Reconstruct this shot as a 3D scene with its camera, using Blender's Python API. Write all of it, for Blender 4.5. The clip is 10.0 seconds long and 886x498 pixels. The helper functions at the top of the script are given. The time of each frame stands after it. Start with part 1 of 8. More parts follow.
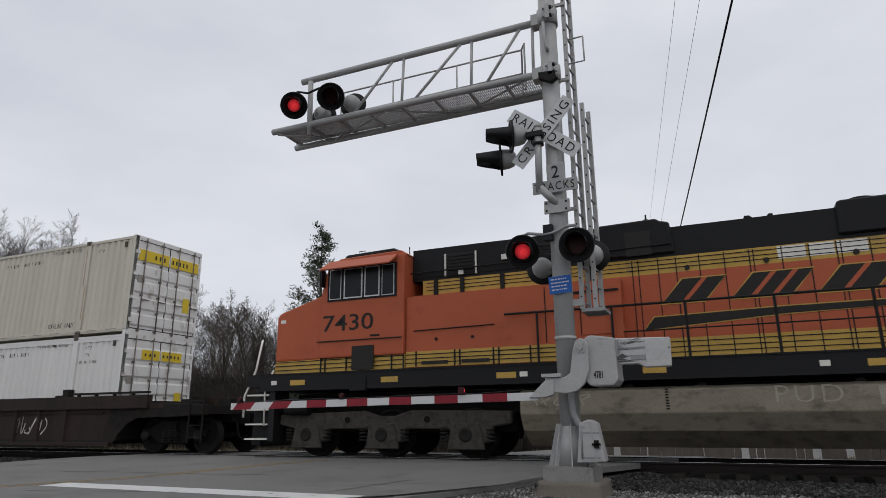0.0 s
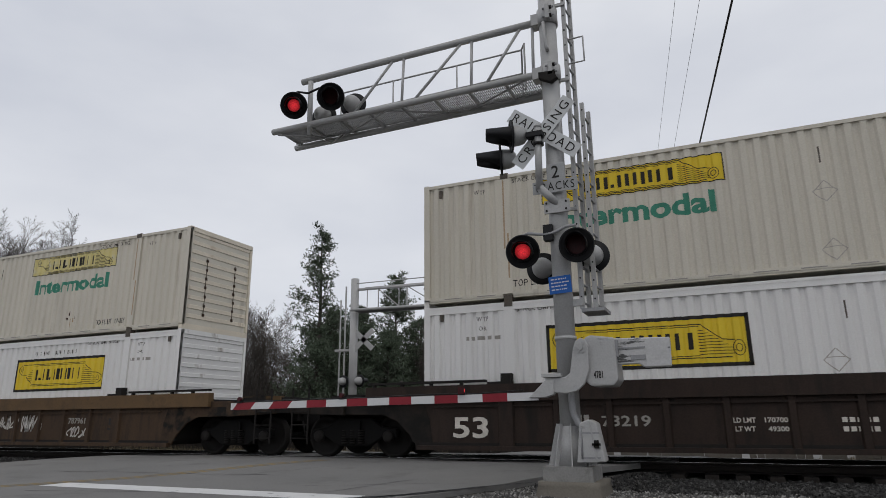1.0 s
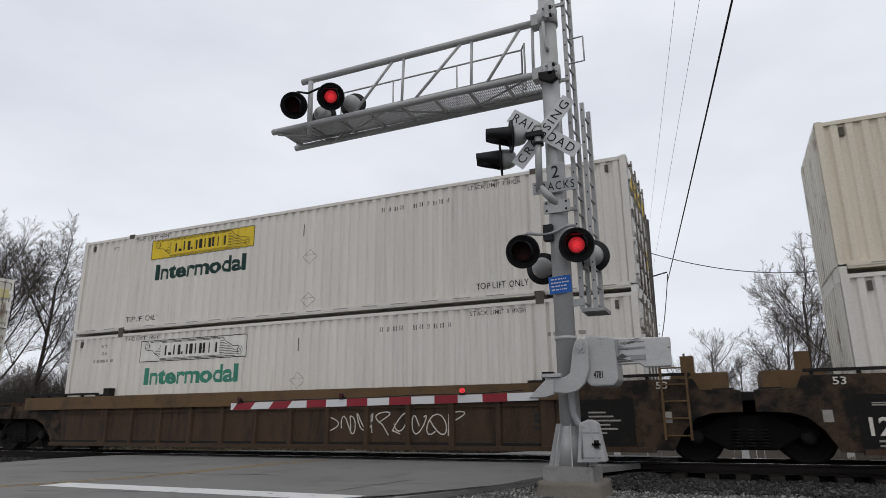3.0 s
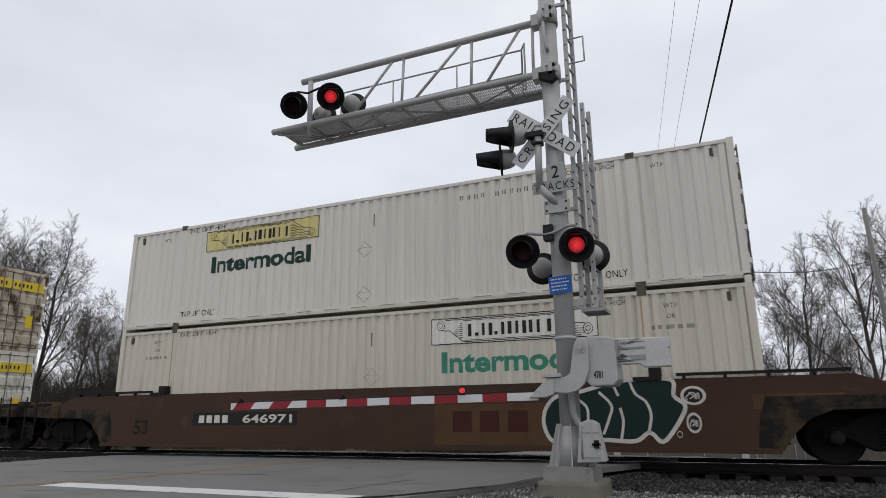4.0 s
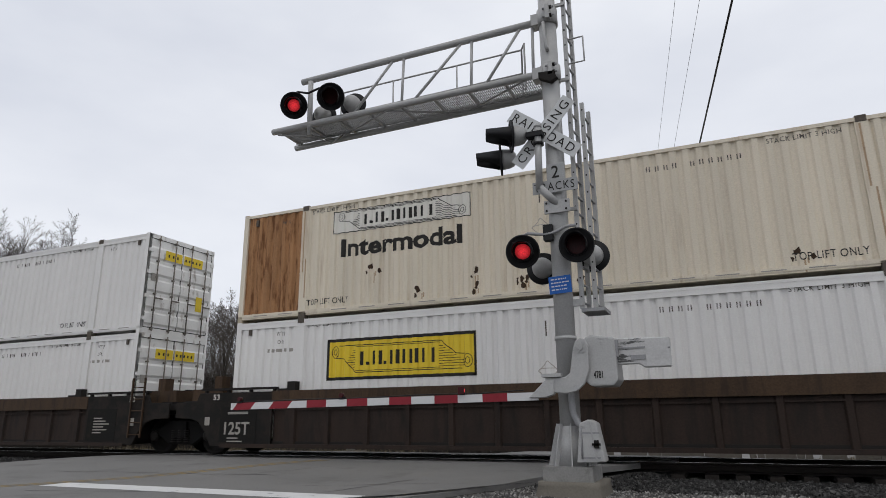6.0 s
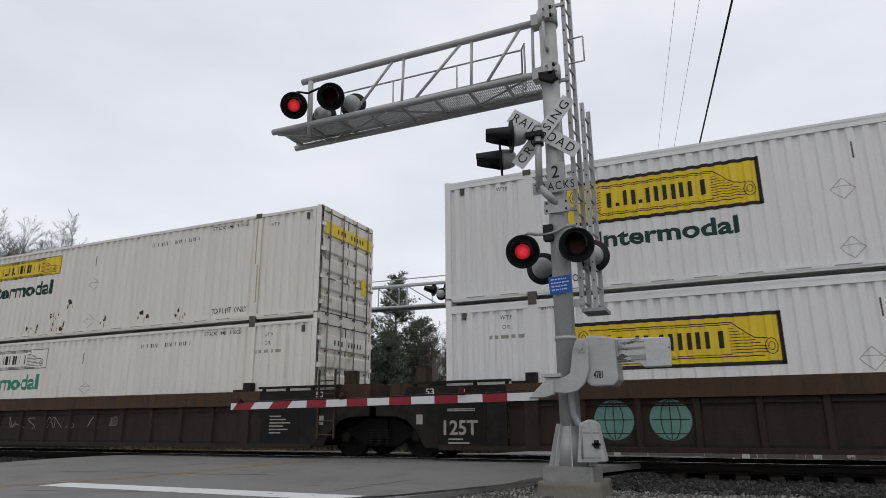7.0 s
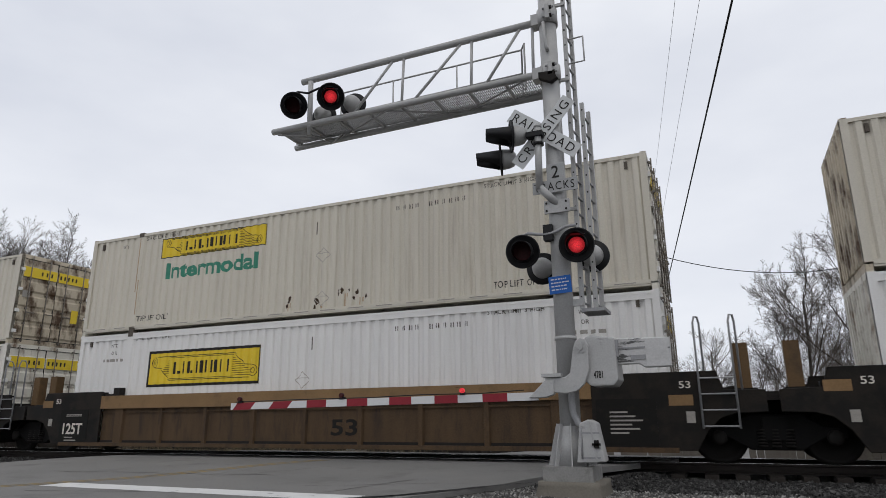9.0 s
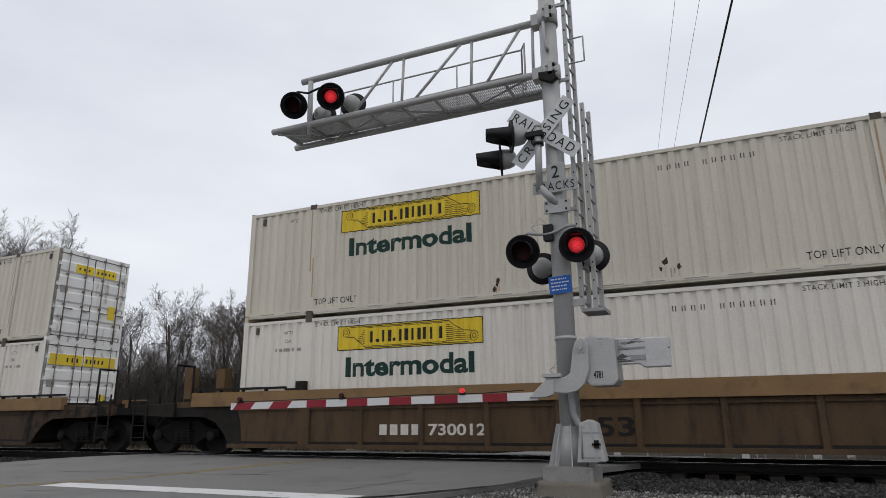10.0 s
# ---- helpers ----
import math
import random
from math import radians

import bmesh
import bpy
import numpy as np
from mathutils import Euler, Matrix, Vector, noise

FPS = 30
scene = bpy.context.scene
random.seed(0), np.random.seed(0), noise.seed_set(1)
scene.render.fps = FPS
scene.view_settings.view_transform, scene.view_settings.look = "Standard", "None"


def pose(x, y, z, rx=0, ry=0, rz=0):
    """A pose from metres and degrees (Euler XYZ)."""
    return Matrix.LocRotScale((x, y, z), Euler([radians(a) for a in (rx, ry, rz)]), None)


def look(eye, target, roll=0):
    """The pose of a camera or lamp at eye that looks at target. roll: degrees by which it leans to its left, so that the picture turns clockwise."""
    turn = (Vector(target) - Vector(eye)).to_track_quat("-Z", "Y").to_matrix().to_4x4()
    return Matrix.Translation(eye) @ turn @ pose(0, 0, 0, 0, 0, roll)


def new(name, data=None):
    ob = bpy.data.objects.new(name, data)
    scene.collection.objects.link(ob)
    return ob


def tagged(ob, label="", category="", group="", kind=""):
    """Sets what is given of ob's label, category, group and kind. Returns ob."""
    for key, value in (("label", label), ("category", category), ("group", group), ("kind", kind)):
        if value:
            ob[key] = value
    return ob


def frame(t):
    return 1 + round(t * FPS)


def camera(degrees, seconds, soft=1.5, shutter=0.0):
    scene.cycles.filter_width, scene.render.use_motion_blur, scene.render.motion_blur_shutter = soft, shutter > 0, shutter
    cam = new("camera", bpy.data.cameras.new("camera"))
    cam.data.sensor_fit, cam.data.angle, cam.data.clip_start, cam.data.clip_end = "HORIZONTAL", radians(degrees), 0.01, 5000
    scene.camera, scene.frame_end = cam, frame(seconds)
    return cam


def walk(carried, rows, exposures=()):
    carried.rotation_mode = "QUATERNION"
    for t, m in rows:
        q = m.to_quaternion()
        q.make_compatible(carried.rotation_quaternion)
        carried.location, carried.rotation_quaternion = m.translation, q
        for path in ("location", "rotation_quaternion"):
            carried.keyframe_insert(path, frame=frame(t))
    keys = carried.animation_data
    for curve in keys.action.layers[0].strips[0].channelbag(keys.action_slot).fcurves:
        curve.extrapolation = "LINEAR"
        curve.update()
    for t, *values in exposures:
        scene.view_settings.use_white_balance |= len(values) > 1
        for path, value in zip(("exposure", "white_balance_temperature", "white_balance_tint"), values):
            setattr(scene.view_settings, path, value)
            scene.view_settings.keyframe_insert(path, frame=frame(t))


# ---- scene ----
# x runs along the railway (the train goes towards +x), y across it, z = 0 is the rail top
EYE = (0.0, 0.0, 0.84)
cam = camera(69.64, 10.0, soft=0.8, shutter=0.02)
yaw, tilt = radians(-23.63), radians(14.88)
ahead = Vector((math.sin(yaw) * math.cos(tilt), math.cos(yaw) * math.cos(tilt), math.sin(tilt)))
stand = look(EYE, Vector(EYE) + ahead * 10, -0.52)
walk(cam, [(0, stand), (10, stand)], exposures=[(0, -0.2), (0.8, -0.22), (1.5, -0.2), (2.0, -0.06), (2.5, 0.0), (4.0, 0.0), (10.0, 0.0)])

# ---- light: overcast, the brighter part of the sky behind the camera ----
SUN_EL, SUN_AZ = 60, 154
world = bpy.data.worlds.new("overcast_sky")
scene.world = world
world.use_nodes = True
wn, wl = world.node_tree.nodes, world.node_tree.links
wn.clear()
out = wn.new("ShaderNodeOutputWorld")
bg = wn.new("ShaderNodeBackground")
sky = wn.new("ShaderNodeTexSky")
sky.sky_type = "NISHITA"
sky.sun_disc = False
sky.sun_elevation, sky.sun_rotation = radians(SUN_EL), radians(SUN_AZ)
dim = wn.new("ShaderNodeMix"); dim.data_type = "RGBA"; dim.blend_type = "MULTIPLY"
dim.inputs["Factor"].default_value = 1.0
dim.inputs["B"].default_value = (0.1, 0.1, 0.1, 1)
co = wn.new("ShaderNodeTexCoord")
mp = wn.new("ShaderNodeMapping"); mp.inputs["Scale"].default_value = (1.2, 1.2, 3.0)
cn = wn.new("ShaderNodeTexNoise"); cn.inputs["Scale"].default_value = 1.6; cn.inputs["Detail"].default_value = 5; cn.inputs["Roughness"].default_value = 0.5
cr = wn.new("ShaderNodeValToRGB")
cr.color_ramp.elements[0].position, cr.color_ramp.elements[0].color = 0.3, (0.72, 0.75, 0.83, 1)
cr.color_ramp.elements[1].position, cr.color_ramp.elements[1].color = 0.72, (0.93, 0.95, 1.0, 1)
veil = wn.new("ShaderNodeMix"); veil.data_type = "RGBA"
veil.inputs["Factor"].default_value = 0.93
wl.new(sky.outputs["Color"], dim.inputs["A"])
wl.new(co.outputs["Generated"], mp.inputs["Vector"]); wl.new(mp.outputs["Vector"], cn.inputs["Vector"])
wl.new(cn.outputs["Fac"], cr.inputs["Fac"])
wl.new(dim.outputs["Result"], veil.inputs["A"]); wl.new(cr.outputs["Color"], veil.inputs["B"])
wl.new(veil.outputs["Result"], bg.inputs["Color"]); wl.new(bg.outputs["Background"], out.inputs["Surface"])
sun = new("sun", bpy.data.lights.new("sun", "SUN"))
sun.data.energy, sun.data.angle, sun.data.color = 0.42, radians(30), (1.0, 0.92, 0.80)
sun.matrix_world = look((0, 0, 0), (-0.22, 0.45, -0.87))


# ---- materials ----
def material(name, color, rough=0.6, metal=0.0, vary=0.15, scale=3.0, grain=40.0, bump=0.15, stain=None, stain_at=0.6, stretch=(1, 1, 1), soft=0.12, island=0.0):
    """A painted, dirty or natural surface: colour shifted at two scales, an optional stain colour, fine relief."""
    m = bpy.data.materials.new(name)
    m.use_nodes = True
    n, l = m.node_tree.nodes, m.node_tree.links
    b = n["Principled BSDF"]
    tc = n.new("ShaderNodeTexCoord")
    info = n.new("ShaderNodeObjectInfo")
    off = n.new("ShaderNodeVectorMath"); off.operation = "MULTIPLY_ADD"
    off.inputs[1].default_value = (37, 19, 11)
    shift = n.new("ShaderNodeVectorMath"); shift.operation = "ADD"
    sc = n.new("ShaderNodeVectorMath"); sc.operation = "MULTIPLY"; sc.inputs[1].default_value = stretch
    cmb = n.new("ShaderNodeCombineXYZ")
    for i in range(3):
        l.new(info.outputs["Random"], cmb.inputs[i])
    l.new(cmb.outputs[0], off.inputs[0])
    l.new(tc.outputs["Object"], shift.inputs[0]); l.new(off.outputs[0], shift.inputs[1])
    l.new(shift.outputs[0], sc.inputs[0])
    big = n.new("ShaderNodeTexNoise"); big.inputs["Scale"].default_value = scale; big.inputs["Detail"].default_value = 4
    fine = n.new("ShaderNodeTexNoise"); fine.inputs["Scale"].default_value = grain; fine.inputs["Detail"].default_value = 3
    l.new(sc.outputs[0], big.inputs["Vector"]); l.new(shift.outputs[0], fine.inputs["Vector"])
    add = n.new("ShaderNodeMath"); add.operation = "ADD"
    l.new(big.outputs["Fac"], add.inputs[0]); l.new(fine.outputs["Fac"], add.inputs[1])
    rng = n.new("ShaderNodeMapRange")
    rng.inputs["From Min"].default_value, rng.inputs["From Max"].default_value = 0.6, 1.4
    rng.inputs["To Min"].default_value, rng.inputs["To Max"].default_value = 1 - vary, 1 + vary
    l.new(add.outputs[0], rng.inputs["Value"])
    mul = n.new("ShaderNodeVectorMath"); mul.operation = "SCALE"
    mul.inputs[0].default_value = color
    l.new(rng.outputs[0], mul.inputs["Scale"])
    col = mul.outputs[0]
    if island:
        geo = n.new("ShaderNodeNewGeometry")
        ir = n.new("ShaderNodeMapRange"); ir.inputs["To Min"].default_value, ir.inputs["To Max"].default_value = 1 - island, 1 + 2 * island
        pw = n.new("ShaderNodeMath"); pw.operation = "POWER"; pw.inputs[1].default_value = 2.5
        l.new(geo.outputs["Random Per Island"], pw.inputs[0]); l.new(pw.outputs[0], ir.inputs["Value"])
        im = n.new("ShaderNodeVectorMath"); im.operation = "SCALE"
        l.new(col, im.inputs[0]); l.new(ir.outputs[0], im.inputs["Scale"])
        col = im.outputs[0]
    if stain:
        sn = n.new("ShaderNodeTexNoise"); sn.inputs["Scale"].default_value = scale * 1.7; sn.inputs["Detail"].default_value = 6; sn.inputs["Roughness"].default_value = 0.65
        l.new(sc.outputs[0], sn.inputs["Vector"])
        sr = n.new("ShaderNodeMapRange"); sr.inputs["From Min"].default_value, sr.inputs["From Max"].default_value = stain_at, stain_at + soft
        l.new(sn.outputs["Fac"], sr.inputs["Value"])
        mx = n.new("ShaderNodeMix"); mx.data_type = "RGBA"
        l.new(sr.outputs[0], mx.inputs["Factor"]); l.new(col, mx.inputs["A"]); mx.inputs["B"].default_value = (*stain, 1)
        col = mx.outputs["Result"]
    l.new(col, b.inputs["Base Color"])
    rr = n.new("ShaderNodeMapRange"); rr.inputs["To Min"].default_value, rr.inputs["To Max"].default_value = max(rough - 0.12, 0.05), min(rough + 0.12, 1)
    l.new(big.outputs["Fac"], rr.inputs["Value"]); l.new(rr.outputs[0], b.inputs["Roughness"])
    b.inputs["Metallic"].default_value = metal
    b.inputs["Specular IOR Level"].default_value = 0.5 if rough < 0.3 or metal > 0.5 else 0.22
    if bump:
        bp = n.new("ShaderNodeBump"); bp.inputs["Strength"].default_value = bump; bp.inputs["Distance"].default_value = 0.01
        l.new(fine.outputs["Fac"], bp.inputs["Height"]); l.new(bp.outputs[0], b.inputs["Normal"])
    return m



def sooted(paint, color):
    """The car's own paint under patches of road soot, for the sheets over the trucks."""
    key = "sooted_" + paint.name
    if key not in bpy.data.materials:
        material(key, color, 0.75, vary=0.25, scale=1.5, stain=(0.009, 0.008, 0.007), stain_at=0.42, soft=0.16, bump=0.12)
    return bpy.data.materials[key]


def glow(name, color, strength):
    m = bpy.data.materials.new(name)
    m.use_nodes = True
    n, l = m.node_tree.nodes, m.node_tree.links
    b = n["Principled BSDF"]
    b.inputs["Base Color"].default_value = (color[0] * 0.15, color[1] * 0.15, color[2] * 0.15, 1)
    tc = n.new("ShaderNodeTexCoord")
    ch = n.new("ShaderNodeTexVoronoi"); ch.inputs["Scale"].default_value = 55
    l.new(tc.outputs["Object"], ch.inputs["Vector"])
    ln = n.new("ShaderNodeVectorMath"); ln.operation = "LENGTH"
    l.new(tc.outputs["Object"], ln.inputs[0])
    mr = n.new("ShaderNodeMapRange")
    mr.inputs["From Min"].default_value, mr.inputs["From Max"].default_value = 0.02, 0.125
    mr.inputs["To Min"].default_value, mr.inputs["To Max"].default_value = strength, strength * 0.22
    l.new(ln.outputs["Value"], mr.inputs["Value"])
    cell = n.new("ShaderNodeMapRange"); cell.inputs["To Min"].default_value, cell.inputs["To Max"].default_value = 1.3, 0.5
    l.new(ch.outputs["Distance"], cell.inputs["Value"])
    mm = n.new("ShaderNodeMath"); mm.operation = "MULTIPLY"
    l.new(mr.outputs[0], mm.inputs[0]); l.new(cell.outputs[0], mm.inputs[1]); l.new(mm.outputs[0], b.inputs["Emission Strength"])
    b.inputs["Emission Color"].default_value = (*color, 1)
    return m


CREAM = material("cream_paint", (0.61, 0.57, 0.485), 0.5, vary=0.12, scale=1.1, stretch=(2.4, 1, 0.16), bump=0.04, stain=(0.36, 0.31, 0.24), stain_at=0.58, soft=0.3)
IVORY = material("ivory_paint", (0.70, 0.665, 0.605), 0.5, vary=0.11, scale=1.1, stretch=(2.4, 1, 0.16), bump=0.04, stain=(0.42, 0.38, 0.31), stain_at=0.6, soft=0.3)
CHALK = material("white_paint_clean", (0.74, 0.727, 0.705), 0.45, vary=0.07, scale=1.1, stretch=(2.4, 1, 0.16), bump=0.03, stain=(0.5, 0.48, 0.45), stain_at=0.66, soft=0.3)
TAN = material("tan_white_paint", (0.70, 0.63, 0.51), 0.55, vary=0.14, scale=1.1, stretch=(2.4, 1, 0.16), bump=0.04, stain=(0.38, 0.27, 0.17), stain_at=0.58, soft=0.25)
RUSTED = material("rusted_panel", (0.36, 0.19, 0.09), 0.8, vary=0.3, scale=2.0, stretch=(3, 1, 0.4), stain=(0.16, 0.07, 0.03), stain_at=0.5)
RUST = material("rust_spot", (0.055, 0.034, 0.022), 0.9, vary=0.4, scale=9)
RUST_RUN = material("rust_run", (0.42, 0.30, 0.19), 0.8, vary=0.25, scale=7)
DOOR = material("container_door_paint", (0.68, 0.65, 0.57), 0.5, vary=0.1, scale=1.5, stretch=(1, 1, 0.4), bump=0.05, stain=(0.20, 0.135, 0.085), stain_at=0.54, soft=0.16)
DOORW = material("container_door_white", (0.78, 0.77, 0.74), 0.5, vary=0.08, scale=1.5, stretch=(1, 1, 0.4), bump=0.05, stain=(0.24, 0.18, 0.13), stain_at=0.57, soft=0.16)
# dirty steel, its colour darkened further for the shade under the cars
DARK_STEEL = material("dirty_shaded_steel", (0.017, 0.015, 0.0135), 0.75, 0.1, vary=0.35, scale=5, bump=0.2)
CAST_DUSTY = material("dusty_casting", (0.055, 0.049, 0.042), 0.8, vary=0.35, scale=4, stain=(0.022, 0.02, 0.018), stain_at=0.5, soft=0.2)
ROD = material("dirty_grey_rod", (0.2, 0.18, 0.155), 0.65, 0.2, vary=0.3, scale=6, bump=0.05, stain=(0.07, 0.05, 0.035), stain_at=0.52, soft=0.15)
CAST = material("dark_casting", (0.10, 0.085, 0.07), 0.75, vary=0.3, scale=8)
# tan side, darkened in colour for the shade below the top chord
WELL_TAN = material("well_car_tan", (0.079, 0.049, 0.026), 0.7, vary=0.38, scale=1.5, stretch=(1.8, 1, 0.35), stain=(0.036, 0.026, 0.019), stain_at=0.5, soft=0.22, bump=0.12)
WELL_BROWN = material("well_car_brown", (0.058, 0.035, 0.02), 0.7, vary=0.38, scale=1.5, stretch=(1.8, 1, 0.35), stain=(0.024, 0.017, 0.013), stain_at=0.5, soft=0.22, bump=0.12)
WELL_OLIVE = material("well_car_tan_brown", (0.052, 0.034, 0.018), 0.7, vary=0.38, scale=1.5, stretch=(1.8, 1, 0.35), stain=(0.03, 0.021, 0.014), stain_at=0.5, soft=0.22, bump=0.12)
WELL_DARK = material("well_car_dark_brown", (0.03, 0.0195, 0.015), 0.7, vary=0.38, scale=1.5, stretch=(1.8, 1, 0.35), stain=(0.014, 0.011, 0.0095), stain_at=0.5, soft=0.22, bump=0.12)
WELL_RUST = material("well_car_rust_red", (0.052, 0.027, 0.016), 0.65, vary=0.3, scale=0.8, stain=(0.12, 0.062, 0.026), stain_at=0.6, soft=0.2, bump=0.08)
E_TAN = material("patched_brown_paint", (0.085, 0.045, 0.022), 0.7, vary=0.25, scale=1.0, stain=(0.05, 0.024, 0.013), stain_at=0.5, soft=0.3, bump=0.08)
E_RED = material("faded_dark_red_stencil", (0.05, 0.014, 0.009), 0.7, vary=0.25, scale=2, bump=0)
# chord tone lightened as if lit from above; the end columns share it
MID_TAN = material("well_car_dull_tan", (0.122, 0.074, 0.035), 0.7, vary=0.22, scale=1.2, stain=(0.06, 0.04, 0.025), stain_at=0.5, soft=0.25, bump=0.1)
DOOR_RUSTY = material("rust_stained_door", (0.52, 0.45, 0.34), 0.6, vary=0.16, scale=1.4, stretch=(1, 1, 0.5), bump=0.06, stain=(0.085, 0.052, 0.032), stain_at=0.47, soft=0.16)
END_BLACK = material("sooty_black_paint", (0.009, 0.0082, 0.0072), 0.8, vary=0.35, scale=2.0, stain=(0.022, 0.017, 0.012), stain_at=0.58, soft=0.2, bump=0.12)
# tan chord: light on its up-facing outer side is put into the colour
LIT_TOP_TAN = material("well_car_lit_tan_chord", (0.22, 0.135, 0.064), 0.7, vary=0.2, scale=1.2, stain=(0.11, 0.07, 0.04), stain_at=0.54, soft=0.25, bump=0.1)
# running gear and wheels: the shade beneath the train is put into these blacks
SHADED_GEAR = material("running_gear_shaded_black", (0.006, 0.0055, 0.0052), 0.8, 0.2, vary=0.4, scale=6, bump=0.2)
WHEEL = material("shaded_wheel_steel", (0.012, 0.0105, 0.0095), 0.75, 0.1, vary=0.25, scale=6)
YELLOW = material("yellow_decal", (0.74, 0.54, 0.04), 0.5, vary=0.07, scale=2, bump=0, stain=(0.5, 0.4, 0.12), stain_at=0.68, soft=0.2)
PALE_YELLOW = material("faded_yellow_decal", (0.66, 0.57, 0.25), 0.6, vary=0.12, scale=2, bump=0, stain=(0.62, 0.58, 0.45), stain_at=0.52, soft=0.2)
WHITE_DECAL = material("white_decal", (0.74, 0.72, 0.66), 0.5, vary=0.06, scale=2, bump=0)
INK = material("black_decal", (0.028, 0.026, 0.024), 0.7, vary=0.2, scale=6, bump=0)
GREEN = material("dark_green_decal", (0.013, 0.044, 0.036), 0.55, vary=0.2, scale=4, bump=0)
TEAL = material("teal_decal", (0.055, 0.24, 0.165), 0.6, vary=0.2, scale=4, bump=0)
GREY_INK = material("faded_grey_decal", (0.32, 0.30, 0.27), 0.7, vary=0.2, scale=6, bump=0)
FAINT = material("faint_outline", (0.42, 0.39, 0.35), 0.7, vary=0.2, scale=6, bump=0)
STENCIL_D = material("dark_grey_stencil", (0.085, 0.075, 0.065), 0.7, vary=0.2, scale=6, bump=0)
STENCIL = material("white_stencil", (0.62, 0.58, 0.52), 0.7, vary=0.2, scale=6, bump=0)
SPRAY_W = material("white_spray_paint", (0.55, 0.52, 0.48), 0.7, vary=0.25, scale=6, bump=0)
SPRAY_T = material("teal_spray_paint", (0.12, 0.24, 0.21), 0.7, vary=0.25, scale=3, bump=0)
SPRAY_G = material("faded_green_spray_paint", (0.07, 0.125, 0.105), 0.7, vary=0.3, scale=3, bump=0)
FAINT_MARK = material("rubbed_chalk", (0.17, 0.125, 0.085), 0.8, vary=0.3, scale=6, bump=0)
SPRAY_D = material("dark_green_spray_paint", (0.008, 0.022, 0.02), 0.7, vary=0.25, scale=3, bump=0)
GALV = material("silver_painted_steel", (0.405, 0.402, 0.395), 0.5, 0.15, vary=0.12, scale=2.5, bump=0.06, stain=(0.27, 0.27, 0.27), stain_at=0.62, soft=0.2)
WORN = material("worn_silver_paint", (0.42, 0.417, 0.41), 0.55, 0.1, vary=0.12, scale=3, bump=0.06, stretch=(0.5, 1, 1.5), stain=(0.16, 0.16, 0.155), stain_at=0.62, soft=0.14)
SCUFFED = material("scraped_silver_paint", (0.5, 0.495, 0.49), 0.6, vary=0.15, scale=4, stretch=(0.35, 1, 1.6), bump=0.1, stain=(0.09, 0.09, 0.088), stain_at=0.585, soft=0.06)
GRATE = material("grating_steel", (0.3, 0.3, 0.305), 0.6, 0.3, vary=0.15, scale=6)
BLACK = material("matt_black_paint", (0.012, 0.012, 0.013), 0.5, vary=0.2, scale=5, bump=0.05)
SIGN_W = material("sign_white", (0.57, 0.58, 0.58), 0.45, vary=0.06, scale=5, bump=0.02, stain=(0.42, 0.42, 0.42), stain_at=0.66, soft=0.2)
# sign white with weathered stains, greyed for the shade on a down-leaning plate
SIGN_SHADED = material("shaded_sign_white", (0.36, 0.365, 0.365), 0.6, vary=0.12, scale=5, bump=0.02, stain=(0.24, 0.24, 0.235), stain_at=0.6, soft=0.2)
SIGN_B = material("sign_blue", (0.02, 0.11, 0.40), 0.4, vary=0.08, scale=5, bump=0)
ARM_W = material("gate_arm_white", (0.6, 0.6, 0.6), 0.4, vary=0.06, scale=3, bump=0)
ARM_R = material("gate_arm_red", (0.23, 0.02, 0.03), 0.4, vary=0.15, scale=3, bump=0)
LENS_ON = glow("red_lens_lit", (1.0, 0.045, 0.06), 0.85)
LENS_OFF = material("dark_red_glass", (0.05, 0.007, 0.009), 0.4, vary=0.3, scale=30, bump=0.1)
ASPHALT = material("asphalt", (0.185, 0.181, 0.174), 0.85, vary=0.16, scale=0.6, grain=90, bump=0.5, stain=(0.13, 0.127, 0.121), stain_at=0.55, soft=0.2)
TAR = material("tar", (0.018, 0.018, 0.019), 0.6, vary=0.2, scale=5)
LINE_W = material("road_white", (0.62, 0.62, 0.61), 0.7, vary=0.12, scale=3, grain=80, stain=(0.22, 0.22, 0.22), stain_at=0.62, soft=0.08)
LINE_Y = material("road_yellow", (0.26, 0.19, 0.08), 0.8, vary=0.2, scale=3, stain=(0.12, 0.11, 0.1), stain_at=0.52, soft=0.15)
GROUND = material("gravel_ground", (0.055, 0.053, 0.05), 0.95, vary=0.35, scale=0.7, grain=30, bump=0.8, stain=(0.09, 0.085, 0.07), stain_at=0.52, soft=0.2)
STONE = material("ballast_stone", (0.04, 0.039, 0.0375), 0.9, vary=0.5, scale=4, grain=20, bump=0.4, island=0.6)
PALE_STONE = material("pale_gravel", (0.18, 0.175, 0.166), 0.9, vary=0.4, scale=4, grain=20, bump=0.4, island=0.6)
PALE_CONC = material("grey_cement_coat", (0.25, 0.245, 0.235), 0.85, vary=0.15, scale=5, bump=0.3, stain=(0.16, 0.155, 0.145), stain_at=0.55, soft=0.2)
CONCRETE = material("concrete", (0.17, 0.155, 0.13), 0.9, vary=0.15, scale=4, bump=0.4, stain=(0.16, 0.14, 0.12), stain_at=0.55, soft=0.2)
RAIL = material("rail_steel", (0.022, 0.018, 0.016), 0.7, 0.4, vary=0.25, scale=3)
RAIL_TOP = material("polished_rail_head", (0.5, 0.5, 0.5), 0.25, 1.0, vary=0.05, scale=3, bump=0)
TIE = material("tie_timber", (0.026, 0.022, 0.019), 0.9, vary=0.3, scale=3, stretch=(1, 0.2, 1), bump=0.4)
DUST_W = material("wiped_dust", (0.34, 0.31, 0.26), 0.85, vary=0.25, scale=5, bump=0)
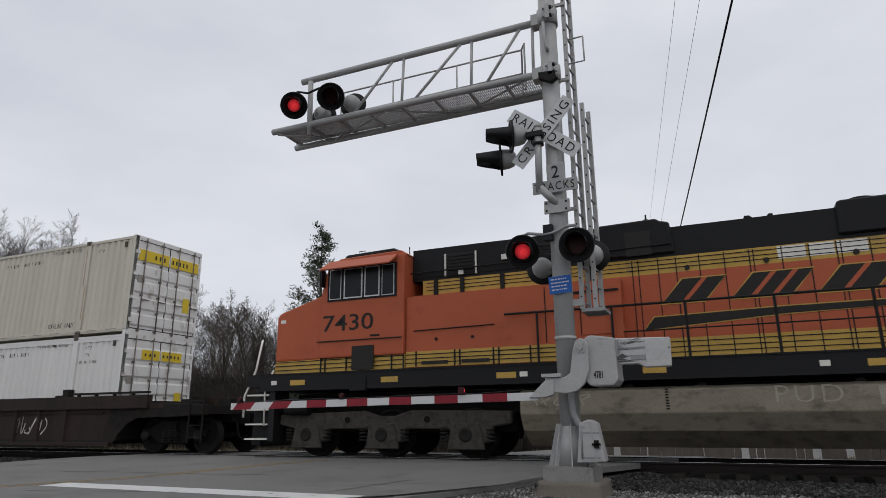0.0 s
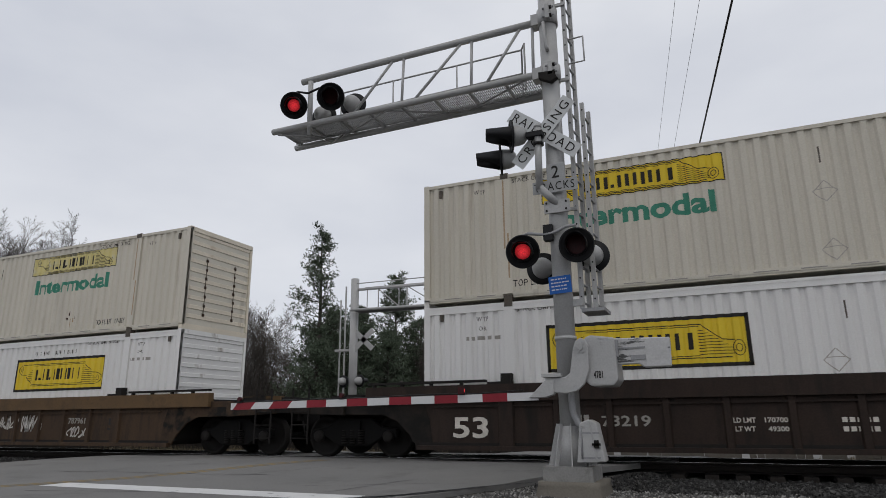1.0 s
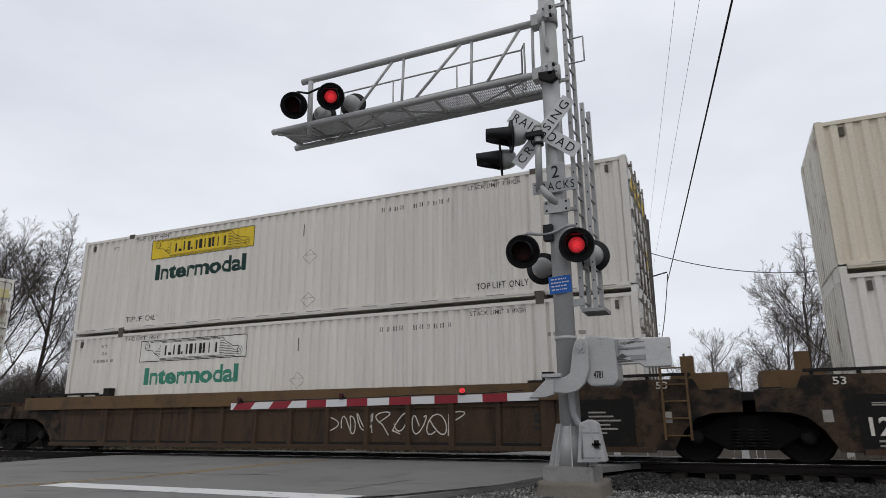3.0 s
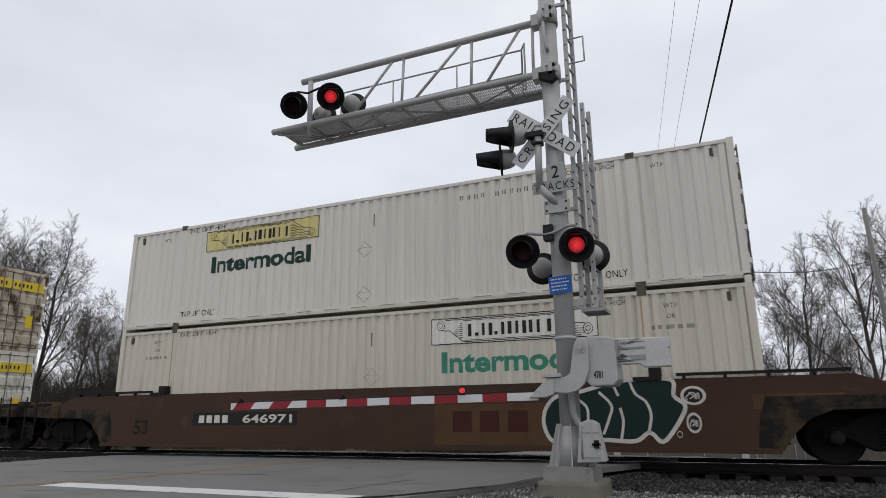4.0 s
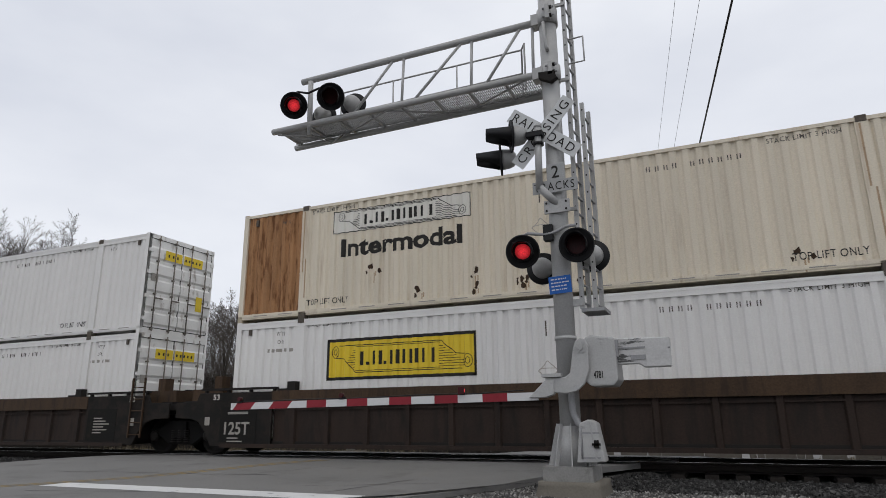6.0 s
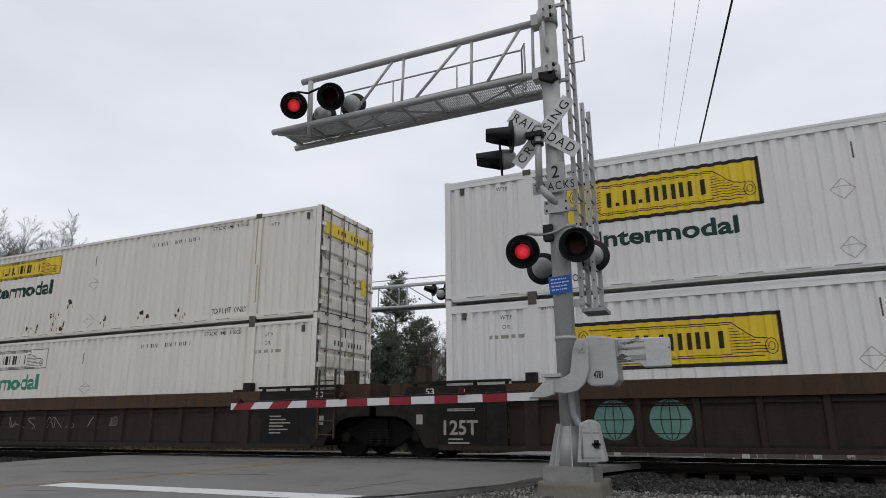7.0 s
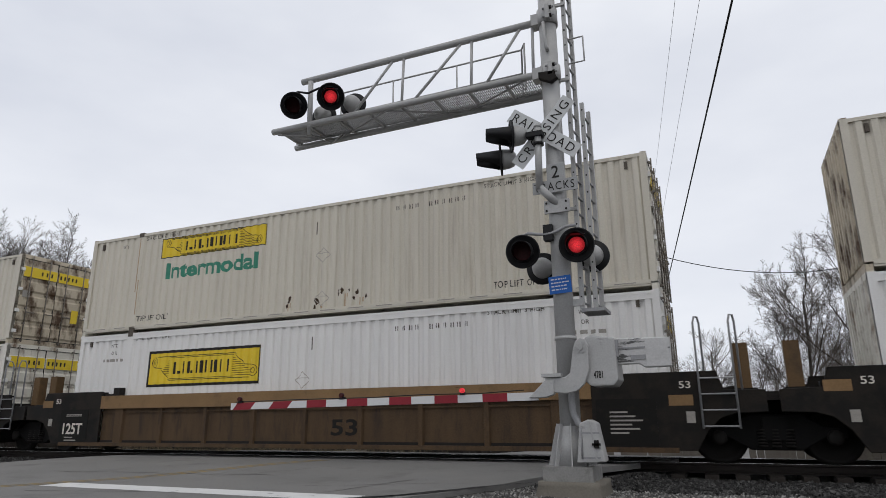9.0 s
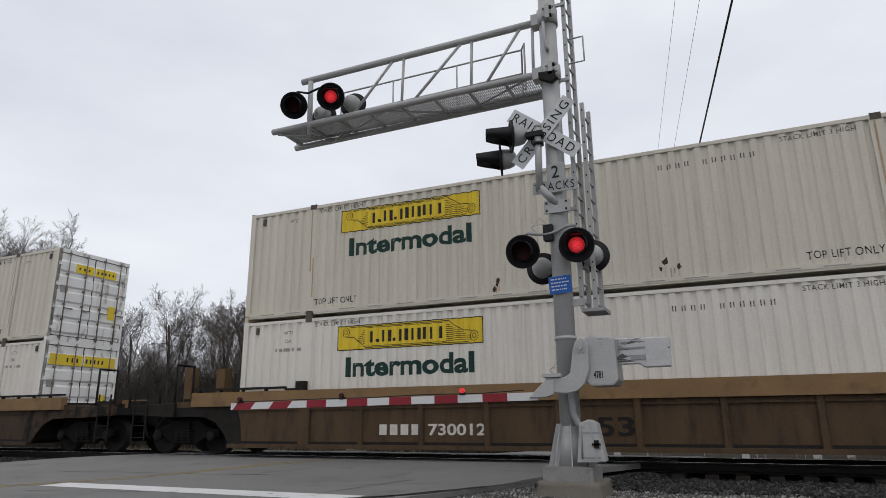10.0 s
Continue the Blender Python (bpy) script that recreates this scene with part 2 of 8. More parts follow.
ORANGE = material("orange_paint", (0.44, 0.105, 0.048), 0.5, vary=0.1, scale=0.9, bump=0.03, stain=(0.30, 0.075, 0.035), stain_at=0.58, soft=0.25)
LOCO_YEL = material("loco_yellow", (0.50, 0.32, 0.075), 0.5, vary=0.12, scale=2, bump=0.03, stain=(0.36, 0.24, 0.1), stain_at=0.55, soft=0.2)
LOCO_BLK = material("loco_black", (0.011, 0.011, 0.012), 0.55, vary=0.25, scale=2, bump=0.05)
TANK = material("dusty_fuel_tank", (0.25, 0.22, 0.17), 0.75, vary=0.2, scale=1.5, stretch=(1, 1, 2), stain=(0.13, 0.11, 0.085), stain_at=0.5, soft=0.2)
GLASS = material("dark_window_glass", (0.01, 0.012, 0.014), 0.32, vary=0.1, scale=2, bump=0)
ALU = material("window_frame_aluminium", (0.6, 0.6, 0.6), 0.4, 0.5, vary=0.1, scale=5)
BARK = material("bark", (0.07, 0.06, 0.052), 0.9, vary=0.3, scale=3, stretch=(1, 1, 0.3), bump=0.4)
TWIG = material("twigs", (0.115, 0.101, 0.09), 0.9, vary=0.3, scale=2, bump=0)
NEEDLE = material("pine_needles", (0.095, 0.12, 0.082), 0.8, vary=0.4, scale=0.8, grain=6, bump=0, island=0.35)
BRUSH = material("dry_brush", (0.034, 0.029, 0.025), 0.95, vary=0.4, scale=0.5, grain=4, bump=0)
GRASS = material("dead_grass", (0.22, 0.18, 0.11), 0.95, vary=0.4, scale=1.0, grain=8, bump=0)
POLE = material("weathered_pole", (0.07, 0.064, 0.06), 0.9, vary=0.25, scale=3, stretch=(1, 1, 0.15), bump=0.4)
PALE_POLE = material("silvered_pole", (0.2, 0.19, 0.18), 0.9, vary=0.25, scale=3, stretch=(1, 1, 0.15), bump=0.4)
BOARD = material("weathered_boards", (0.17, 0.155, 0.135), 0.9, vary=0.3, scale=3, stretch=(1, 1, 0.2), bump=0.4)
WIRE = material("cable_black", (0.02, 0.02, 0.02), 0.6, vary=0.1, scale=3, bump=0)


# ---- mesh helpers ----
def box(bm, x0, x1, y0, y1, z0, z1):
    v = [bm.verts.new(p) for p in ((x0, y0, z0), (x1, y0, z0), (x1, y1, z0), (x0, y1, z0), (x0, y0, z1), (x1, y0, z1), (x1, y1, z1), (x0, y1, z1))]
    for f in ((3, 2, 1, 0), (4, 5, 6, 7), (0, 1, 5, 4), (1, 2, 6, 5), (2, 3, 7, 6), (3, 0, 4, 7)):
        bm.faces.new([v[i] for i in f])
    return bm


def tube(bm, a, b, r0, r1=None, seg=10, caps=True):
    a, b = Vector(a), Vector(b)
    r1 = r0 if r1 is None else r1
    d = (b - a).normalized()
    s = d.orthogonal().normalized()
    t = d.cross(s)
    rings = []
    for p, r in ((a, r0), (b, r1)):
        rings.append([bm.verts.new(p + (s * math.cos(2 * math.pi * k / seg) + t * math.sin(2 * math.pi * k / seg)) * r) for k in range(seg)])
    for k in range(seg):
        f = bm.faces.new((rings[0][k], rings[0][(k + 1) % seg], rings[1][(k + 1) % seg], rings[1][k]))
        f.smooth = seg > 6
    if caps:
        bm.faces.new(rings[0][::-1]); bm.faces.new(rings[1])
    return bm


def path(bm, pts, r, seg=8):
    """One round bar swept along a line of points."""
    pts = [Vector(p) for p in pts]
    rings = []
    s = None
    for k, p in enumerate(pts):
        d = (pts[min(k + 1, len(pts) - 1)] - pts[max(k - 1, 0)]).normalized()
        s = d.orthogonal().normalized() if s is None else (s - d * s.dot(d)).normalized()
        t = d.cross(s)
        rings.append([bm.verts.new(p + (s * math.cos(2 * math.pi * i / seg) + t * math.sin(2 * math.pi * i / seg)) * r) for i in range(seg)])
    for a, b in zip(rings, rings[1:]):
        for i in range(seg):
            f = bm.faces.new((a[i], a[(i + 1) % seg], b[(i + 1) % seg], b[i]))
            f.smooth = True
    bm.faces.new(rings[0][::-1]); bm.faces.new(rings[-1])
    return bm


def prism(bm, pts, axis, lo, hi):
    """A flat outline (pairs) drawn through from lo to hi along an axis."""
    def at(p, h):
        q = list(p)
        q.insert("xyz".index(axis), h)
        return q
    lower, upper = [bm.verts.new(at(p, lo)) for p in pts], [bm.verts.new(at(p, hi)) for p in pts]
    bm.faces.new(lower); bm.faces.new(upper[::-1])
    for k in range(len(pts)):
        j = (k + 1) % len(pts)
        bm.faces.new((lower[k], upper[k], upper[j], lower[j]))
    bmesh.ops.recalc_face_normals(bm, faces=bm.faces[:])
    return bm


def lathe(bm, profile, seg=24):
    """Turns (radius, y) pairs about the y axis."""
    rings = []
    for r, y in profile:
        rings.append([bm.verts.new((r * math.cos(2 * math.pi * k / seg), y, r * math.sin(2 * math.pi * k / seg))) for k in range(seg)])
    for a, b in zip(rings, rings[1:]):
        for k in range(seg):
            f = bm.faces.new((a[k], a[(k + 1) % seg], b[(k + 1) % seg], b[k]))
            f.smooth = True
    bm.faces.new(rings[0][::-1]); bm.faces.new(rings[-1])
    bmesh.ops.recalc_face_normals(bm, faces=bm.faces[:])
    return bm


def soften(bm, width, seg=1):
    bmesh.ops.bevel(bm, geom=[e for e in bm.edges if len(e.link_faces) == 2 and e.calc_face_angle(0) > 0.5], offset=width, segments=seg, affect="EDGES", profile=0.6)
    return bm


def mesh_of(name, bm, mat):
    me = bpy.data.meshes.new(name)
    bm.to_mesh(me)
    bm.free()
    me.materials.append(mat)
    return me


def part(name, bm, mat, parent=None, label="", at=None):
    me = bm if isinstance(bm, bpy.types.Mesh) else mesh_of(name, bm, mat)
    ob = new(name, me)
    ob.parent = parent
    if at is not None:
        ob.matrix_basis = at if isinstance(at, Matrix) else Matrix.Translation(at)
    if label:
        ob["label"] = label
    return ob


def thing(name, label, category, group="", kind="", at=None):
    ob = new(name)
    ob.empty_display_size = 0.3
    if at is not None:
        ob.matrix_basis = at
    return tagged(ob, label, category, group, kind)


def B():
    return bmesh.new()


MESHES = {}


def once(key, make):
    if key not in MESHES:
        MESHES[key] = make()
    return MESHES[key]


def letters(text, width, height, mat, bold=0.0, thick=0.004, spread=1.0, flat=False):
    """A word as a mesh in the xz plane, lower left corner at 0, stretched to the given size."""
    def make():
        c = bpy.data.curves.new("word", "FONT")
        c.body, c.size, c.extrude, c.offset = text, 1.0, 0.0 if flat else 0.001, bold
        c.resolution_u, c.space_character = 3, spread
        ob = new("word", c)
        dg = bpy.context.evaluated_depsgraph_get()
        me = bpy.data.meshes.new_from_object(ob.evaluated_get(dg))
        bpy.data.objects.remove(ob)
        bpy.data.curves.remove(c)
        n = len(me.vertices)
        co = np.empty(n * 3); me.vertices.foreach_get("co", co); co = co.reshape(-1, 3)
        lo, hi = co.min(0), co.max(0)
        q = np.empty_like(co)
        q[:, 0] = (co[:, 0] - lo[0]) / (hi[0] - lo[0]) * width
        q[:, 2] = (co[:, 1] - lo[1]) / (hi[1] - lo[1]) * height
        q[:, 1] = 0 if flat else -(co[:, 2] - lo[2]) / (hi[2] - lo[2]) * thick
        me.vertices.foreach_set("co", q.ravel())
        me.materials.clear(); me.materials.append(mat)
        me.update()
        return me
    return once(("word", text, round(width, 3), round(height, 3), mat.name, bold, spread, flat), make)


# ---- ground, road, tracks ----
TRACK_Y = 14.16
ROAD_SKEW = 0.43


def smooth(a, b, x):
    t = min(max((x - a) / (b - a), 0), 1)
    return t * t * (3 - 2 * t)


def road_z(y):
    return -0.13 + 0.11 * smooth(8.2, 12.2, y) - 0.55 * smooth(15.6, 20, y)


def road_right(y):
    return -4.0 + 0.40 * (y - 7.6)


def road_left(y):
    return -17.0 + ROAD_SKEW * (y - 7.6)


def ground_z(x, y):
    z = -0.2 - 0.45 * smooth(15.6, 17.5, y)
    z += 0.03 * noise.noise(Vector((x * 0.5, y * 0.5, 0)))
    if 10.6 < y < 15.6 and not (road_left(y) - 0.5 < x < road_right(y) + 0.4):
        z = max(z, -0.22 + 0.02 * smooth(10.6, 12.4, y))
    if x > road_right(y) + 0.3:
        z -= 0.09 * smooth(10.3, 11.7, y) * (1 - smooth(13.8, 14.6, y)) * smooth(0.3, 0.9, x - road_right(y))
    if x < -18:
        z -= 0.25 * smooth(18, 24, -x) * (1 - smooth(11, 12.5, y))
    return z


def steps(*runs):
    r = []
    for a, b, d in runs:
        r += list(np.arange(a, b, d))
    return r + [runs[-1][1]]


def build_ground():
    xs = steps((-900, -100, 100), (-100, -30, 7), (-30, 12, 0.5), (12, 60, 6), (60, 900, 120))
    ys = steps((-300, -10, 40), (-10, 4, 2), (4, 24, 0.35), (24, 60, 3), (60, 1200, 120))
    verts = [(x, y, ground_z(x, y)) for y in ys for x in xs]
    w = len(xs)
    faces = [(j * w + i, j * w + i + 1, (j + 1) * w + i + 1, (j + 1) * w + i) for j in range(len(ys) - 1) for i in range(w - 1)]
    me = bpy.data.meshes.new("ground")
    me.from_pydata(verts, [], faces)
    me.materials.append(GROUND)
    return tagged(new("ground", me), "grey gravel and dirt ground beside the crossing", "ground", kind="structure")


def strip(name, left, right, ys, mat, lift, parent=None):
    """A slab that lies along the road between two edge lines."""
    bm = B()
    rows = []
    for y in ys:
        z = road_z(y) + lift
        rows.append([bm.verts.new(p) for p in ((left(y), y, z), ((left(y) + right(y)) / 2, y, z + 0.001), (right(y), y, z), (right(y), y, z - 0.10), (left(y), y, z - 0.10))])
    for a, b in zip(rows, rows[1:]):
        for k in range(5):
            j = (k + 1) % 5
            bm.faces.new((a[k], a[j], b[j], b[k]))
    bmesh.ops.recalc_face_normals(bm, faces=bm.faces[:])
    return part(name, bm, mat, parent)


def build_road():
    road = thing("road", "grey worn asphalt road running over the crossing", "road", kind="structure")
    near = steps((-30, 4, 4), (4, 13.28, 0.4))
    wob = lambda y: 0.12 * noise.noise(Vector((y * 1.3, 3, 0)))
    strip("asphalt_near", lambda y: road_left(y), lambda y: road_right(y) + wob(y), near, ASPHALT, 0, road)
    strip("asphalt_between_rails", road_left, road_right, [13.55, 14.2, 14.76], ASPHALT, 0.005, road)
    strip("asphalt_far", road_left, road_right, [15.02, 16, 17, 18, 19, 20, 24, 28, 42, 60, 120], ASPHALT, 0, road)
    bm = B()
    for y0, y1 in ((7.15, 7.68),):
        rows = [[bm.verts.new((x, y, road_z(y) + 0.004)) for y in (y0 + 0.01 * k % 0.02, y1)] for k, x in enumerate(np.arange(-10.1, -4.2, 0.295))]
        for a, b in zip(rows, rows[1:]):
            bm.faces.new((a[0], b[0], b[1], a[1]))
    part("stop_line", bm, LINE_W, road, "worn white stop line")
    for off in (-0.09, 0.14):
        bm = B()
        ys = np.arange(4, 12.6, 0.4)
        rows = [[bm.verts.new((-8.55 + ROAD_SKEW * (y - 11.8) + off + d, y, road_z(y) + 0.004)) for d in (0, 0.1)] for y in ys]
        for a, b in zip(rows, rows[1:]):
            bm.faces.new((a[0], a[1], b[1], b[0]))
        part("centre_line", bm, LINE_Y, road, "faded yellow centre line")
    # tar sealed cracks along the ragged edge
    rnd = random.Random(4)
    for x0, y0, n in ((-4.5, 7.2, 9), (-4.25, 7.6, 12), (-4.9, 7.0, 8)):
        bm = B()
        p = Vector((x0, y0, 0)); prev = None
        for k in range(n):
            w = 0.05 * (1 - k / n) + 0.012
            v = [bm.verts.new((p.x + d, p.y, road_z(p.y) + 0.005)) for d in (-w, w)]
            if prev:
                bm.faces.new((prev[0], prev[1], v[1], v[0]))
            prev = v
            p += Vector((0.16 + rnd.uniform(-0.07, 0.09), 0.24, 0))
        part("tar_seal", bm, TAR, road, "black tar over a crack")
    # fine cracks wandering over the asphalt
    for x0, y0, dx, dy, n in ((-9.6, 6.6, 0.32, 0.05, 13), (-6.2, 8.4, 0.24, 0.1, 12), (-12.6, 9.2, 0.4, 0.04, 14), (-8.0, 9.6, 0.1, 0.2, 9), (-5.6, 6.4, 0.06, 0.24, 14)):
        bm = B()
        p, prev = Vector((x0, y0, 0)), None
        for k in range(n):
            w = 0.011 + 0.007 * math.sin(k * 1.7)
            v = [bm.verts.new((p.x + w * a, p.y + w * b, road_z(p.y) + 0.0035)) for a, b in ((-dy * 3, dx * 3), (dy * 3, -dx * 3))]
            if prev:
                bm.faces.new((prev[0], prev[1], v[1], v[0]))
            prev = v
            p += Vector((dx + rnd.uniform(-0.08, 0.08), dy + rnd.uniform(-0.07, 0.07), 0))
        part("crack", bm, TAR, road, "thin dark crack")
    return road


def build_track(y, name, label):
    track = thing(name, label, "railway track", kind="structure")
    for side in (-1, 1):
        c = y + side * 0.7525
        bm = B()
        prism(bm, [(c - 0.07, -0.18), (c + 0.07, -0.18), (c + 0.07, -0.165), (c + 0.012, -0.14), (c + 0.012, -0.05), (c + 0.036, -0.04), (c + 0.036, -0.006), (c - 0.036, -0.006), (c - 0.036, -0.04), (c - 0.012, -0.05), (c - 0.012, -0.14), (c - 0.07, -0.165)], "x", -420, 300)
        rail = part("rail", bm, RAIL, track)
        bm = box(B(), -420, 300, c - 0.034, c + 0.034, -0.0055, 0.0)
        part("rail_head", bm, RAIL_TOP, rail, "polished steel running surface")
    me = mesh_of("tie", soften(box(B(), -0.115, 0.115, -1.3, 1.3, -0.19, 0), 0.012), TIE)
    rnd = random.Random(int(y))
    xs = [x for x in np.arange(-40, 14, 0.52) if not (road_left(y) < x < road_right(y))]
    for x in xs:
        o = part("tie", me, TIE, track)
        o.matrix_basis = pose(x + rnd.uniform(-0.02, 0.02), y + rnd.uniform(-0.06, 0.06), -0.182, rz=rnd.uniform(-1.2, 1.2))
    bm = B()
    for x in list(np.arange(-420, -40.3, 0.52)) + list(np.arange(14.1, 300, 0.52)):
        box(bm, x - 0.115, x + 0.115, y - 1.3, y + 1.3, -0.37, -0.182)
    tagged(part("far_ties", bm, TIE, track), kind="stuff")
    return track


def build_stones(name, label, count, region, size, mat, seed):
    """Loose stones as one mesh: each a knocked-about octahedron or cube."""
    rng = np.random.default_rng(seed)
    base = np.array([(1, 0, 0), (-1, 0, 0), (0, 1, 0), (0, -1, 0), (0, 0, 1), (0, 0, -1)], float)
    tri = np.array([(0, 2, 4), (2, 1, 4), (1, 3, 4), (3, 0, 4), (2, 0, 5), (1, 2, 5), (3, 1, 5), (0, 3, 5)])
    verts, faces = [], []
    k = 0
    while k < count:
        x, y = region(rng)
        if road_left(y) - 0.1 < x < road_right(y) + 0.15:
            continue
        s = size * rng.uniform(0.5, 1.5)
        v = base * s * rng.uniform(0.6, 1.2, (6, 1)) * rng.uniform(0.7, 1.2, 3)
        a = rng.uniform(0, 6.28, 2)
        ca, sa, cb, sb = math.cos(a[0]), math.sin(a[0]), math.cos(a[1]), math.sin(a[1])
        v = v @ np.array([[ca, -sa, 0], [sa, ca, 0], [0, 0, 1]]) @ np.array([[1, 0, 0], [0, cb, -sb], [0, sb, cb]])
        verts.append(v + (x, y, ground_z(x, y) + s * 0.3))
        faces.append(tri + 6 * k)
        k += 1
    me = bpy.data.meshes.new(name)
    me.from_pydata(np.concatenate(verts).tolist(), [], np.concatenate(faces).tolist())
    me.materials.append(mat)
    return tagged(new(name, me), label, "stones", kind="stuff")


# ---- containers ----
CL, CW, CH, CP = 16.154, 2.6, 2.896, 1.981


def rib(x, pitch=0.252):
    """Depth of the corrugated side at x: crest 0.012, valley 0.054."""
    f = (x / pitch) % 1.0
    lo, hi = 0.012, 0.054
    if f < 0.40:
        return lo
    if f < 0.56:
        return lo + (hi - lo) * (f - 0.40) / 0.16
    if f < 0.84:
        return hi
    return hi - (hi - lo) * (f - 0.84) / 0.16


def rib_xs(x0, x1, pitch=0.252):
    xs = [x0, x1]
    k = int(x0 / pitch) - 1
    while k * pitch < x1:
        xs += [x for x in (k * pitch + pitch * f for f in (0, 0.40, 0.56, 0.84)) if x0 < x < x1]
        k += 1
    return sorted(xs)


def corrugated(x0, x1, z0, z1, out=0.0):
    bm = B()
    prev = None
    for x in rib_xs(x0, x1):
        v = [bm.verts.new((x, rib(x) - out, z)) for z in (z0, z1)]
        if prev:
            bm.faces.new((prev[0], v[0], v[1], prev[1]))
        prev = v
    return bm


def drape(bm, x0, lift):
    """Cuts flat marks at the folds of the corrugated side and lays them on it; x0 is where their x = 0 stands on the box."""
    xs = [v.co.x for v in bm.verts]
    for x in rib_xs(x0 + min(xs) + 0.001, x0 + max(xs) - 0.001)[1:-1]:
        bmesh.ops.bisect_plane(bm, geom=bm.verts[:] + bm.edges[:] + bm.faces[:], dist=1e-5, plane_co=(x - x0, 0, 0), plane_no=(1, 0, 0))
    for v in bm.verts:
        v.co.y = rib(x0 + v.co.x) - lift
    return bm


def painted_word(text, x0, width, height, mat, bold, spread=1.0, lift=0.0025):
    """A word painted on the corrugated side, its left edge at x0."""
    def make():
        bm = B()
        bm.from_mesh(letters(text, width, height, mat, bold, spread=spread, flat=True))
        return mesh_of("word", drape(bm, x0, lift), mat)
    return once(("painted", text, round(x0, 3), width, height, mat.name, bold), make)


def painted_mark(key, x0, mat, draw, lift=0.0025):
    """Strokes painted on the corrugated side."""
    return once(("mark", key, round(x0, 2), mat.name), lambda: mesh_of("mark", drape(draw(), x0, lift), mat))


def strokes(bm, segs, w, y=0.0):
    """Flat straight strokes in the xz plane."""
    for (ax, az), (bx, bz) in segs:
        d = Vector((bx - ax, bz - az))
        if d.length < 1e-6:
            continue
        n = Vector((-d.y, d.x)).normalized() * w / 2
        bm.faces.new([bm.verts.new((px, y, pz)) for px, pz in ((ax - n.x, az - n.y), (bx - n.x, bz - n.y), (bx + n.x, bz + n.y), (ax + n.x, az + n.y))])
    return bm


def name_bars(bm, x, z, w, h, y):
    """The brand line as plain upright bars with two dots."""
    unit = w / 17
    for k, kind in ((0, "t"), (2.1, "d"), (3.3, "p"), (5.9, "d"), (7.0, "p"), (9.7, "p"), (12.3, "p"), (15.0, "t")):
        if kind == "p":
            strokes(bm, [((x + (k + 0.4) * unit, z), (x + (k + 0.4) * unit, z + h)), ((x + (k + 1.75) * unit, z), (x + (k + 1.75) * unit, z + h))], 0.66 * unit, y)
        elif kind == "t":
            strokes(bm, [((x + (k + 1.0) * unit, z), (x + (k + 1.0) * unit, z + h))], 0.75 * unit, y)
        else:
            strokes(bm, [((x + (k + 0.3) * unit, z), (x + (k + 0.3) * unit, z + 0.6 * unit))], 0.6 * unit, y)
    return bm


def logo(parent, x0, x1, z0, z1, face, ink, bold):
    """The company panel: a coloured field, its border, a scroll of fine lines and a line of bars."""
    panel = part("panel_decal", once(("field", x0, x1, z0, z1, face.name), lambda: mesh_of("field", corrugated(x0, x1, z0, z1, 0.003), face)), face, parent, {"yellow_decal": "yellow company panel", "faded_yellow_decal": "faded yellow company panel"}.get(face.name, "white outlined company panel"))

    def lines():
        bm = B()
        w = 0.07 if bold else 0.02
        e = w / 2
        W, H = x1 - x0, z1 - z0
        strokes(bm, [((0, z0 + e), (W, z0 + e)), ((0, z1 - e), (W, z1 - e)), ((e, z0), (e, z1)), ((W - e, z0), (W - e, z1))], w)
        k = 0.16 if bold else 0.06
        lo, hi = z0 + k * H, z1 - k * H
        h = hi - lo

        def at(u, v):
            return (u * W, lo + v * h)
        # the unrolled scroll: top edge, falling fold at the high end, bottom edge, rising fold at the low end
        p = [at(0.09, 0.98), at(0.78, 0.98), at(0.80, 0.86), at(0.875, 0.52), at(0.93, 0.50)]
        q = [at(0.91, 0.02), at(0.21, 0.02), at(0.185, 0.14), at(0.12, 0.52), at(0.07, 0.54)]
        strokes(bm, list(zip(p, p[1:])) + list(zip(q, q[1:])), 0.018)
        for j in range(9):
            v = 0.12 + 0.085 * j
            strokes(bm, [(at(max(0.12 + 0.008 * j, 0.205 - 0.022 * j), v), at(0.205, v)), (at(0.765, v), at(min(0.93 - 0.0 * j, 0.965 - 0.022 * j), v))], 0.013)
        for v in (0.08, 0.92):
            strokes(bm, [(at(0.21, v), at(0.77, v))], 0.013)
        for cu, cv in ((0.945, 0.27), (0.06, 0.76)):
            for f in (1.0, 0.5):
                ring = [at(cu + 0.027 * f * math.cos(i * 0.5236), cv + 0.22 * f * math.sin(i * 0.5236)) for i in range(13)]
                strokes(bm, list(zip(ring, ring[1:])), 0.014)
        name_bars(bm, 0.215 * W, z0 + (0.34 if bold else 0.27) * H, 0.545 * W, (0.33 if bold else 0.46) * H, 0.0)
        return mesh_of("lines", drape(bm, x0, 0.0055), ink)
    part("panel_outline", once(("lines", x0, x1, z0, z1, bold, ink.name), lines), ink, panel, "dark border, scroll lines and bars", at=(x0, 0, 0))


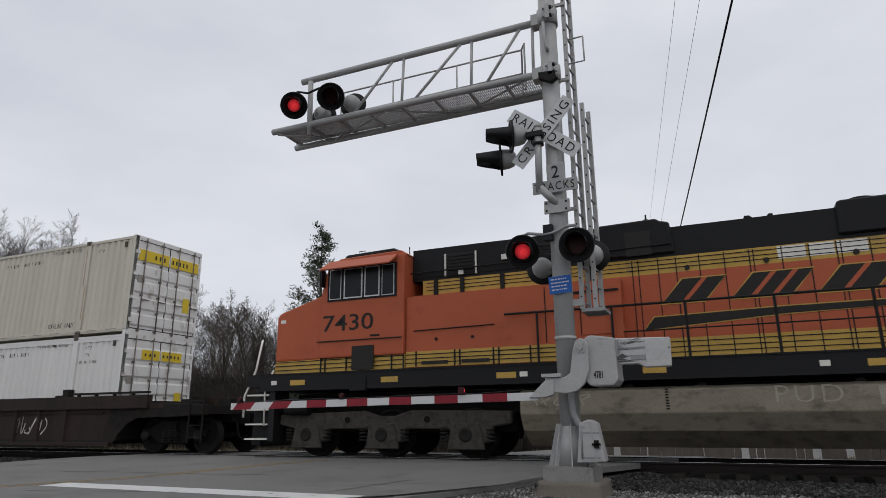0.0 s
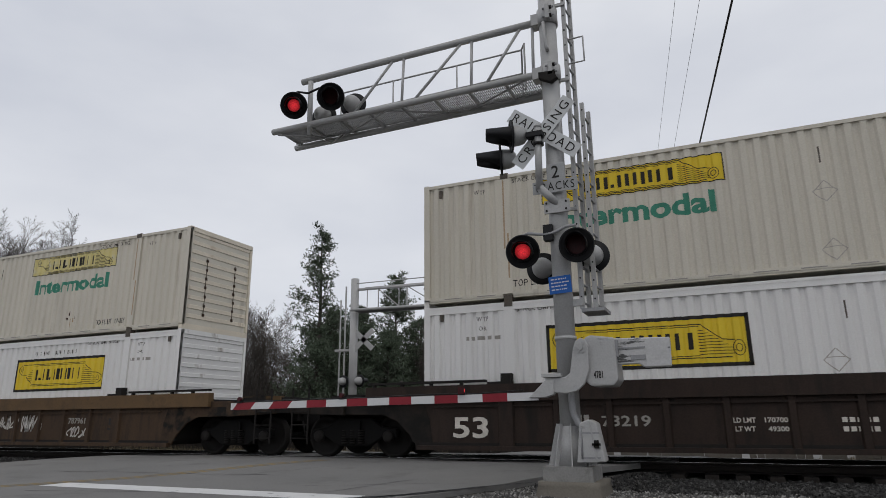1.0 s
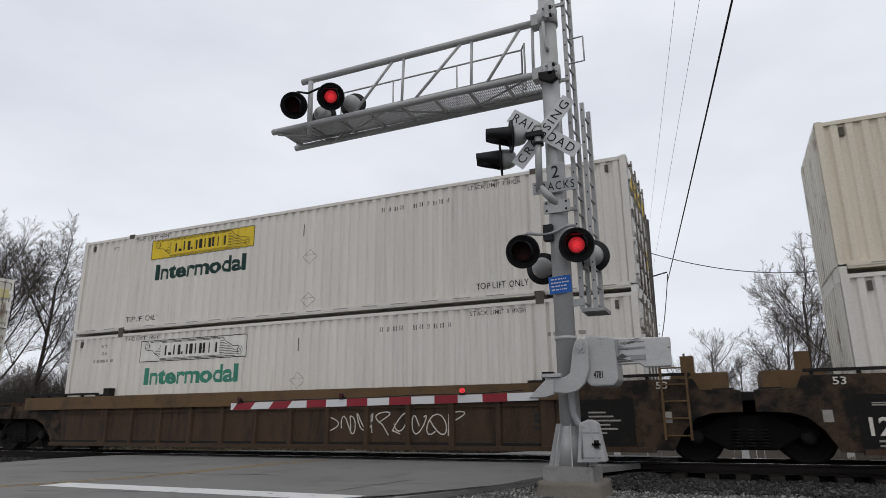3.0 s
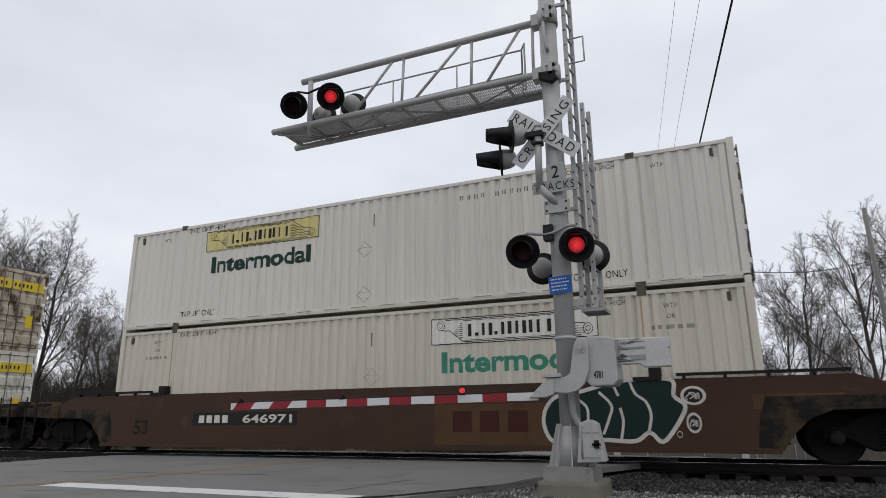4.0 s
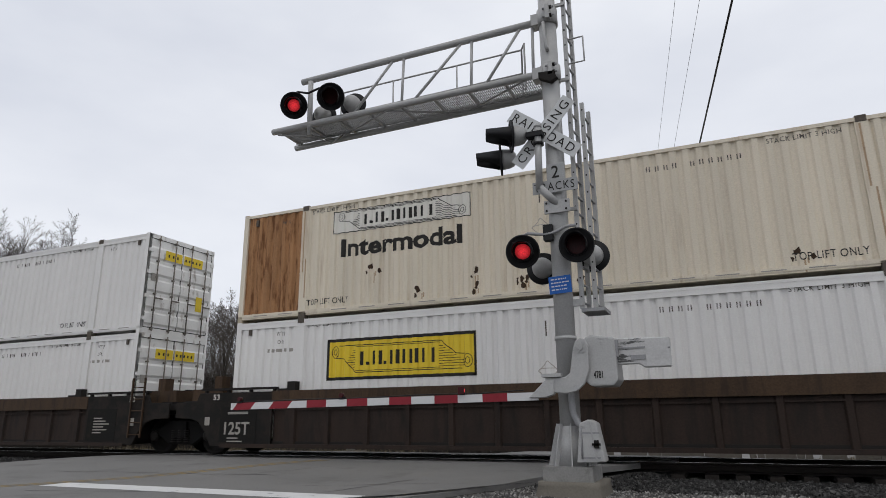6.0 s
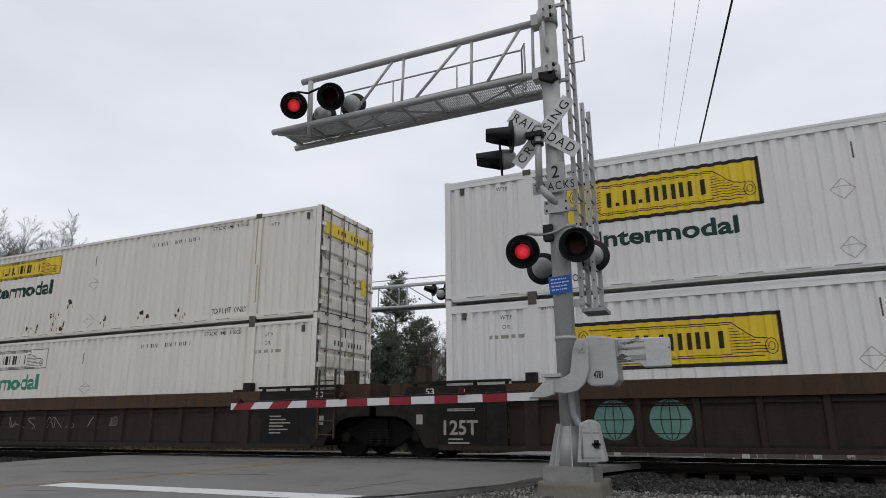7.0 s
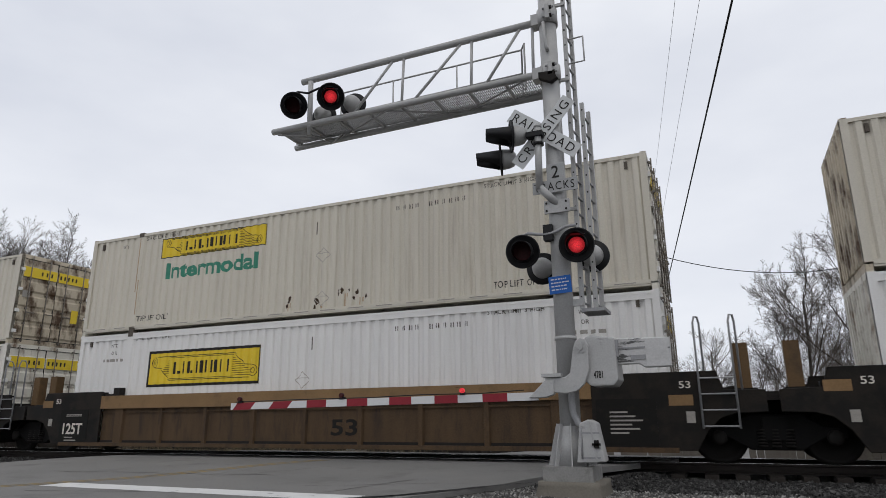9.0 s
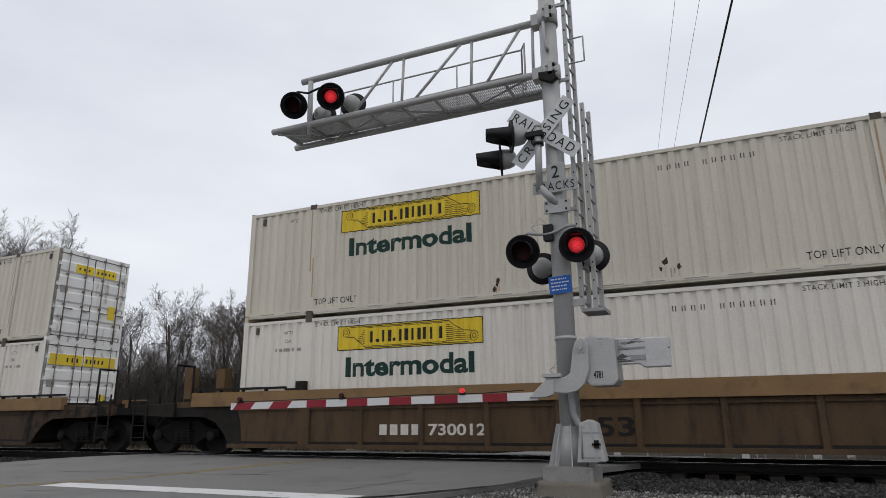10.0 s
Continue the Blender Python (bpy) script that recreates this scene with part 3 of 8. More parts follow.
def container(label, paint, door_paint, group="double-stacked containers", flip=False, brand=("old", "yellow"), word="green", rust_end=False, spots=0, seed=0, upper=True):
    """A 53-foot box; its origin is the lower corner of the near side. brand: panel style and colour; flip: doors at the low end."""
    rnd = random.Random(seed)
    c = thing("shipping_container", label, "container", group)
    key = paint.name

    def body():
        bm = box(B(), 0.04, CL - 0.04, 0.075, CW - 0.01, 0.1, CH - 0.05)
        return mesh_of("body", bm, paint)
    part("body", once(("body", key), body), paint, c)
    spans = ((0.13, CP - 0.11), (CP + 0.11, CL - CP - 0.11), (CL - CP + 0.11, CL - 0.13))
    for k, (a, b) in enumerate(spans):
        p = RUSTED if rust_end and k == 0 else paint
        part("side_panel", once(("side", k, p.name), lambda: mesh_of("side_panel", corrugated(a, b, 0.2, CH - 0.1), p)), p, c, "corrugated panel brown with rust" if p is RUSTED else "")
    tall = 0.19 if paint is CHALK else 0.10

    def top():
        bm = B()
        for a, b in spans:
            box(bm, a, b, 0.0, 0.08, CH - tall, CH - 0.025)
            if tall > 0.15:
                box(bm, a, b, -0.006, 0.0, CH - 0.085, CH - 0.03)
        return mesh_of("top_rail", bm, paint)
    part("top_rail", once(("top", key), top), paint, c)

    def bottom():
        bm = B()
        for a, b in spans:
            box(bm, a, b, 0.0, 0.08, 0.115, 0.20)
            box(bm, a, b, 0.014, 0.09, 0.075, 0.115)
        return mesh_of("bottom_rail", bm, paint)
    part("bottom_rail", once(("bottom", key), bottom), paint, c)

    # slots are thin grey strips on the rail, their inner shade given by colour
    def slots():
        bm = B()
        x = 0.5
        while x < CL - 0.8:
            if all(abs(x + 0.2 - q) > 0.5 for q in (CP, CL - CP)):
                box(bm, x, x + 0.42, -0.003, 0.004, 0.138, 0.158)
            x += 0.78
        return mesh_of("slot_row", bm, GREY_INK)
    tagged(part("slot_row", once(("slots",), slots), GREY_INK, c, "row of grey strips painted as the rail's shadowed slots"), kind="stuff")
    for x in (0.07, CP, CL - CP, CL - 0.07):
        w = 0.07 if x in (0.07, CL - 0.07) else 0.11
        part("post", once(("post", w, key), lambda: mesh_of("post", soften(box(B(), -w, w, -0.002, 0.12, 0.16, CH - 0.02), 0.008), paint)), paint, c, at=(x, 0, 0))
    for x in (CP, CL - CP):
        for z in (0.0, CH - 0.12):
            part("corner_casting", once(("casting",), lambda: mesh_of("casting", soften(box(B(), -0.09, 0.09, -0.012, 0.16, 0, 0.125), 0.015), CAST)), CAST, c, "dark steel corner casting", at=(x, 0, z))
    # closed end and door end
    dx, fx = (0.0, CL) if flip else (CL, 0.0)
    s = -1 if flip else 1

    def doors(side):
        y0, y1 = (0.1, 1.285) if side == 0 else (1.315, 2.5)
        prof = [(-s * 0.07, 0.17), (-s * 0.012, 0.17)]
        for z in (0.42, 0.9, 1.38, 1.86, 2.34):
            prof += [(-s * 0.012, z - 0.19), (s * 0.028, z - 0.13), (s * 0.028, z + 0.13), (-s * 0.012, z + 0.19)]
        prof += [(-s * 0.012, CH - 0.14), (-s * 0.07, CH - 0.14)]
        bm = B()
        rows = [[bm.verts.new((px, y, pz)) for y in (y0, y1)] for px, pz in prof]
        for p, q in zip(rows, rows[1:]):
            bm.faces.new((p[0], p[1], q[1], q[0]))
        for yy, col in ((y0, 0), (y1, 1)):
            bm.faces.new([r[col] for r in rows])
        bmesh.ops.recalc_face_normals(bm, faces=bm.faces[:])
        return mesh_of("door", bm, door_paint)
    for side in (0, 1):
        d = part("door", once(("door", side, s, door_paint.name), lambda: doors(side)), door_paint, c, "ribbed steel cargo door", at=(dx, 0, 0))
        for y in ((0.36, 0.98) if side == 0 else (1.62, 2.24)):
            def rod():
                bm = tube(B(), (s * 0.055, y, 0.06), (s * 0.055, y, CH - 0.04), 0.017, seg=8)
                for z in (0.12, 0.66, 1.14, 1.62, 2.1, 2.76):
                    box(bm, min(0, s * 0.068), max(0, s * 0.068), y - 0.035, y + 0.035, z - 0.022, z + 0.022)
                box(bm, s * 0.07 - 0.012, s * 0.07 + 0.012, y, y + 0.28, 1.0, 1.035)
                return mesh_of("lock_rod", bm, ROD)
            part("lock_rod", once(("rod", y, s), rod), ROD, d, "dirty steel locking rod")
        small = brand[0] == "new" or (seed == 24)
        lo, hi = (2.17, 2.5) if brand[0] == "old" and not small else (1.72, 2.0) if not small else (2.2, 2.48)
        y0, y1 = ((0.14, 1.26) if side == 0 else (1.34, 2.46)) if not small else ((0.62, 1.26) if side == 0 else (1.34, 2.1))
        pm = {"yellow": YELLOW, "white": WHITE_DECAL, "pale": PALE_YELLOW}[brand[1]]
        xx = sorted((s * 0.029, s * 0.034))
        part("door_panel", once(("dp", y0, lo, s, pm.name), lambda: mesh_of("door_panel", box(B(), xx[0], xx[1], y0, y1, lo, hi), pm)), pm, d, "company panel across the door")

        def bars():
            bm = B()
            ys = np.linspace(0.72, 1.22, 4) if side == 0 else np.linspace(1.38, 1.95, 5)
            for y in ys[:-1] if side == 0 else ys:
                box(bm, min(s * 0.034, s * 0.037), max(s * 0.034, s * 0.037), y, y + 0.055, lo + 0.1, hi - 0.1)
            return mesh_of("bars", bm, INK)
        part("panel_bars", once(("dbars", side, lo, s), bars), INK, d, "dark lettering as bars")
    if not flip:
        part("warning_plate", once(("warn", s), lambda: mesh_of("plate", box(B(), 0.029, 0.034, 1.95, 2.2, 0.85, 1.3), YELLOW)), YELLOW, c, "small yellow plate", at=(dx, 0, 0))
        part("vent", once(("vent", s), lambda: mesh_of("vent", box(B(), 0.029, 0.04, 0.18, 0.42, 1.5, 1.72), GREY_INK)), GREY_INK, c, "grey louvred vent", at=(dx, 0, 0))

    def seal():
        bm = B()
        xs = sorted((s * 0.0, -s * 0.02))
        for y0, y1, z0, z1 in ((0.085, 0.103, 0.15, CH - 0.12), (CW - 0.103, CW - 0.085, 0.15, CH - 0.12), (1.286, 1.314, 0.15, CH - 0.12), (0.1, CW - 0.1, CH - 0.145, CH - 0.125), (0.1, CW - 0.1, 0.15, 0.175)):
            box(bm, xs[0], xs[1], y0, y1, z0, z1)
        return mesh_of("door_seal", bm, INK)
    part("door_seal", once(("seal", s), seal), INK, c, "black rubber door seal", at=(dx, 0, 0))
    for y0, y1 in ((0.03, 0.16), (CW - 0.16, CW - 0.03)):
        for z in (0.4, 1.05, 1.75, 2.4):
            part("hinge", once(("hinge", s, y0), lambda: mesh_of("hinge", soften(box(B(), min(0, s * 0.045), max(0, s * 0.045), y0, y1, -0.05, 0.05), 0.012), door_paint)), CAST, c, at=(dx, 0, z))

    def frame_end(x):
        bm = B()
        a, b = x - 0.06, x + 0.06
        box(bm, a, b, 0.0, 0.09, 0.12, CH - 0.1); box(bm, a, b, CW - 0.09, CW, 0.12, CH - 0.1)
        box(bm, a, b, 0.0, CW, CH - 0.13, CH); box(bm, a, b, 0.0, CW, 0.0, 0.15)
        return mesh_of("end_frame", soften(bm, 0.01), door_paint)
    for x in (0.06, CL - 0.06):
        part("end_frame", once(("frame", x, door_paint.name), lambda: frame_end(x)), door_paint, c)

    def closed():
        bm = B()
        prev = None
        rows = []
        if flip:
            for k in range(10):
                z = 0.2 + k * 0.26
                rows += [(z, -0.075), (z + 0.1, -0.075), (z + 0.13, -0.02), (z + 0.23, -0.02)]
            for z, d in rows:
                v = [bm.verts.new((d, y, min(z, CH - 0.14))) for y in (0.1, CW - 0.1)]
                if prev:
                    bm.faces.new((prev[0], prev[1], v[1], v[0]))
                prev = v
        else:
            y = 0.12
            while y < CW - 0.3:
                rows += [(y, 0.02), (y + 0.1, 0.02), (y + 0.13, -0.035), (y + 0.22, -0.035)]
                y += 0.25
            for y, d in rows:
                v = [bm.verts.new((d, y, z)) for z in (0.15, CH - 0.13)]
                if prev:
                    bm.faces.new((prev[1], prev[0], v[0], v[1]))
                prev = v
        bmesh.ops.recalc_face_normals(bm, faces=bm.faces[:])
        return mesh_of("front_wall", bm, door_paint)
    if flip and spots:
        for y in (0.75, 1.9):
            def streak():
                bm = B()
                for j in range(7):
                    box(bm, 0.0, 0.004, -0.05 + 0.01 * (j % 3), 0.05 - 0.008 * (j % 2), 0.42 + j * 0.26, 0.50 + j * 0.26)
                box(bm, -0.002, 0.002, -0.012, 0.012, 0.4, 2.1)
                return mesh_of("rust_streak", bm, RUST)
            part("rust_streak", once(("wall_streak",), streak), RUST, c, "rust bleeding down the end wall", at=(fx - 0.018, y, 0))
    part("front_wall", once(("closed", flip, door_paint.name), closed), door_paint, c, "ribbed closed end wall", at=(fx, 0, 0))
    # markings
    x = 9.62 if flip else 2.82
    pm = {"yellow": YELLOW, "white": WHITE_DECAL, "pale": PALE_YELLOW}[brand[1]]
    wm = {"green": GREEN, "teal": TEAL, "black": INK}.get(word)
    if brand[0] == "old":
        logo(c, x, x + 3.66, 2.04, 2.62, pm, INK, False)
        if wm:
            part("word", painted_word("Intermodal", x + 0.24, 3.2, 0.46, wm, 0.034), wm, c, "word Intermodal in " + {"green": "dark green", "teal": "faded green", "black": "black"}[word], at=(x + 0.24, 0, 1.42))
    else:
        up = 0.10 if wm else 0.0
        logo(c, x - 0.05, x + 3.74, 1.36 + up, 2.32 + up, pm, INK, True)
        if wm:
            part("word", painted_word("Intermodal", x + 0.58, 2.68, 0.36, wm, 0.03), wm, c, "word Intermodal in dark green", at=(x + 0.58, 0, 0.94))
    def stencil(text, x, z, w, h, mat, lab):
        part("stencil", painted_word(text, x, w, h, mat, 0.005, 1.1), mat, c, lab, at=(x, 0, z))
    for x in (12.75, 2.1):
        stencil("TOP LIFT ONLY", x, 0.30, 1.2, 0.15, INK, "black stencilled line")
    stencil("STACK LIMIT 3 HIGH", 12.6, 2.63, 1.25, 0.10, STENCIL_D, "dark stencilled line")
    stencil("STACK LIMIT 3 HIGH", 2.15, 2.66, 1.25, 0.10, STENCIL_D, "dark stencilled line")
    for x in (14.55, 1.25):
        stencil("WTP", x, 2.5, 0.26, 0.10, STENCIL_D, "dark stencilled mark")
        if not upper:
            stencil("OR", x + 0.05, 2.3, 0.16, 0.09, STENCIL_D, "dark stencilled mark")
            for a, w in ((0.0, 0.07), (0.12, 0.07), (0.26, 0.16), (0.48, 0.1), (0.64, 0.14)):
                part("stencil_bar", painted_mark(("pinbar", w), x - 0.25 + a, GREY_INK, lambda: strokes(B(), [((0, 0), (w, 0))], 0.08)), GREY_INK, c, at=(x - 0.25 + a, 0, 2.14))
    for k in (0, 1, 2, 3, 5, 6, 7, 8, 9, 10):
        x = 10.4 + k * 0.17
        part("number_bar", painted_mark("number", x, STENCIL_D, lambda: strokes(B(), [((-0.03, 0), (-0.03, 0.11)), ((0.025, 0), (0.025, 0.11))], 0.02)), STENCIL_D, c, at=(x, 0, 2.42))
    dx8 = 8.1 + rnd.choice((-0.25, 0.0, 0.2))
    for z in (1.55, 0.45) if upper else (1.4,):
        def diamond():
            bm = B()
            p = [(0, -0.2), (0.2, 0), (0, 0.2), (-0.2, 0)]
            strokes(bm, list(zip(p, p[1:] + p[:1])), 0.018)
            return strokes(bm, [((-0.14, 0.05), (0.14, 0.05))], 0.014)
        part("placard_holder", painted_mark("diamond", dx8, FAINT, diamond), FAINT, c, "empty diamond placard holder", at=(dx8, 0, z))
    part("streak", painted_mark("tick", 8.1, CAST, lambda: strokes(B(), [((0, 0), (0, 0.32))], 0.03)), CAST, c, "short dark mark", at=(8.1, 0, 2.1))
    for x in (0.42, CL - 0.42):
        part("lift_pocket", once(("pocket",), lambda: mesh_of("pocket", soften(box(B(), -0.035, 0.035, 0.004, 0.05, 0, 0.17), 0.01), CAST)), CAST, c, "dark lifting pocket", at=(x, 0, 2.56))
    for k in range(spots):
        def blot(n=k % 6):
            r2 = random.Random(n + 40)
            bm = B()
            for _ in range(r2.choice((2, 3, 4))):
                px, pz, sz = r2.uniform(-0.2, 0.2), r2.uniform(-0.05, 0.16), r2.uniform(0.025, 0.075)
                m = 11
                ring = [(px + sz * r2.uniform(0.45, 1.1) * math.cos(6.2832 * j / m), pz + sz * 1.35 * r2.uniform(0.4, 1.2) * math.sin(6.2832 * j / m)) for j in range(m)]
                mid = bm.verts.new((px, 0, pz))
                vs = [bm.verts.new((u, 0, w)) for u, w in ring]
                for j in range(m):
                    bm.faces.new((mid, vs[j], vs[(j + 1) % m]))
            return bm
        low = rnd.random() < 0.75
        rx = round((rnd.uniform(3.0, 13.0) if k % 3 else rnd.uniform(5.0, 8.0)) / 0.252) * 0.252 + (k % 4) * 0.063
        rz = rnd.uniform(0.26, 0.38) if low else rnd.uniform(0.4, 1.0)
        part("rust_spot", painted_mark(("blot", k % 6), rx, RUST, blot, 0.002), RUST, c, "flaked dark rust patch", at=(rx, 0, rz))
        part("rust_run", painted_mark(("run", k % 3), rx + 0.02, RUST_RUN, lambda: strokes(B(), [((0, -0.18 - 0.06 * (k % 3)), (0, 0.02)), ((0.06, -0.08), (0.06, 0.03))], 0.028), 0.0015), RUST_RUN, c, "brown rust run", at=(rx + 0.02, 0, rz))
    # rust-coloured weeping at the lifting posts
    if paint in (CREAM, TAN) or spots > 2:
        for x in (CP, CL - CP):
            part("post_streak", once(("poststreak", x), lambda: mesh_of("post_streak", strokes(B(), [((-0.03, 1.1 + x * 0.03), (-0.03, 2.75)), ((0.05, 0.5), (0.05, 1.5))], 0.035), RUST_RUN)), RUST_RUN, c, "thin rust streak on the post", at=(x, -0.0045, 0))
    return c


def wheelset(parent, x, yc, r=0.46):
    def wheel():
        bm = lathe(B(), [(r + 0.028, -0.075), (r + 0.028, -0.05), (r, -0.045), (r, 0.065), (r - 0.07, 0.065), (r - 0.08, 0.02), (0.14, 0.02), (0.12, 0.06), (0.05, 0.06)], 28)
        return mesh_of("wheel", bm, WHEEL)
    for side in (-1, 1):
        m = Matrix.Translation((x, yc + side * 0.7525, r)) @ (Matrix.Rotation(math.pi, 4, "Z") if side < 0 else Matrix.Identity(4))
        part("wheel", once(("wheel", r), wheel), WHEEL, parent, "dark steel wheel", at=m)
    part("axle", once(("axle", r), lambda: mesh_of("axle", tube(B(), (0, -0.95, 0), (0, 0.95, 0), 0.075, seg=10), SHADED_GEAR)), SHADED_GEAR, parent, at=(x, yc, r))


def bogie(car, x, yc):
    t = part("bogie", once(("bolster",), lambda: mesh_of("bolster", soften(box(B(), -0.2, 0.2, -1.15, 1.15, 0.42, 0.8), 0.03), SHADED_GEAR)), SHADED_GEAR, car, "black cast freight truck", at=(x, yc, 0))
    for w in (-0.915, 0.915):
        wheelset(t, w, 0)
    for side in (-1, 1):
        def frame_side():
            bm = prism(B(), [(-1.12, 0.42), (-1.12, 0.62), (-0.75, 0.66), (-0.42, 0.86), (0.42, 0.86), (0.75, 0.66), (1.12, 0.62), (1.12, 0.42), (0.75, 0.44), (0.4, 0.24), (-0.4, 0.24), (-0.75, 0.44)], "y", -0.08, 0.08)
            return mesh_of("sideframe", soften(bm, 0.025), SHADED_GEAR)
        part("sideframe", once(("sideframe",), frame_side), SHADED_GEAR, t, at=(0, side * 1.0, 0))
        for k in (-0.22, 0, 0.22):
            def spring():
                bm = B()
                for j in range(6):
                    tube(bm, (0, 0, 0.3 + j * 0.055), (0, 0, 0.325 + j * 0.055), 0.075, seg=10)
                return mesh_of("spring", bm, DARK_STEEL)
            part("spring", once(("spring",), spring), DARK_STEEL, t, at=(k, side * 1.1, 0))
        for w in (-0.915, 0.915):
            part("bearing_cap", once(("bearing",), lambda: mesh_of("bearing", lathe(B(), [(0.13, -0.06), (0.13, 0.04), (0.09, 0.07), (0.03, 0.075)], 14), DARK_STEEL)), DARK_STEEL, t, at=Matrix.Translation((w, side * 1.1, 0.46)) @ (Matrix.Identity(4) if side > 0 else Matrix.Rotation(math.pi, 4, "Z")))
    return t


def graffiti(bm, x0, x1, z0, z1, w, seed, n=9):
    """An unreadable tag: one looping hand-drawn line for each character."""
    r = random.Random(seed)
    step = (x1 - x0) / n
    for k in range(n):
        cx, cz = x0 + (k + 0.5) * step, (z0 + z1) / 2 + r.uniform(-0.08, 0.08) * (z1 - z0)
        a0, turn, bend = r.uniform(0, 6.28), r.choice((-1, 1)) * r.uniform(4.5, 8.5), r.choice((0.5, 1.5, 2.0, 1.3))
        sz, slant = (z1 - z0) * r.uniform(0.36, 0.5), r.uniform(-0.1, 0.4)
        sx = min(step * r.uniform(0.36, 0.56), sz * 1.1)
        pts = []
        for j in range(17):
            a = a0 + turn * j / 16
            dz = sz * math.sin(bend * a + a0)
            pts.append((cx + sx * math.cos(a) + slant * dz, cz + dz))
        if r.random() < 0.5:
            pts.append((pts[-1][0] + step * r.uniform(-0.2, 0.5), z0 + r.uniform(-0.05, 0.1) * (z1 - z0)))
        strokes(bm, list(zip(pts, pts[1:])), w)
    return bm


STAKES = {"tan": [2.08 + 1.5 * k for k in range(9)], "brown": [1.9 + 1.03 * k for k in range(13)]}


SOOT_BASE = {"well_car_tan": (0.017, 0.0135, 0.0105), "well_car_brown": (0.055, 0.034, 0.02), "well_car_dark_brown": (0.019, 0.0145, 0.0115)}


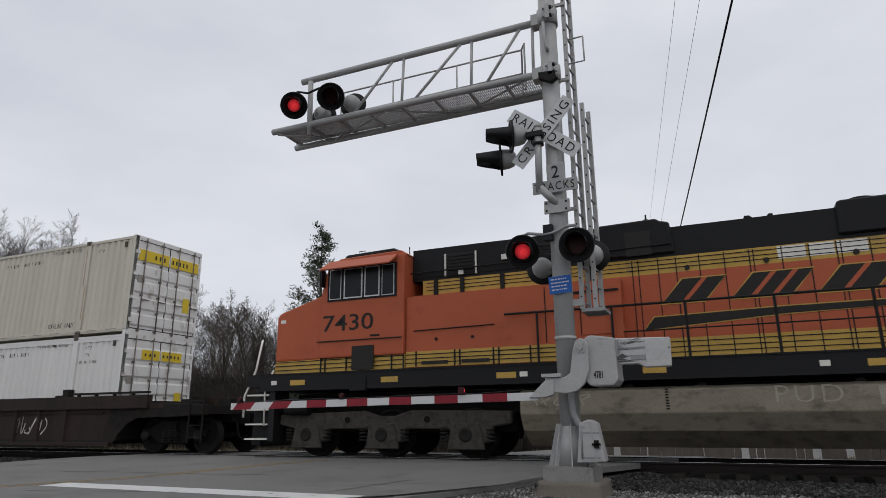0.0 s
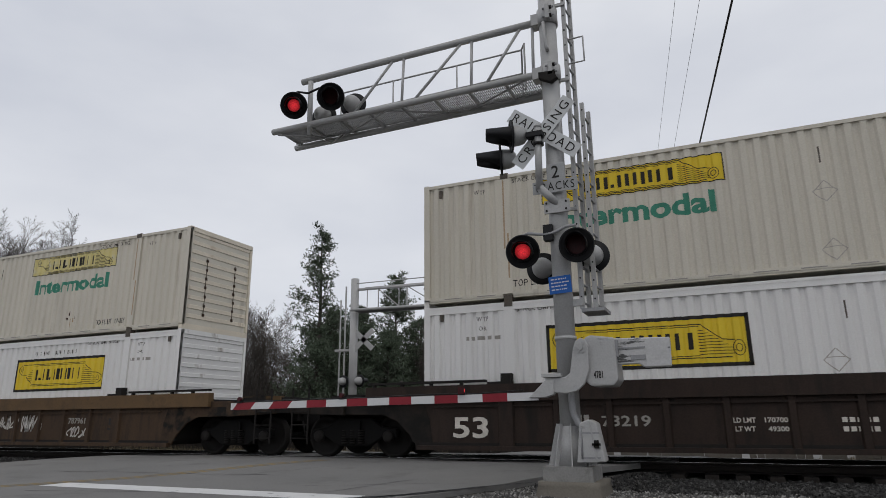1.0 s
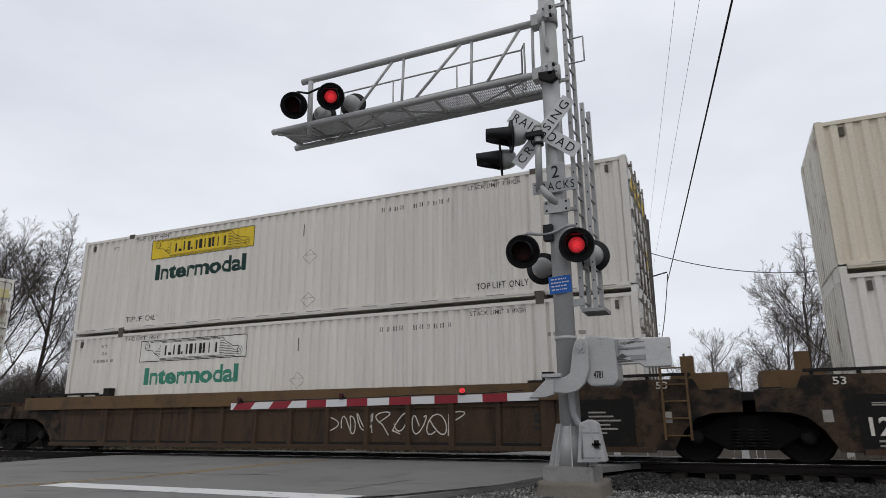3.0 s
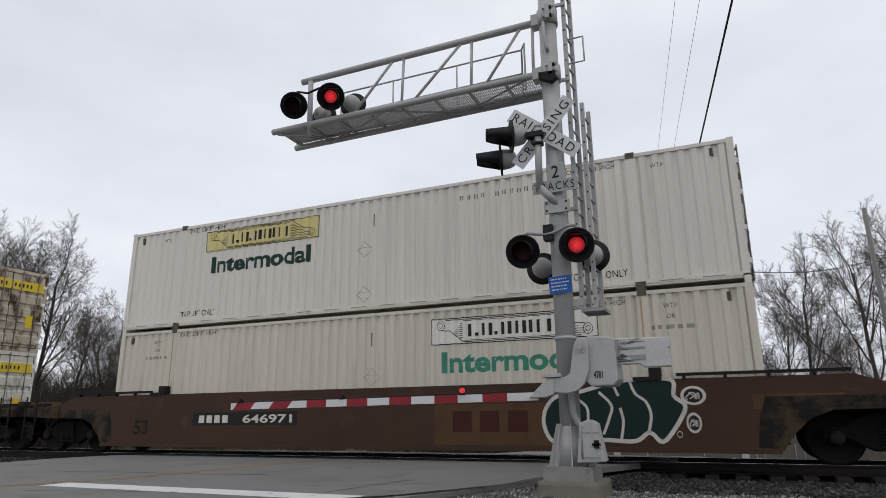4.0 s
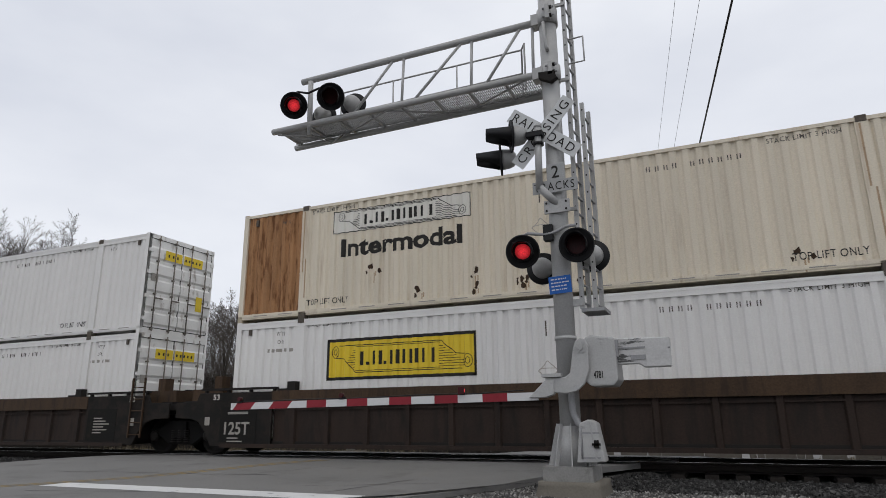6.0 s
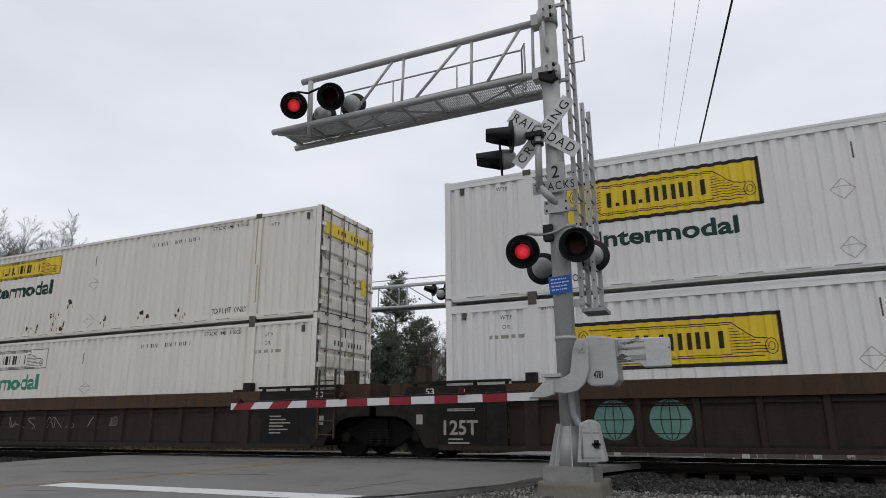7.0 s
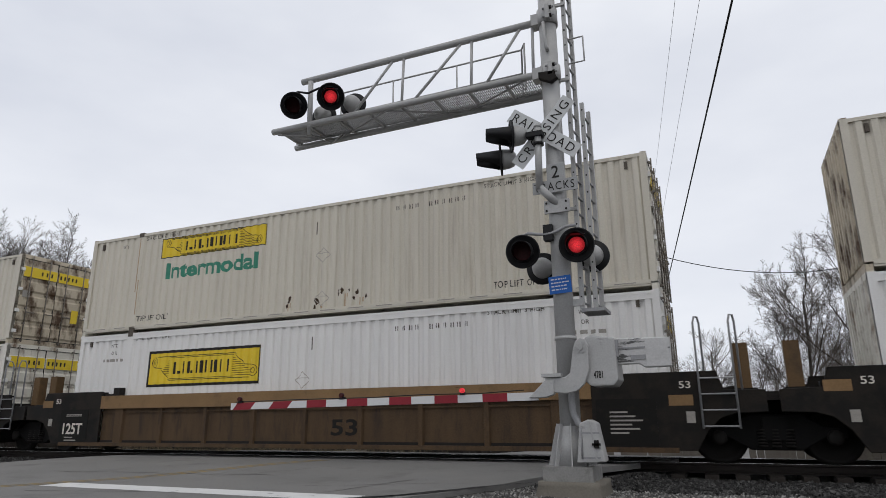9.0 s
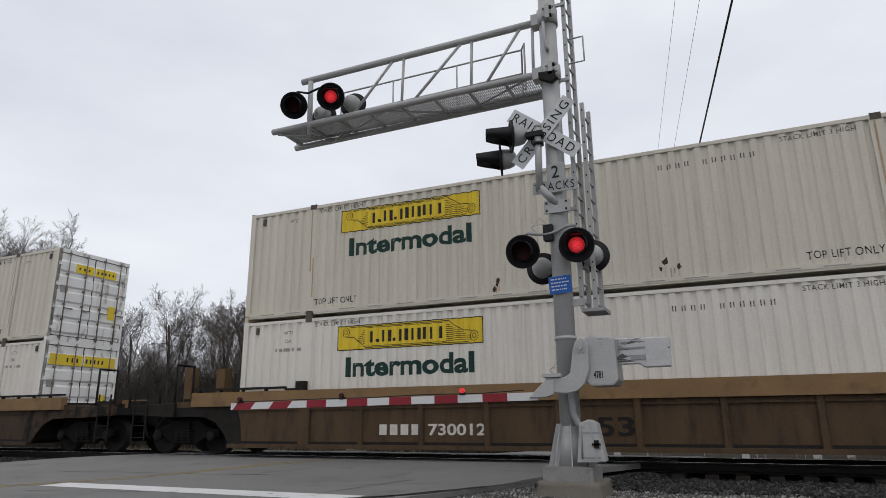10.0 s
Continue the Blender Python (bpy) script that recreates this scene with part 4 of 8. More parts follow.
def well_car(label, paint, dark_ends, left, right, ribbed=True, tan_top=None):
    """One unit. left/right: 'joint' where it shares a truck with the next unit, 'end' where it has a coupler. The box stands at x = 0."""
    car = thing("well_car", label, "rail car", "well cars of the train")
    yc = CW / 2
    ya = -0.2                       # near face
    ext = {"joint": 1.62, "end": 3.4}
    xl, xr = -ext[left], CL + ext[right]
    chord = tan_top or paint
    inset = 0.09 if ribbed else 0.03
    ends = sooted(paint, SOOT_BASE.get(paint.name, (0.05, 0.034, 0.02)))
    xa = 1.41 if left == "joint" else -1.95
    xb = CL - 1.41 if right == "joint" else CL + 1.95

    def outline(kind):
        if kind == "joint":
            return [(0.42, 0.24), (0.62, 0.58), (0.85, 0.80), (1.1, 0.88), (1.62, 0.9)]
        return [(0.12, 0.24), (0.3, 0.5), (0.6, 0.78), (0.95, 0.92), (1.95, 0.94)]
    for side in (0, 1):
        y0, y1 = (ya + inset, ya + inset + 0.04) if side == 0 else (2 * yc - ya - inset - 0.04, 2 * yc - ya - inset)

        def sheet():
            lo = [(xa, 0.24)] if left == "joint" else [(-x, z) for x, z in outline(left)[::-1]]
            hi = [(xb, 0.24)] if right == "joint" else [(CL + x, z) for x, z in outline(right)]
            pts = lo + hi + [(xb, 1.3), (xb - 0.6, 1.5), (xa + 0.6, 1.5), (xa, 1.3)] if not ribbed else lo + hi + [(xb, 1.3), (xa, 1.3)]
            return mesh_of("side_sheet", prism(B(), pts, "y", y0, y1), paint)
        part("side_sheet", once(("sheet", side, left, right, paint.name, inset), sheet), paint, car)
        for kind, s in ((left, -1), (right, 1)):
            if kind != "joint":
                d0 = ya + inset - 0.006 if side == 0 else 2 * yc - ya - inset

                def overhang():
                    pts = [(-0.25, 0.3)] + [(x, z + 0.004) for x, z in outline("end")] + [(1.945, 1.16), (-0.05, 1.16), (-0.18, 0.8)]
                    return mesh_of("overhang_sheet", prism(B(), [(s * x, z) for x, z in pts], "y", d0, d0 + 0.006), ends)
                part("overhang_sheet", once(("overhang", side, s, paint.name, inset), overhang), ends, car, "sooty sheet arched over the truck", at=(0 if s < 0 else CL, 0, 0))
                continue
            e0, e1 = (ya - 0.008, ya + 0.05) if side == 0 else (2 * yc - ya - 0.05, 2 * yc - ya + 0.008)
            top = 1.63 if paint is WELL_TAN else 1.5

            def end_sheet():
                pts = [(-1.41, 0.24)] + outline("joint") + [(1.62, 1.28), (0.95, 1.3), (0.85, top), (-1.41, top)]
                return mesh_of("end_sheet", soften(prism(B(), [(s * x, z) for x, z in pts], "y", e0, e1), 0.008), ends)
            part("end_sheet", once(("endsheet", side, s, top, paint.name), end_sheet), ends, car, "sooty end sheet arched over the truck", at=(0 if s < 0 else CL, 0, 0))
        yy = (ya - 0.02, ya + 0.17) if side == 0 else (2 * yc - ya - 0.17, 2 * yc - ya + 0.02)

        if not ribbed:
            yy = (ya + 0.072, ya + 0.17) if side == 0 else (2 * yc - ya - 0.17, 2 * yc - ya - 0.072)

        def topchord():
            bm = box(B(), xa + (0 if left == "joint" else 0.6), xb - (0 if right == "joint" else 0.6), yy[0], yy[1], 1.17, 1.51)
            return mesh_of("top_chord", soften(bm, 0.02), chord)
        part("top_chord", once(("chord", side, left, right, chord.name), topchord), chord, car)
        part("bottom_sill", once(("sill", side, paint.name), lambda: mesh_of("bottom_sill", soften(box(B(), -0.1, CL + 0.1, ya - 0.02 if side == 0 else yy[0], ya + 0.11 if side == 0 else yy[1] - 0.06, 0.2, 0.29), 0.015), paint)), paint, car)
        if side == 0:
            if ribbed:
                def stake(h):
                    bm = prism(B(), [(-h - 0.03, ya + 0.09), (-h, ya + 0.03), (h, ya + 0.03), (h + 0.03, ya + 0.09)], "z", 0.28, 1.18)
                    return mesh_of("side_stake", bm, paint)
                places = STAKES["tan" if paint is WELL_TAN else "brown"] if ribbed is True else ribbed
                for k, x in enumerate(places):
                    h = 0.14 if k in (0, len(places) - 1) else 0.05
                    part("side_stake", once(("stake", paint.name, h), lambda: stake(h)), paint, car, at=(x, 0, 0))
                part("tie_bar", once(("tiebar", paint.name), lambda: mesh_of("tie_bar", box(B(), 0.3, CL - 0.3, ya + 0.04, ya + 0.09, 1.06, 1.09), paint)), paint, car)
            for x in (CP - 0.16, CL - CP + 0.02):
                def bracket():
                    bm = box(B(), 0, 0.22, ya - 0.0, 0.0 - 0.02, 1.49, 1.72)
                    box(bm, -0.3, 0.0, ya, -0.04, 1.49, 1.56)
                    return mesh_of("guide_bracket", soften(bm, 0.02), DARK_STEEL)
                part("guide_bracket", once(("bracket",), bracket), DARK_STEEL, car, "dark container guide", at=(x, 0, 0))
            for a, b in ((xl + 0.8 if left == "joint" else xa + 0.65, CP - 0.5), (CL - CP + 0.5, xr - 0.8 if right == "joint" else xb - 0.65)):
                def ledge():
                    bm = box(B(), a, b, ya + 0.0, ya + 0.14, 1.56, 1.61)
                    x = a + 0.1
                    while x < b:
                        box(bm, x, x + 0.06, ya + 0.02, ya + 0.1, 1.49, 1.56)
                        x += 0.7
                    return mesh_of("walkway_rail", bm, DARK_STEEL)
                part("walkway_rail", once(("ledge", round(a, 2), round(b, 2)), ledge), DARK_STEEL, car, "dark raised end rail")
            if dark_ends:
                ink = GREY_INK if paint is WELL_DARK else STENCIL
                if left == "joint":
                    part("capacity", letters("125T", 0.76, 0.3, ink, 0.02), ink, car, "white stencilled capacity", at=(0.02, ya - 0.019, 0.5))
    for kind, x, s in ((left, 0.0, -1), (right, CL, 1)):
        if kind != "joint":
            continue
        part("number", letters("53", 0.2, 0.13, STENCIL, 0.01), STENCIL, car, "small stencilled 53", at=(x + (0.2 if s > 0 else -0.4), ya - 0.014, 1.33))

        part("data_panel", once(("datapanel", s), lambda: mesh_of("data_panel", soften(box(B(), -0.55, 0.55, -0.006, 0.002, 0.32, 1.16), 0.003), END_BLACK)), END_BLACK, car, "black painted data panel", at=(x + (0.42 if s < 0 else -0.78), ya - 0.009, 0))
        for px, pz in ((-0.28, 0.3), (0.05, 0.32)) if s < 0 else ():
            part("stencil_bar", once(("topbar",), lambda: mesh_of("bar", strokes(B(), [((0, 0), (0.62, 0))], 0.022), GREY_INK)), GREY_INK, car, at=(0.1, ya - 0.019, 0.9 + pz * 0.3 - px * 0.12))

        def small_print(rows, w):
            bm = B()
            for j in range(rows):
                strokes(bm, [((0, -j * 0.075), (w * (0.55 + 0.45 * ((j * 7) % 5) / 4), -j * 0.075))], 0.03)
            return mesh_of("small_print", bm, GREY_INK)
        part("small_print", once(("print", s), lambda: small_print(6 if s > 0 else 2, 0.6)), GREY_INK, car, "rows of small unreadable stencilling", at=(x + (-1.08 if s > 0 else 0.12), ya - 0.019, 0.92 if s > 0 else 0.42))
        part("data_plate", once(("plate", s), lambda: mesh_of("plate", soften(box(B(), 0, 0.15, 0, 0.01, 0, 0.2), 0.004), GREY_INK)), GREY_INK, car, "pale data plate", at=(x + (0.28 if s > 0 else -0.62), ya - 0.02, 0.72))
        if paint is not WELL_TAN:
            part("end_column", once(("bcolumn", s, chord.name), lambda: mesh_of("end_column", soften(box(B(), -0.12, 0.12, 0.3, 0.6, 1.2, 1.95), 0.02), chord)), chord, car, "stained steel column", at=(x + s * 0.75, 0, 0))
            part("end_beam", once(("bbeam", s, chord.name), lambda: mesh_of("end_beam", soften(box(B(), -0.5, 0.5, 0.15, 2.3, 1.28, 1.62), 0.03), chord)), chord, car, "raised end beam", at=(x + s * 0.95, 0, 0))
            if s > 0:
                def step_ladder():
                    bm = B()
                    for q in (0.28, 0.72):
                        box(bm, q, q + 0.04, ya - 0.07, ya - 0.03, 0.42, 1.95)
                    for j in range(5):
                        tube(bm, (0.29, ya - 0.05, 0.5 + j * 0.3), (0.74, ya - 0.05, 0.5 + j * 0.3), 0.015, seg=6)
                    return mesh_of("ladder", bm, chord)
                part("ladder", once(("stepladder", chord.name), step_ladder), chord, car, "stained steel side ladder", at=(x, 0, 0))
        if paint is WELL_TAN:
            part("paint_remnant", strokes(B(), [((0, 0), (0.42, 0))], 0.19), LIT_TOP_TAN, car, "bare tan paint", at=(x - 0.95 if s < 0 else x + 0.0, ya - 0.014, 1.32 if s < 0 else 1.12))
            part("tan_column", once(("jcolumn",), lambda: mesh_of("tan_column", soften(box(B(), -0.13, 0.13, 0.25, 0.5, 1.2, 2.15), 0.02), MID_TAN)), MID_TAN, car, "dull tan steel column", at=(x + s * 1.3, 0, 0))
            if s > 0:
                def side_ladder():
                    bm = B()
                    for q in (0.55, 1.15):
                        path(bm, [(q, ya - 0.06, 0.62), (q, ya - 0.06, 2.5), (q + 0.03, ya - 0.03, 2.62), (q + 0.08, ya + 0.05, 2.62), (q + 0.1, ya + 0.1, 2.5), (q + 0.1, ya + 0.1, 1.28)], 0.02, 6)
                    for j in range(4):
                        tube(bm, (0.55, ya - 0.06, 0.66 + j * 0.28), (1.15, ya - 0.06, 0.66 + j * 0.28), 0.015, seg=6)
                    return mesh_of("ladder", bm, GRATE)
                part("ladder", once(("sideladder",), side_ladder), GRATE, car, "grey steel ladder with tall grab hoops", at=(x, 0, 0))
    # floor of the well, bulkheads and end decks
    part("well_floor", once(("floor", paint.name), lambda: mesh_of("well_floor", box(B(), -0.05, CL + 0.05, ya + 0.08, 2 * yc - ya - 0.08, 0.24, 0.35), DARK_STEEL)), DARK_STEEL, car)
    for k, (kind, x, s) in enumerate(((left, 0.0, -1), (right, CL, 1))):
        e = ext[kind]

        def deck():
            bm = box(B(), *sorted((s * 0.25, s * (e - 0.15))), ya + 0.12, 2 * yc - ya - 0.12, 1.0, 1.2)
            box(bm, *sorted((s * 0.12, s * 0.25)), ya + 0.1, 2 * yc - ya - 0.1, 0.35, 1.4)
            box(bm, *sorted((s * 0.25, s * (e - 0.2))), yc - 0.3, yc + 0.3, 0.8, 1.0)
            return mesh_of("end_deck", soften(bm, 0.015), DARK_STEEL)
        part("end_deck", once(("deck", kind, s), deck), DARK_STEEL, car, "dirty steel end platform", at=(x, 0, 0))

        r = random.Random(3 if kind == "end" else 5)
        for j in range(7):
            a = 0.4 + j * (e - 0.7) / 7
            w, dpt, h = r.choice(((0.2, 0.3, 0.28), (0.35, 0.5, 0.12), (0.14, 0.2, 0.5), (0.4, 0.25, 0.2)))
            part("end_box" if h < 0.4 else "end_stand", once(("endbox", w, ends.name if j % 2 else "dark"), lambda: mesh_of("end_box", soften(box(B(), -w / 2, w / 2, 0, dpt, 0, h), 0.012), ends if j % 2 else DARK_STEEL)), ends, car, "bracket on the end platform", at=(x + s * (a + 0.15), r.uniform(-0.05, 1.9), 1.2))
        if kind == "end":
            for y0, y1 in ((ya, ya + 0.14), (2 * yc - ya - 0.14, 2 * yc - ya)):
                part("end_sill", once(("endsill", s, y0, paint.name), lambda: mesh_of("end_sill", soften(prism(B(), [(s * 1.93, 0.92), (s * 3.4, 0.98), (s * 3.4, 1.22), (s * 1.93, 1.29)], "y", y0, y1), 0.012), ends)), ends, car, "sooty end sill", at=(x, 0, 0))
            bogie(car, x + s * 1.9, yc)
            if paint is WELL_TAN:
                for px, py, pz in ((1.0, 0.5, 2.15), (1.75, 1.4, 1.95), (2.5, 0.9, 2.25)):
                    part("tan_column", once(("column", pz), lambda: mesh_of("tan_column", soften(box(B(), -0.14, 0.14, -0.12, 0.12, 1.2, pz), 0.02), MID_TAN)), MID_TAN, car, "dull tan steel column", at=(x + s * px, py, 0))

            def ladder():
                bm = B()
                for q in (2.85, 3.3):
                    box(bm, *sorted((s * q, s * (q + 0.03))), ya - 0.03, ya + 0.0, 0.3, 1.55)
                for j in range(4):
                    tube(bm, (s * 2.86, ya - 0.02, 0.42 + j * 0.3), (s * 3.31, ya - 0.02, 0.42 + j * 0.3), 0.012, seg=6)
                return mesh_of("ladder", bm, DARK_STEEL)
            part("ladder", once(("ladder", s), ladder), DARK_STEEL, car, "thin steel ladder", at=(x, 0, 0))

            for px, py, pz in () if chord is not LIT_TOP_TAN else ((2.3, 0.15, 2.3), (2.3, 0.75, 2.3), (2.3, 2.4, 2.2), (3.2, 0.5, 1.9)):
                part("upright", once(("upright", pz), lambda: mesh_of("upright", tube(B(), (0, 0, 1.2), (0, 0, pz), 0.032, seg=7), DARK_STEEL)), DARK_STEEL, car, "upright steel post", at=(x + s * px, py, 0))
            if paint is WELL_TAN and s > 0:
                def brake_wheel():
                    bm = B()
                    path(bm, [(0.27 * math.cos(k * 0.3927), 0.0, 0.27 * math.sin(k * 0.3927)) for k in range(17)], 0.016, 6)
                    for k in range(5):
                        tube(bm, (0, 0.03, 0), (0.27 * math.cos(k * 1.2566), 0, 0.27 * math.sin(k * 1.2566)), 0.012, seg=5)
                    tube(bm, (0, 0.02, 0), (0, 0.3, 0), 0.03, seg=8)
                    return mesh_of("brake_wheel", bm, DARK_STEEL)
                part("brake_wheel", brake_wheel(), DARK_STEEL, car, "spoked hand brake wheel", at=(x + 2.38, ya + 0.1, 1.75))
                part("brake_stand", soften(box(B(), x + 2.3, x + 2.46, ya + 0.36, ya + 0.5, 1.18, 1.9), 0.02), DARK_STEEL, car)
                part("brake_pipe", path(B(), [(x - 3.4, ya - 0.05, 1.12), (x - 0.2, ya - 0.05, 1.16), (x + 0.35, ya - 0.05, 1.22), (x + 0.62, ya - 0.05, 1.6)], 0.022, 7), GRATE, car, "bent grey pipe")
                part("data_frame", strokes(B(), [((x - 1.4, 0.45), (x - 0.75, 0.45)), ((x - 1.4, 0.82), (x - 0.75, 0.82)), ((x - 1.4, 0.45), (x - 1.4, 0.82)), ((x - 0.75, 0.45), (x - 0.75, 0.82)), ((x - 1.3, 0.63), (x - 0.85, 0.63))], 0.022), GREY_INK, car, "stencilled data frame", at=(0, ya + inset - 0.006, 0))
            if chord is LIT_TOP_TAN:
                part("handrail", once(("handrail",), lambda: mesh_of("handrail", tube(B(), (0, 0.15, 2.28), (0, 0.75, 2.28), 0.028, seg=7), DARK_STEEL)), DARK_STEEL, car, "steel handrail", at=(x + s * 2.3, 0, 0))

            def coupler():
                bm = box(B(), *sorted((s * 3.2, s * 3.72)), yc - 0.1, yc + 0.1, 0.74, 0.98)
                box(bm, *sorted((s * 3.45, s * 3.68)), yc - 0.18, yc + 0.18, 0.7, 1.02)
                pts = [(s * 3.4, yc - 0.35, 0.8), (s * 3.5, yc - 0.36, 0.45), (s * 3.62, yc - 0.36, 0.35), (s * 3.74, yc - 0.36, 0.45)]
                path(bm, pts, 0.025, 6)
                return mesh_of("coupler", bm, SHADED_GEAR)
            part("coupler", once(("coupler", s), coupler), SHADED_GEAR, car, "black coupler and hose", at=(x, 0, 0))
        elif s > 0:
            bogie(car, x + 1.7, yc)

            def pivot():
                bm = box(B(), 1.2, 2.2, yc - 0.35, yc + 0.35, 0.8, 1.15)
                box(bm, 1.45, 1.95, ya + 0.15, 2 * yc - ya - 0.15, 1.1, 1.25)
                return mesh_of("pivot", soften(bm, 0.03), DARK_STEEL)
            part("pivot", once(("pivot",), pivot), DARK_STEEL, car, "articulated joint casting", at=(x, 0, 0))
    return car


def mark(car, kind, x0, x1, z0, z1, text="", mat=STENCIL, seed=0, n=9, w=0.05):
    on_end = x0 > CL - 1.4 or x1 < 1.4
    y = -0.174 if car is cars["E"] else (-0.214 if on_end and car not in (cars["A"], cars["F"]) else -0.116)
    if kind == "word":
        part("number", letters(text, x1 - x0, z1 - z0, mat, 0.02), mat, car, "stencilled " + text, at=(x0, y, z0))
    elif kind == "bars":
        for k in range(n):
            a = x0 + (x1 - x0) * k / n
            part("stencil_bar", strokes(B(), [((a + 0.1, z0), (a + 0.1, z1))], (x1 - x0) / n * 0.7), mat, car, at=(0, y, 0))
    elif kind == "block":
        part("paint_patch", strokes(B(), [((x0, (z0 + z1) / 2), (x1, (z0 + z1) / 2))], z1 - z0), mat, car, "painted patch", at=(0, y + 0.003, 0))
    else:
        part("graffiti", graffiti(B(), x0, x1, z0, z1, w, seed, n), mat, car, "scrawled graffiti", at=(0, y, 0))


# ---- locomotive ----
def locomotive():
    lo = thing("locomotive", "orange, black and yellow freight diesel locomotive", "locomotive")
    yc = 1.56
    W = 2 * yc

    def P(name, bm, mat, label="", parent=lo, at=None):
        return part(name, bm, mat, parent, label, at)
    # nose and cab
    nose = [(0.0, 2.2), (0.0, 3.3), (0.1, 3.38), (1.32, 3.74), (1.32, 2.2)]
    P("nose", soften(prism(B(), nose, "y", 0.12, W - 0.12), 0.05, 2), ORANGE, "orange sloped nose")
    P("nose_band", soften(prism(B(), [(0.0, 1.88), (0.0, 2.19), (3.54, 2.24), (3.54, 1.9)], "y", 0.11, W - 0.11), 0.02), LOCO_YEL, "yellow stripe band")
    for k, z in enumerate((1.97, 2.07, 2.16)):
        P("pinstripe", prism(B(), [(0.02, z), (0.02, z + 0.018), (3.53, z + 0.048), (3.53, z + 0.03)], "y", 0.095, 0.115), LOCO_BLK)
    for x in (1.32, 1.44, 2.02, 3.2, 3.5):
        P("band_post", box(B(), x, x + 0.03, 0.085, 0.112, 1.9, 2.24), LOCO_BLK, "thin dark upright on the band")
    P("cab", soften(prism(B(), [(1.3, 2.22), (1.3, 3.7), (1.48, 4.36), (1.62, 4.48), (3.54, 4.54), (3.54, 2.22)], "y", 0.05, W - 0.05), 0.04, 2), ORANGE, "orange cab with side windows")
    P("cab_roof", soften(prism(B(), [(1.52, 4.45), (1.75, 4.6), (3.4, 4.64), (3.58, 4.52)], "y", 0.15, W - 0.15), 0.02), ORANGE)
    P("air_conditioner", soften(prism(B(), [(1.5, 4.6), (1.52, 4.8), (1.6, 4.84), (2.9, 4.88), (3.1, 4.8), (3.14, 4.6)], "y", 0.7, 2.3), 0.03), LOCO_BLK, "low black roof unit")
    P("roof_loop", path(B(), [(1.9, 0.8, 4.8), (1.9, 0.8, 4.92), (2.05, 0.8, 4.92), (2.05, 0.8, 4.8)], 0.012, 5), LOCO_BLK)
    P("window_surround", box(B(), 1.5, 3.36, 0.03, 0.06, 3.54, 4.34), LOCO_BLK, "dark rubber window surround")
    for a, b, lab in ((1.56, 1.88, "dark cab window"), (1.96, 2.46, "sliding cab window"), (2.52, 2.92, "sliding cab window"), (2.98, 3.3, "dark cab window")):
        fr = P("window_frame", box(B(), a, b, 0.016, 0.032, 3.58, 4.30), ALU, "aluminium window frame")
        e = 0.03 if "sliding" in lab else 0.018
        P("pane", box(B(), a + e, b - e, 0.008, 0.024, 3.58 + e, 4.30 - e), GLASS, lab, fr)
    P("sun_visor", soften(prism(B(), [(0.06, 4.46), (-0.34, 4.22), (-0.36, 4.25), (0.06, 4.53)], "x", 1.5, 3.36), 0.006), ORANGE, "orange sloping window awning")
    P("road_number", letters("7430", 1.36, 0.38, INK, 0.004), INK, "black numerals 7430", at=(1.4, 0.045, 2.83))
    P("cab_handle", box(B(), 2.68, 2.92, 0.035, 0.052, 2.66, 2.70), LOCO_BLK, "small dark latch")
    P("nose_plate", box(B(), 0.12, 0.26, 0.108, 0.118, 3.12, 3.2), WHITE_DECAL, "small white plate")
    P("cab_door", box(B(), 2.22, 2.78, 0.02, 0.06, 1.92, 2.46), INK, "dark step opening")
    P("cab_rail", tube(B(), (1.25, 0.03, 2.6), (3.5, 0.03, 2.6), 0.014, seg=6), INK)
    P("nose_door", box(B(), -0.02, 0.0, 0.5, 1.1, 1.95, 3.2), ORANGE)
    # frame, walkway
    P("frame", soften(box(B(), -0.35, 20.9, 0.02, W - 0.02, 1.5, 1.87), 0.03), LOCO_BLK, "black underframe")
    P("walkway", box(B(), -0.3, 20.85, -0.0, W, 1.87, 1.9), LOCO_BLK)
    for x in (0.55, 3.0, 5.7, 8.6, 12.2, 15.5):
        P("reflector", box(B(), x, x + 0.42, 0.012, 0.02, 1.62, 1.74), LOCO_YEL, "yellow reflective patch")
    for x in (0.0, 6.2, 11.5):
        P("data_plate", box(B(), x, x + 0.16, 0.012, 0.02, 1.64, 1.74), WHITE_DECAL, "white data plate")
    P("equipment_box", soften(box(B(), 2.2, 2.62, -0.01, 0.3, 1.46, 1.78), 0.02), LOCO_BLK, "recessed step box")
    # hood
    h0, h1 = 0.5, W - 0.5
    for nm, z0, z1, m, x0, lab in (("hood_lower_band", 1.9, 2.30, LOCO_YEL, 3.54, "yellow band along the hood foot"), ("hood_side", 2.30, 3.59, ORANGE, 3.54, "orange hood side"), ("hood_upper_band", 3.59, 3.92, LOCO_YEL, 3.8, "yellow band under the hood roof"), ("hood_roof", 3.92, 4.52, LOCO_BLK, 3.54, "black hood roof")):
        P(nm, soften(box(B(), x0, 20.3, h0, h1, z0, z1), 0.02), m, lab)
    P("forward_roof", soften(box(B(), 3.56, 7.9, h0 - 0.02, h1 + 0.02, 4.0, 4.67), 0.03), LOCO_BLK, "black raised roof behind the cab")
    for a, b in ((11.15, 11.62), (11.66, 12.08), (12.12, 12.6)):
        P("patch", box(B(), a, b, h0 - 0.005, h0 + 0.01, 3.66, 3.9), WHITE_DECAL, "whitewashed panel of the band")
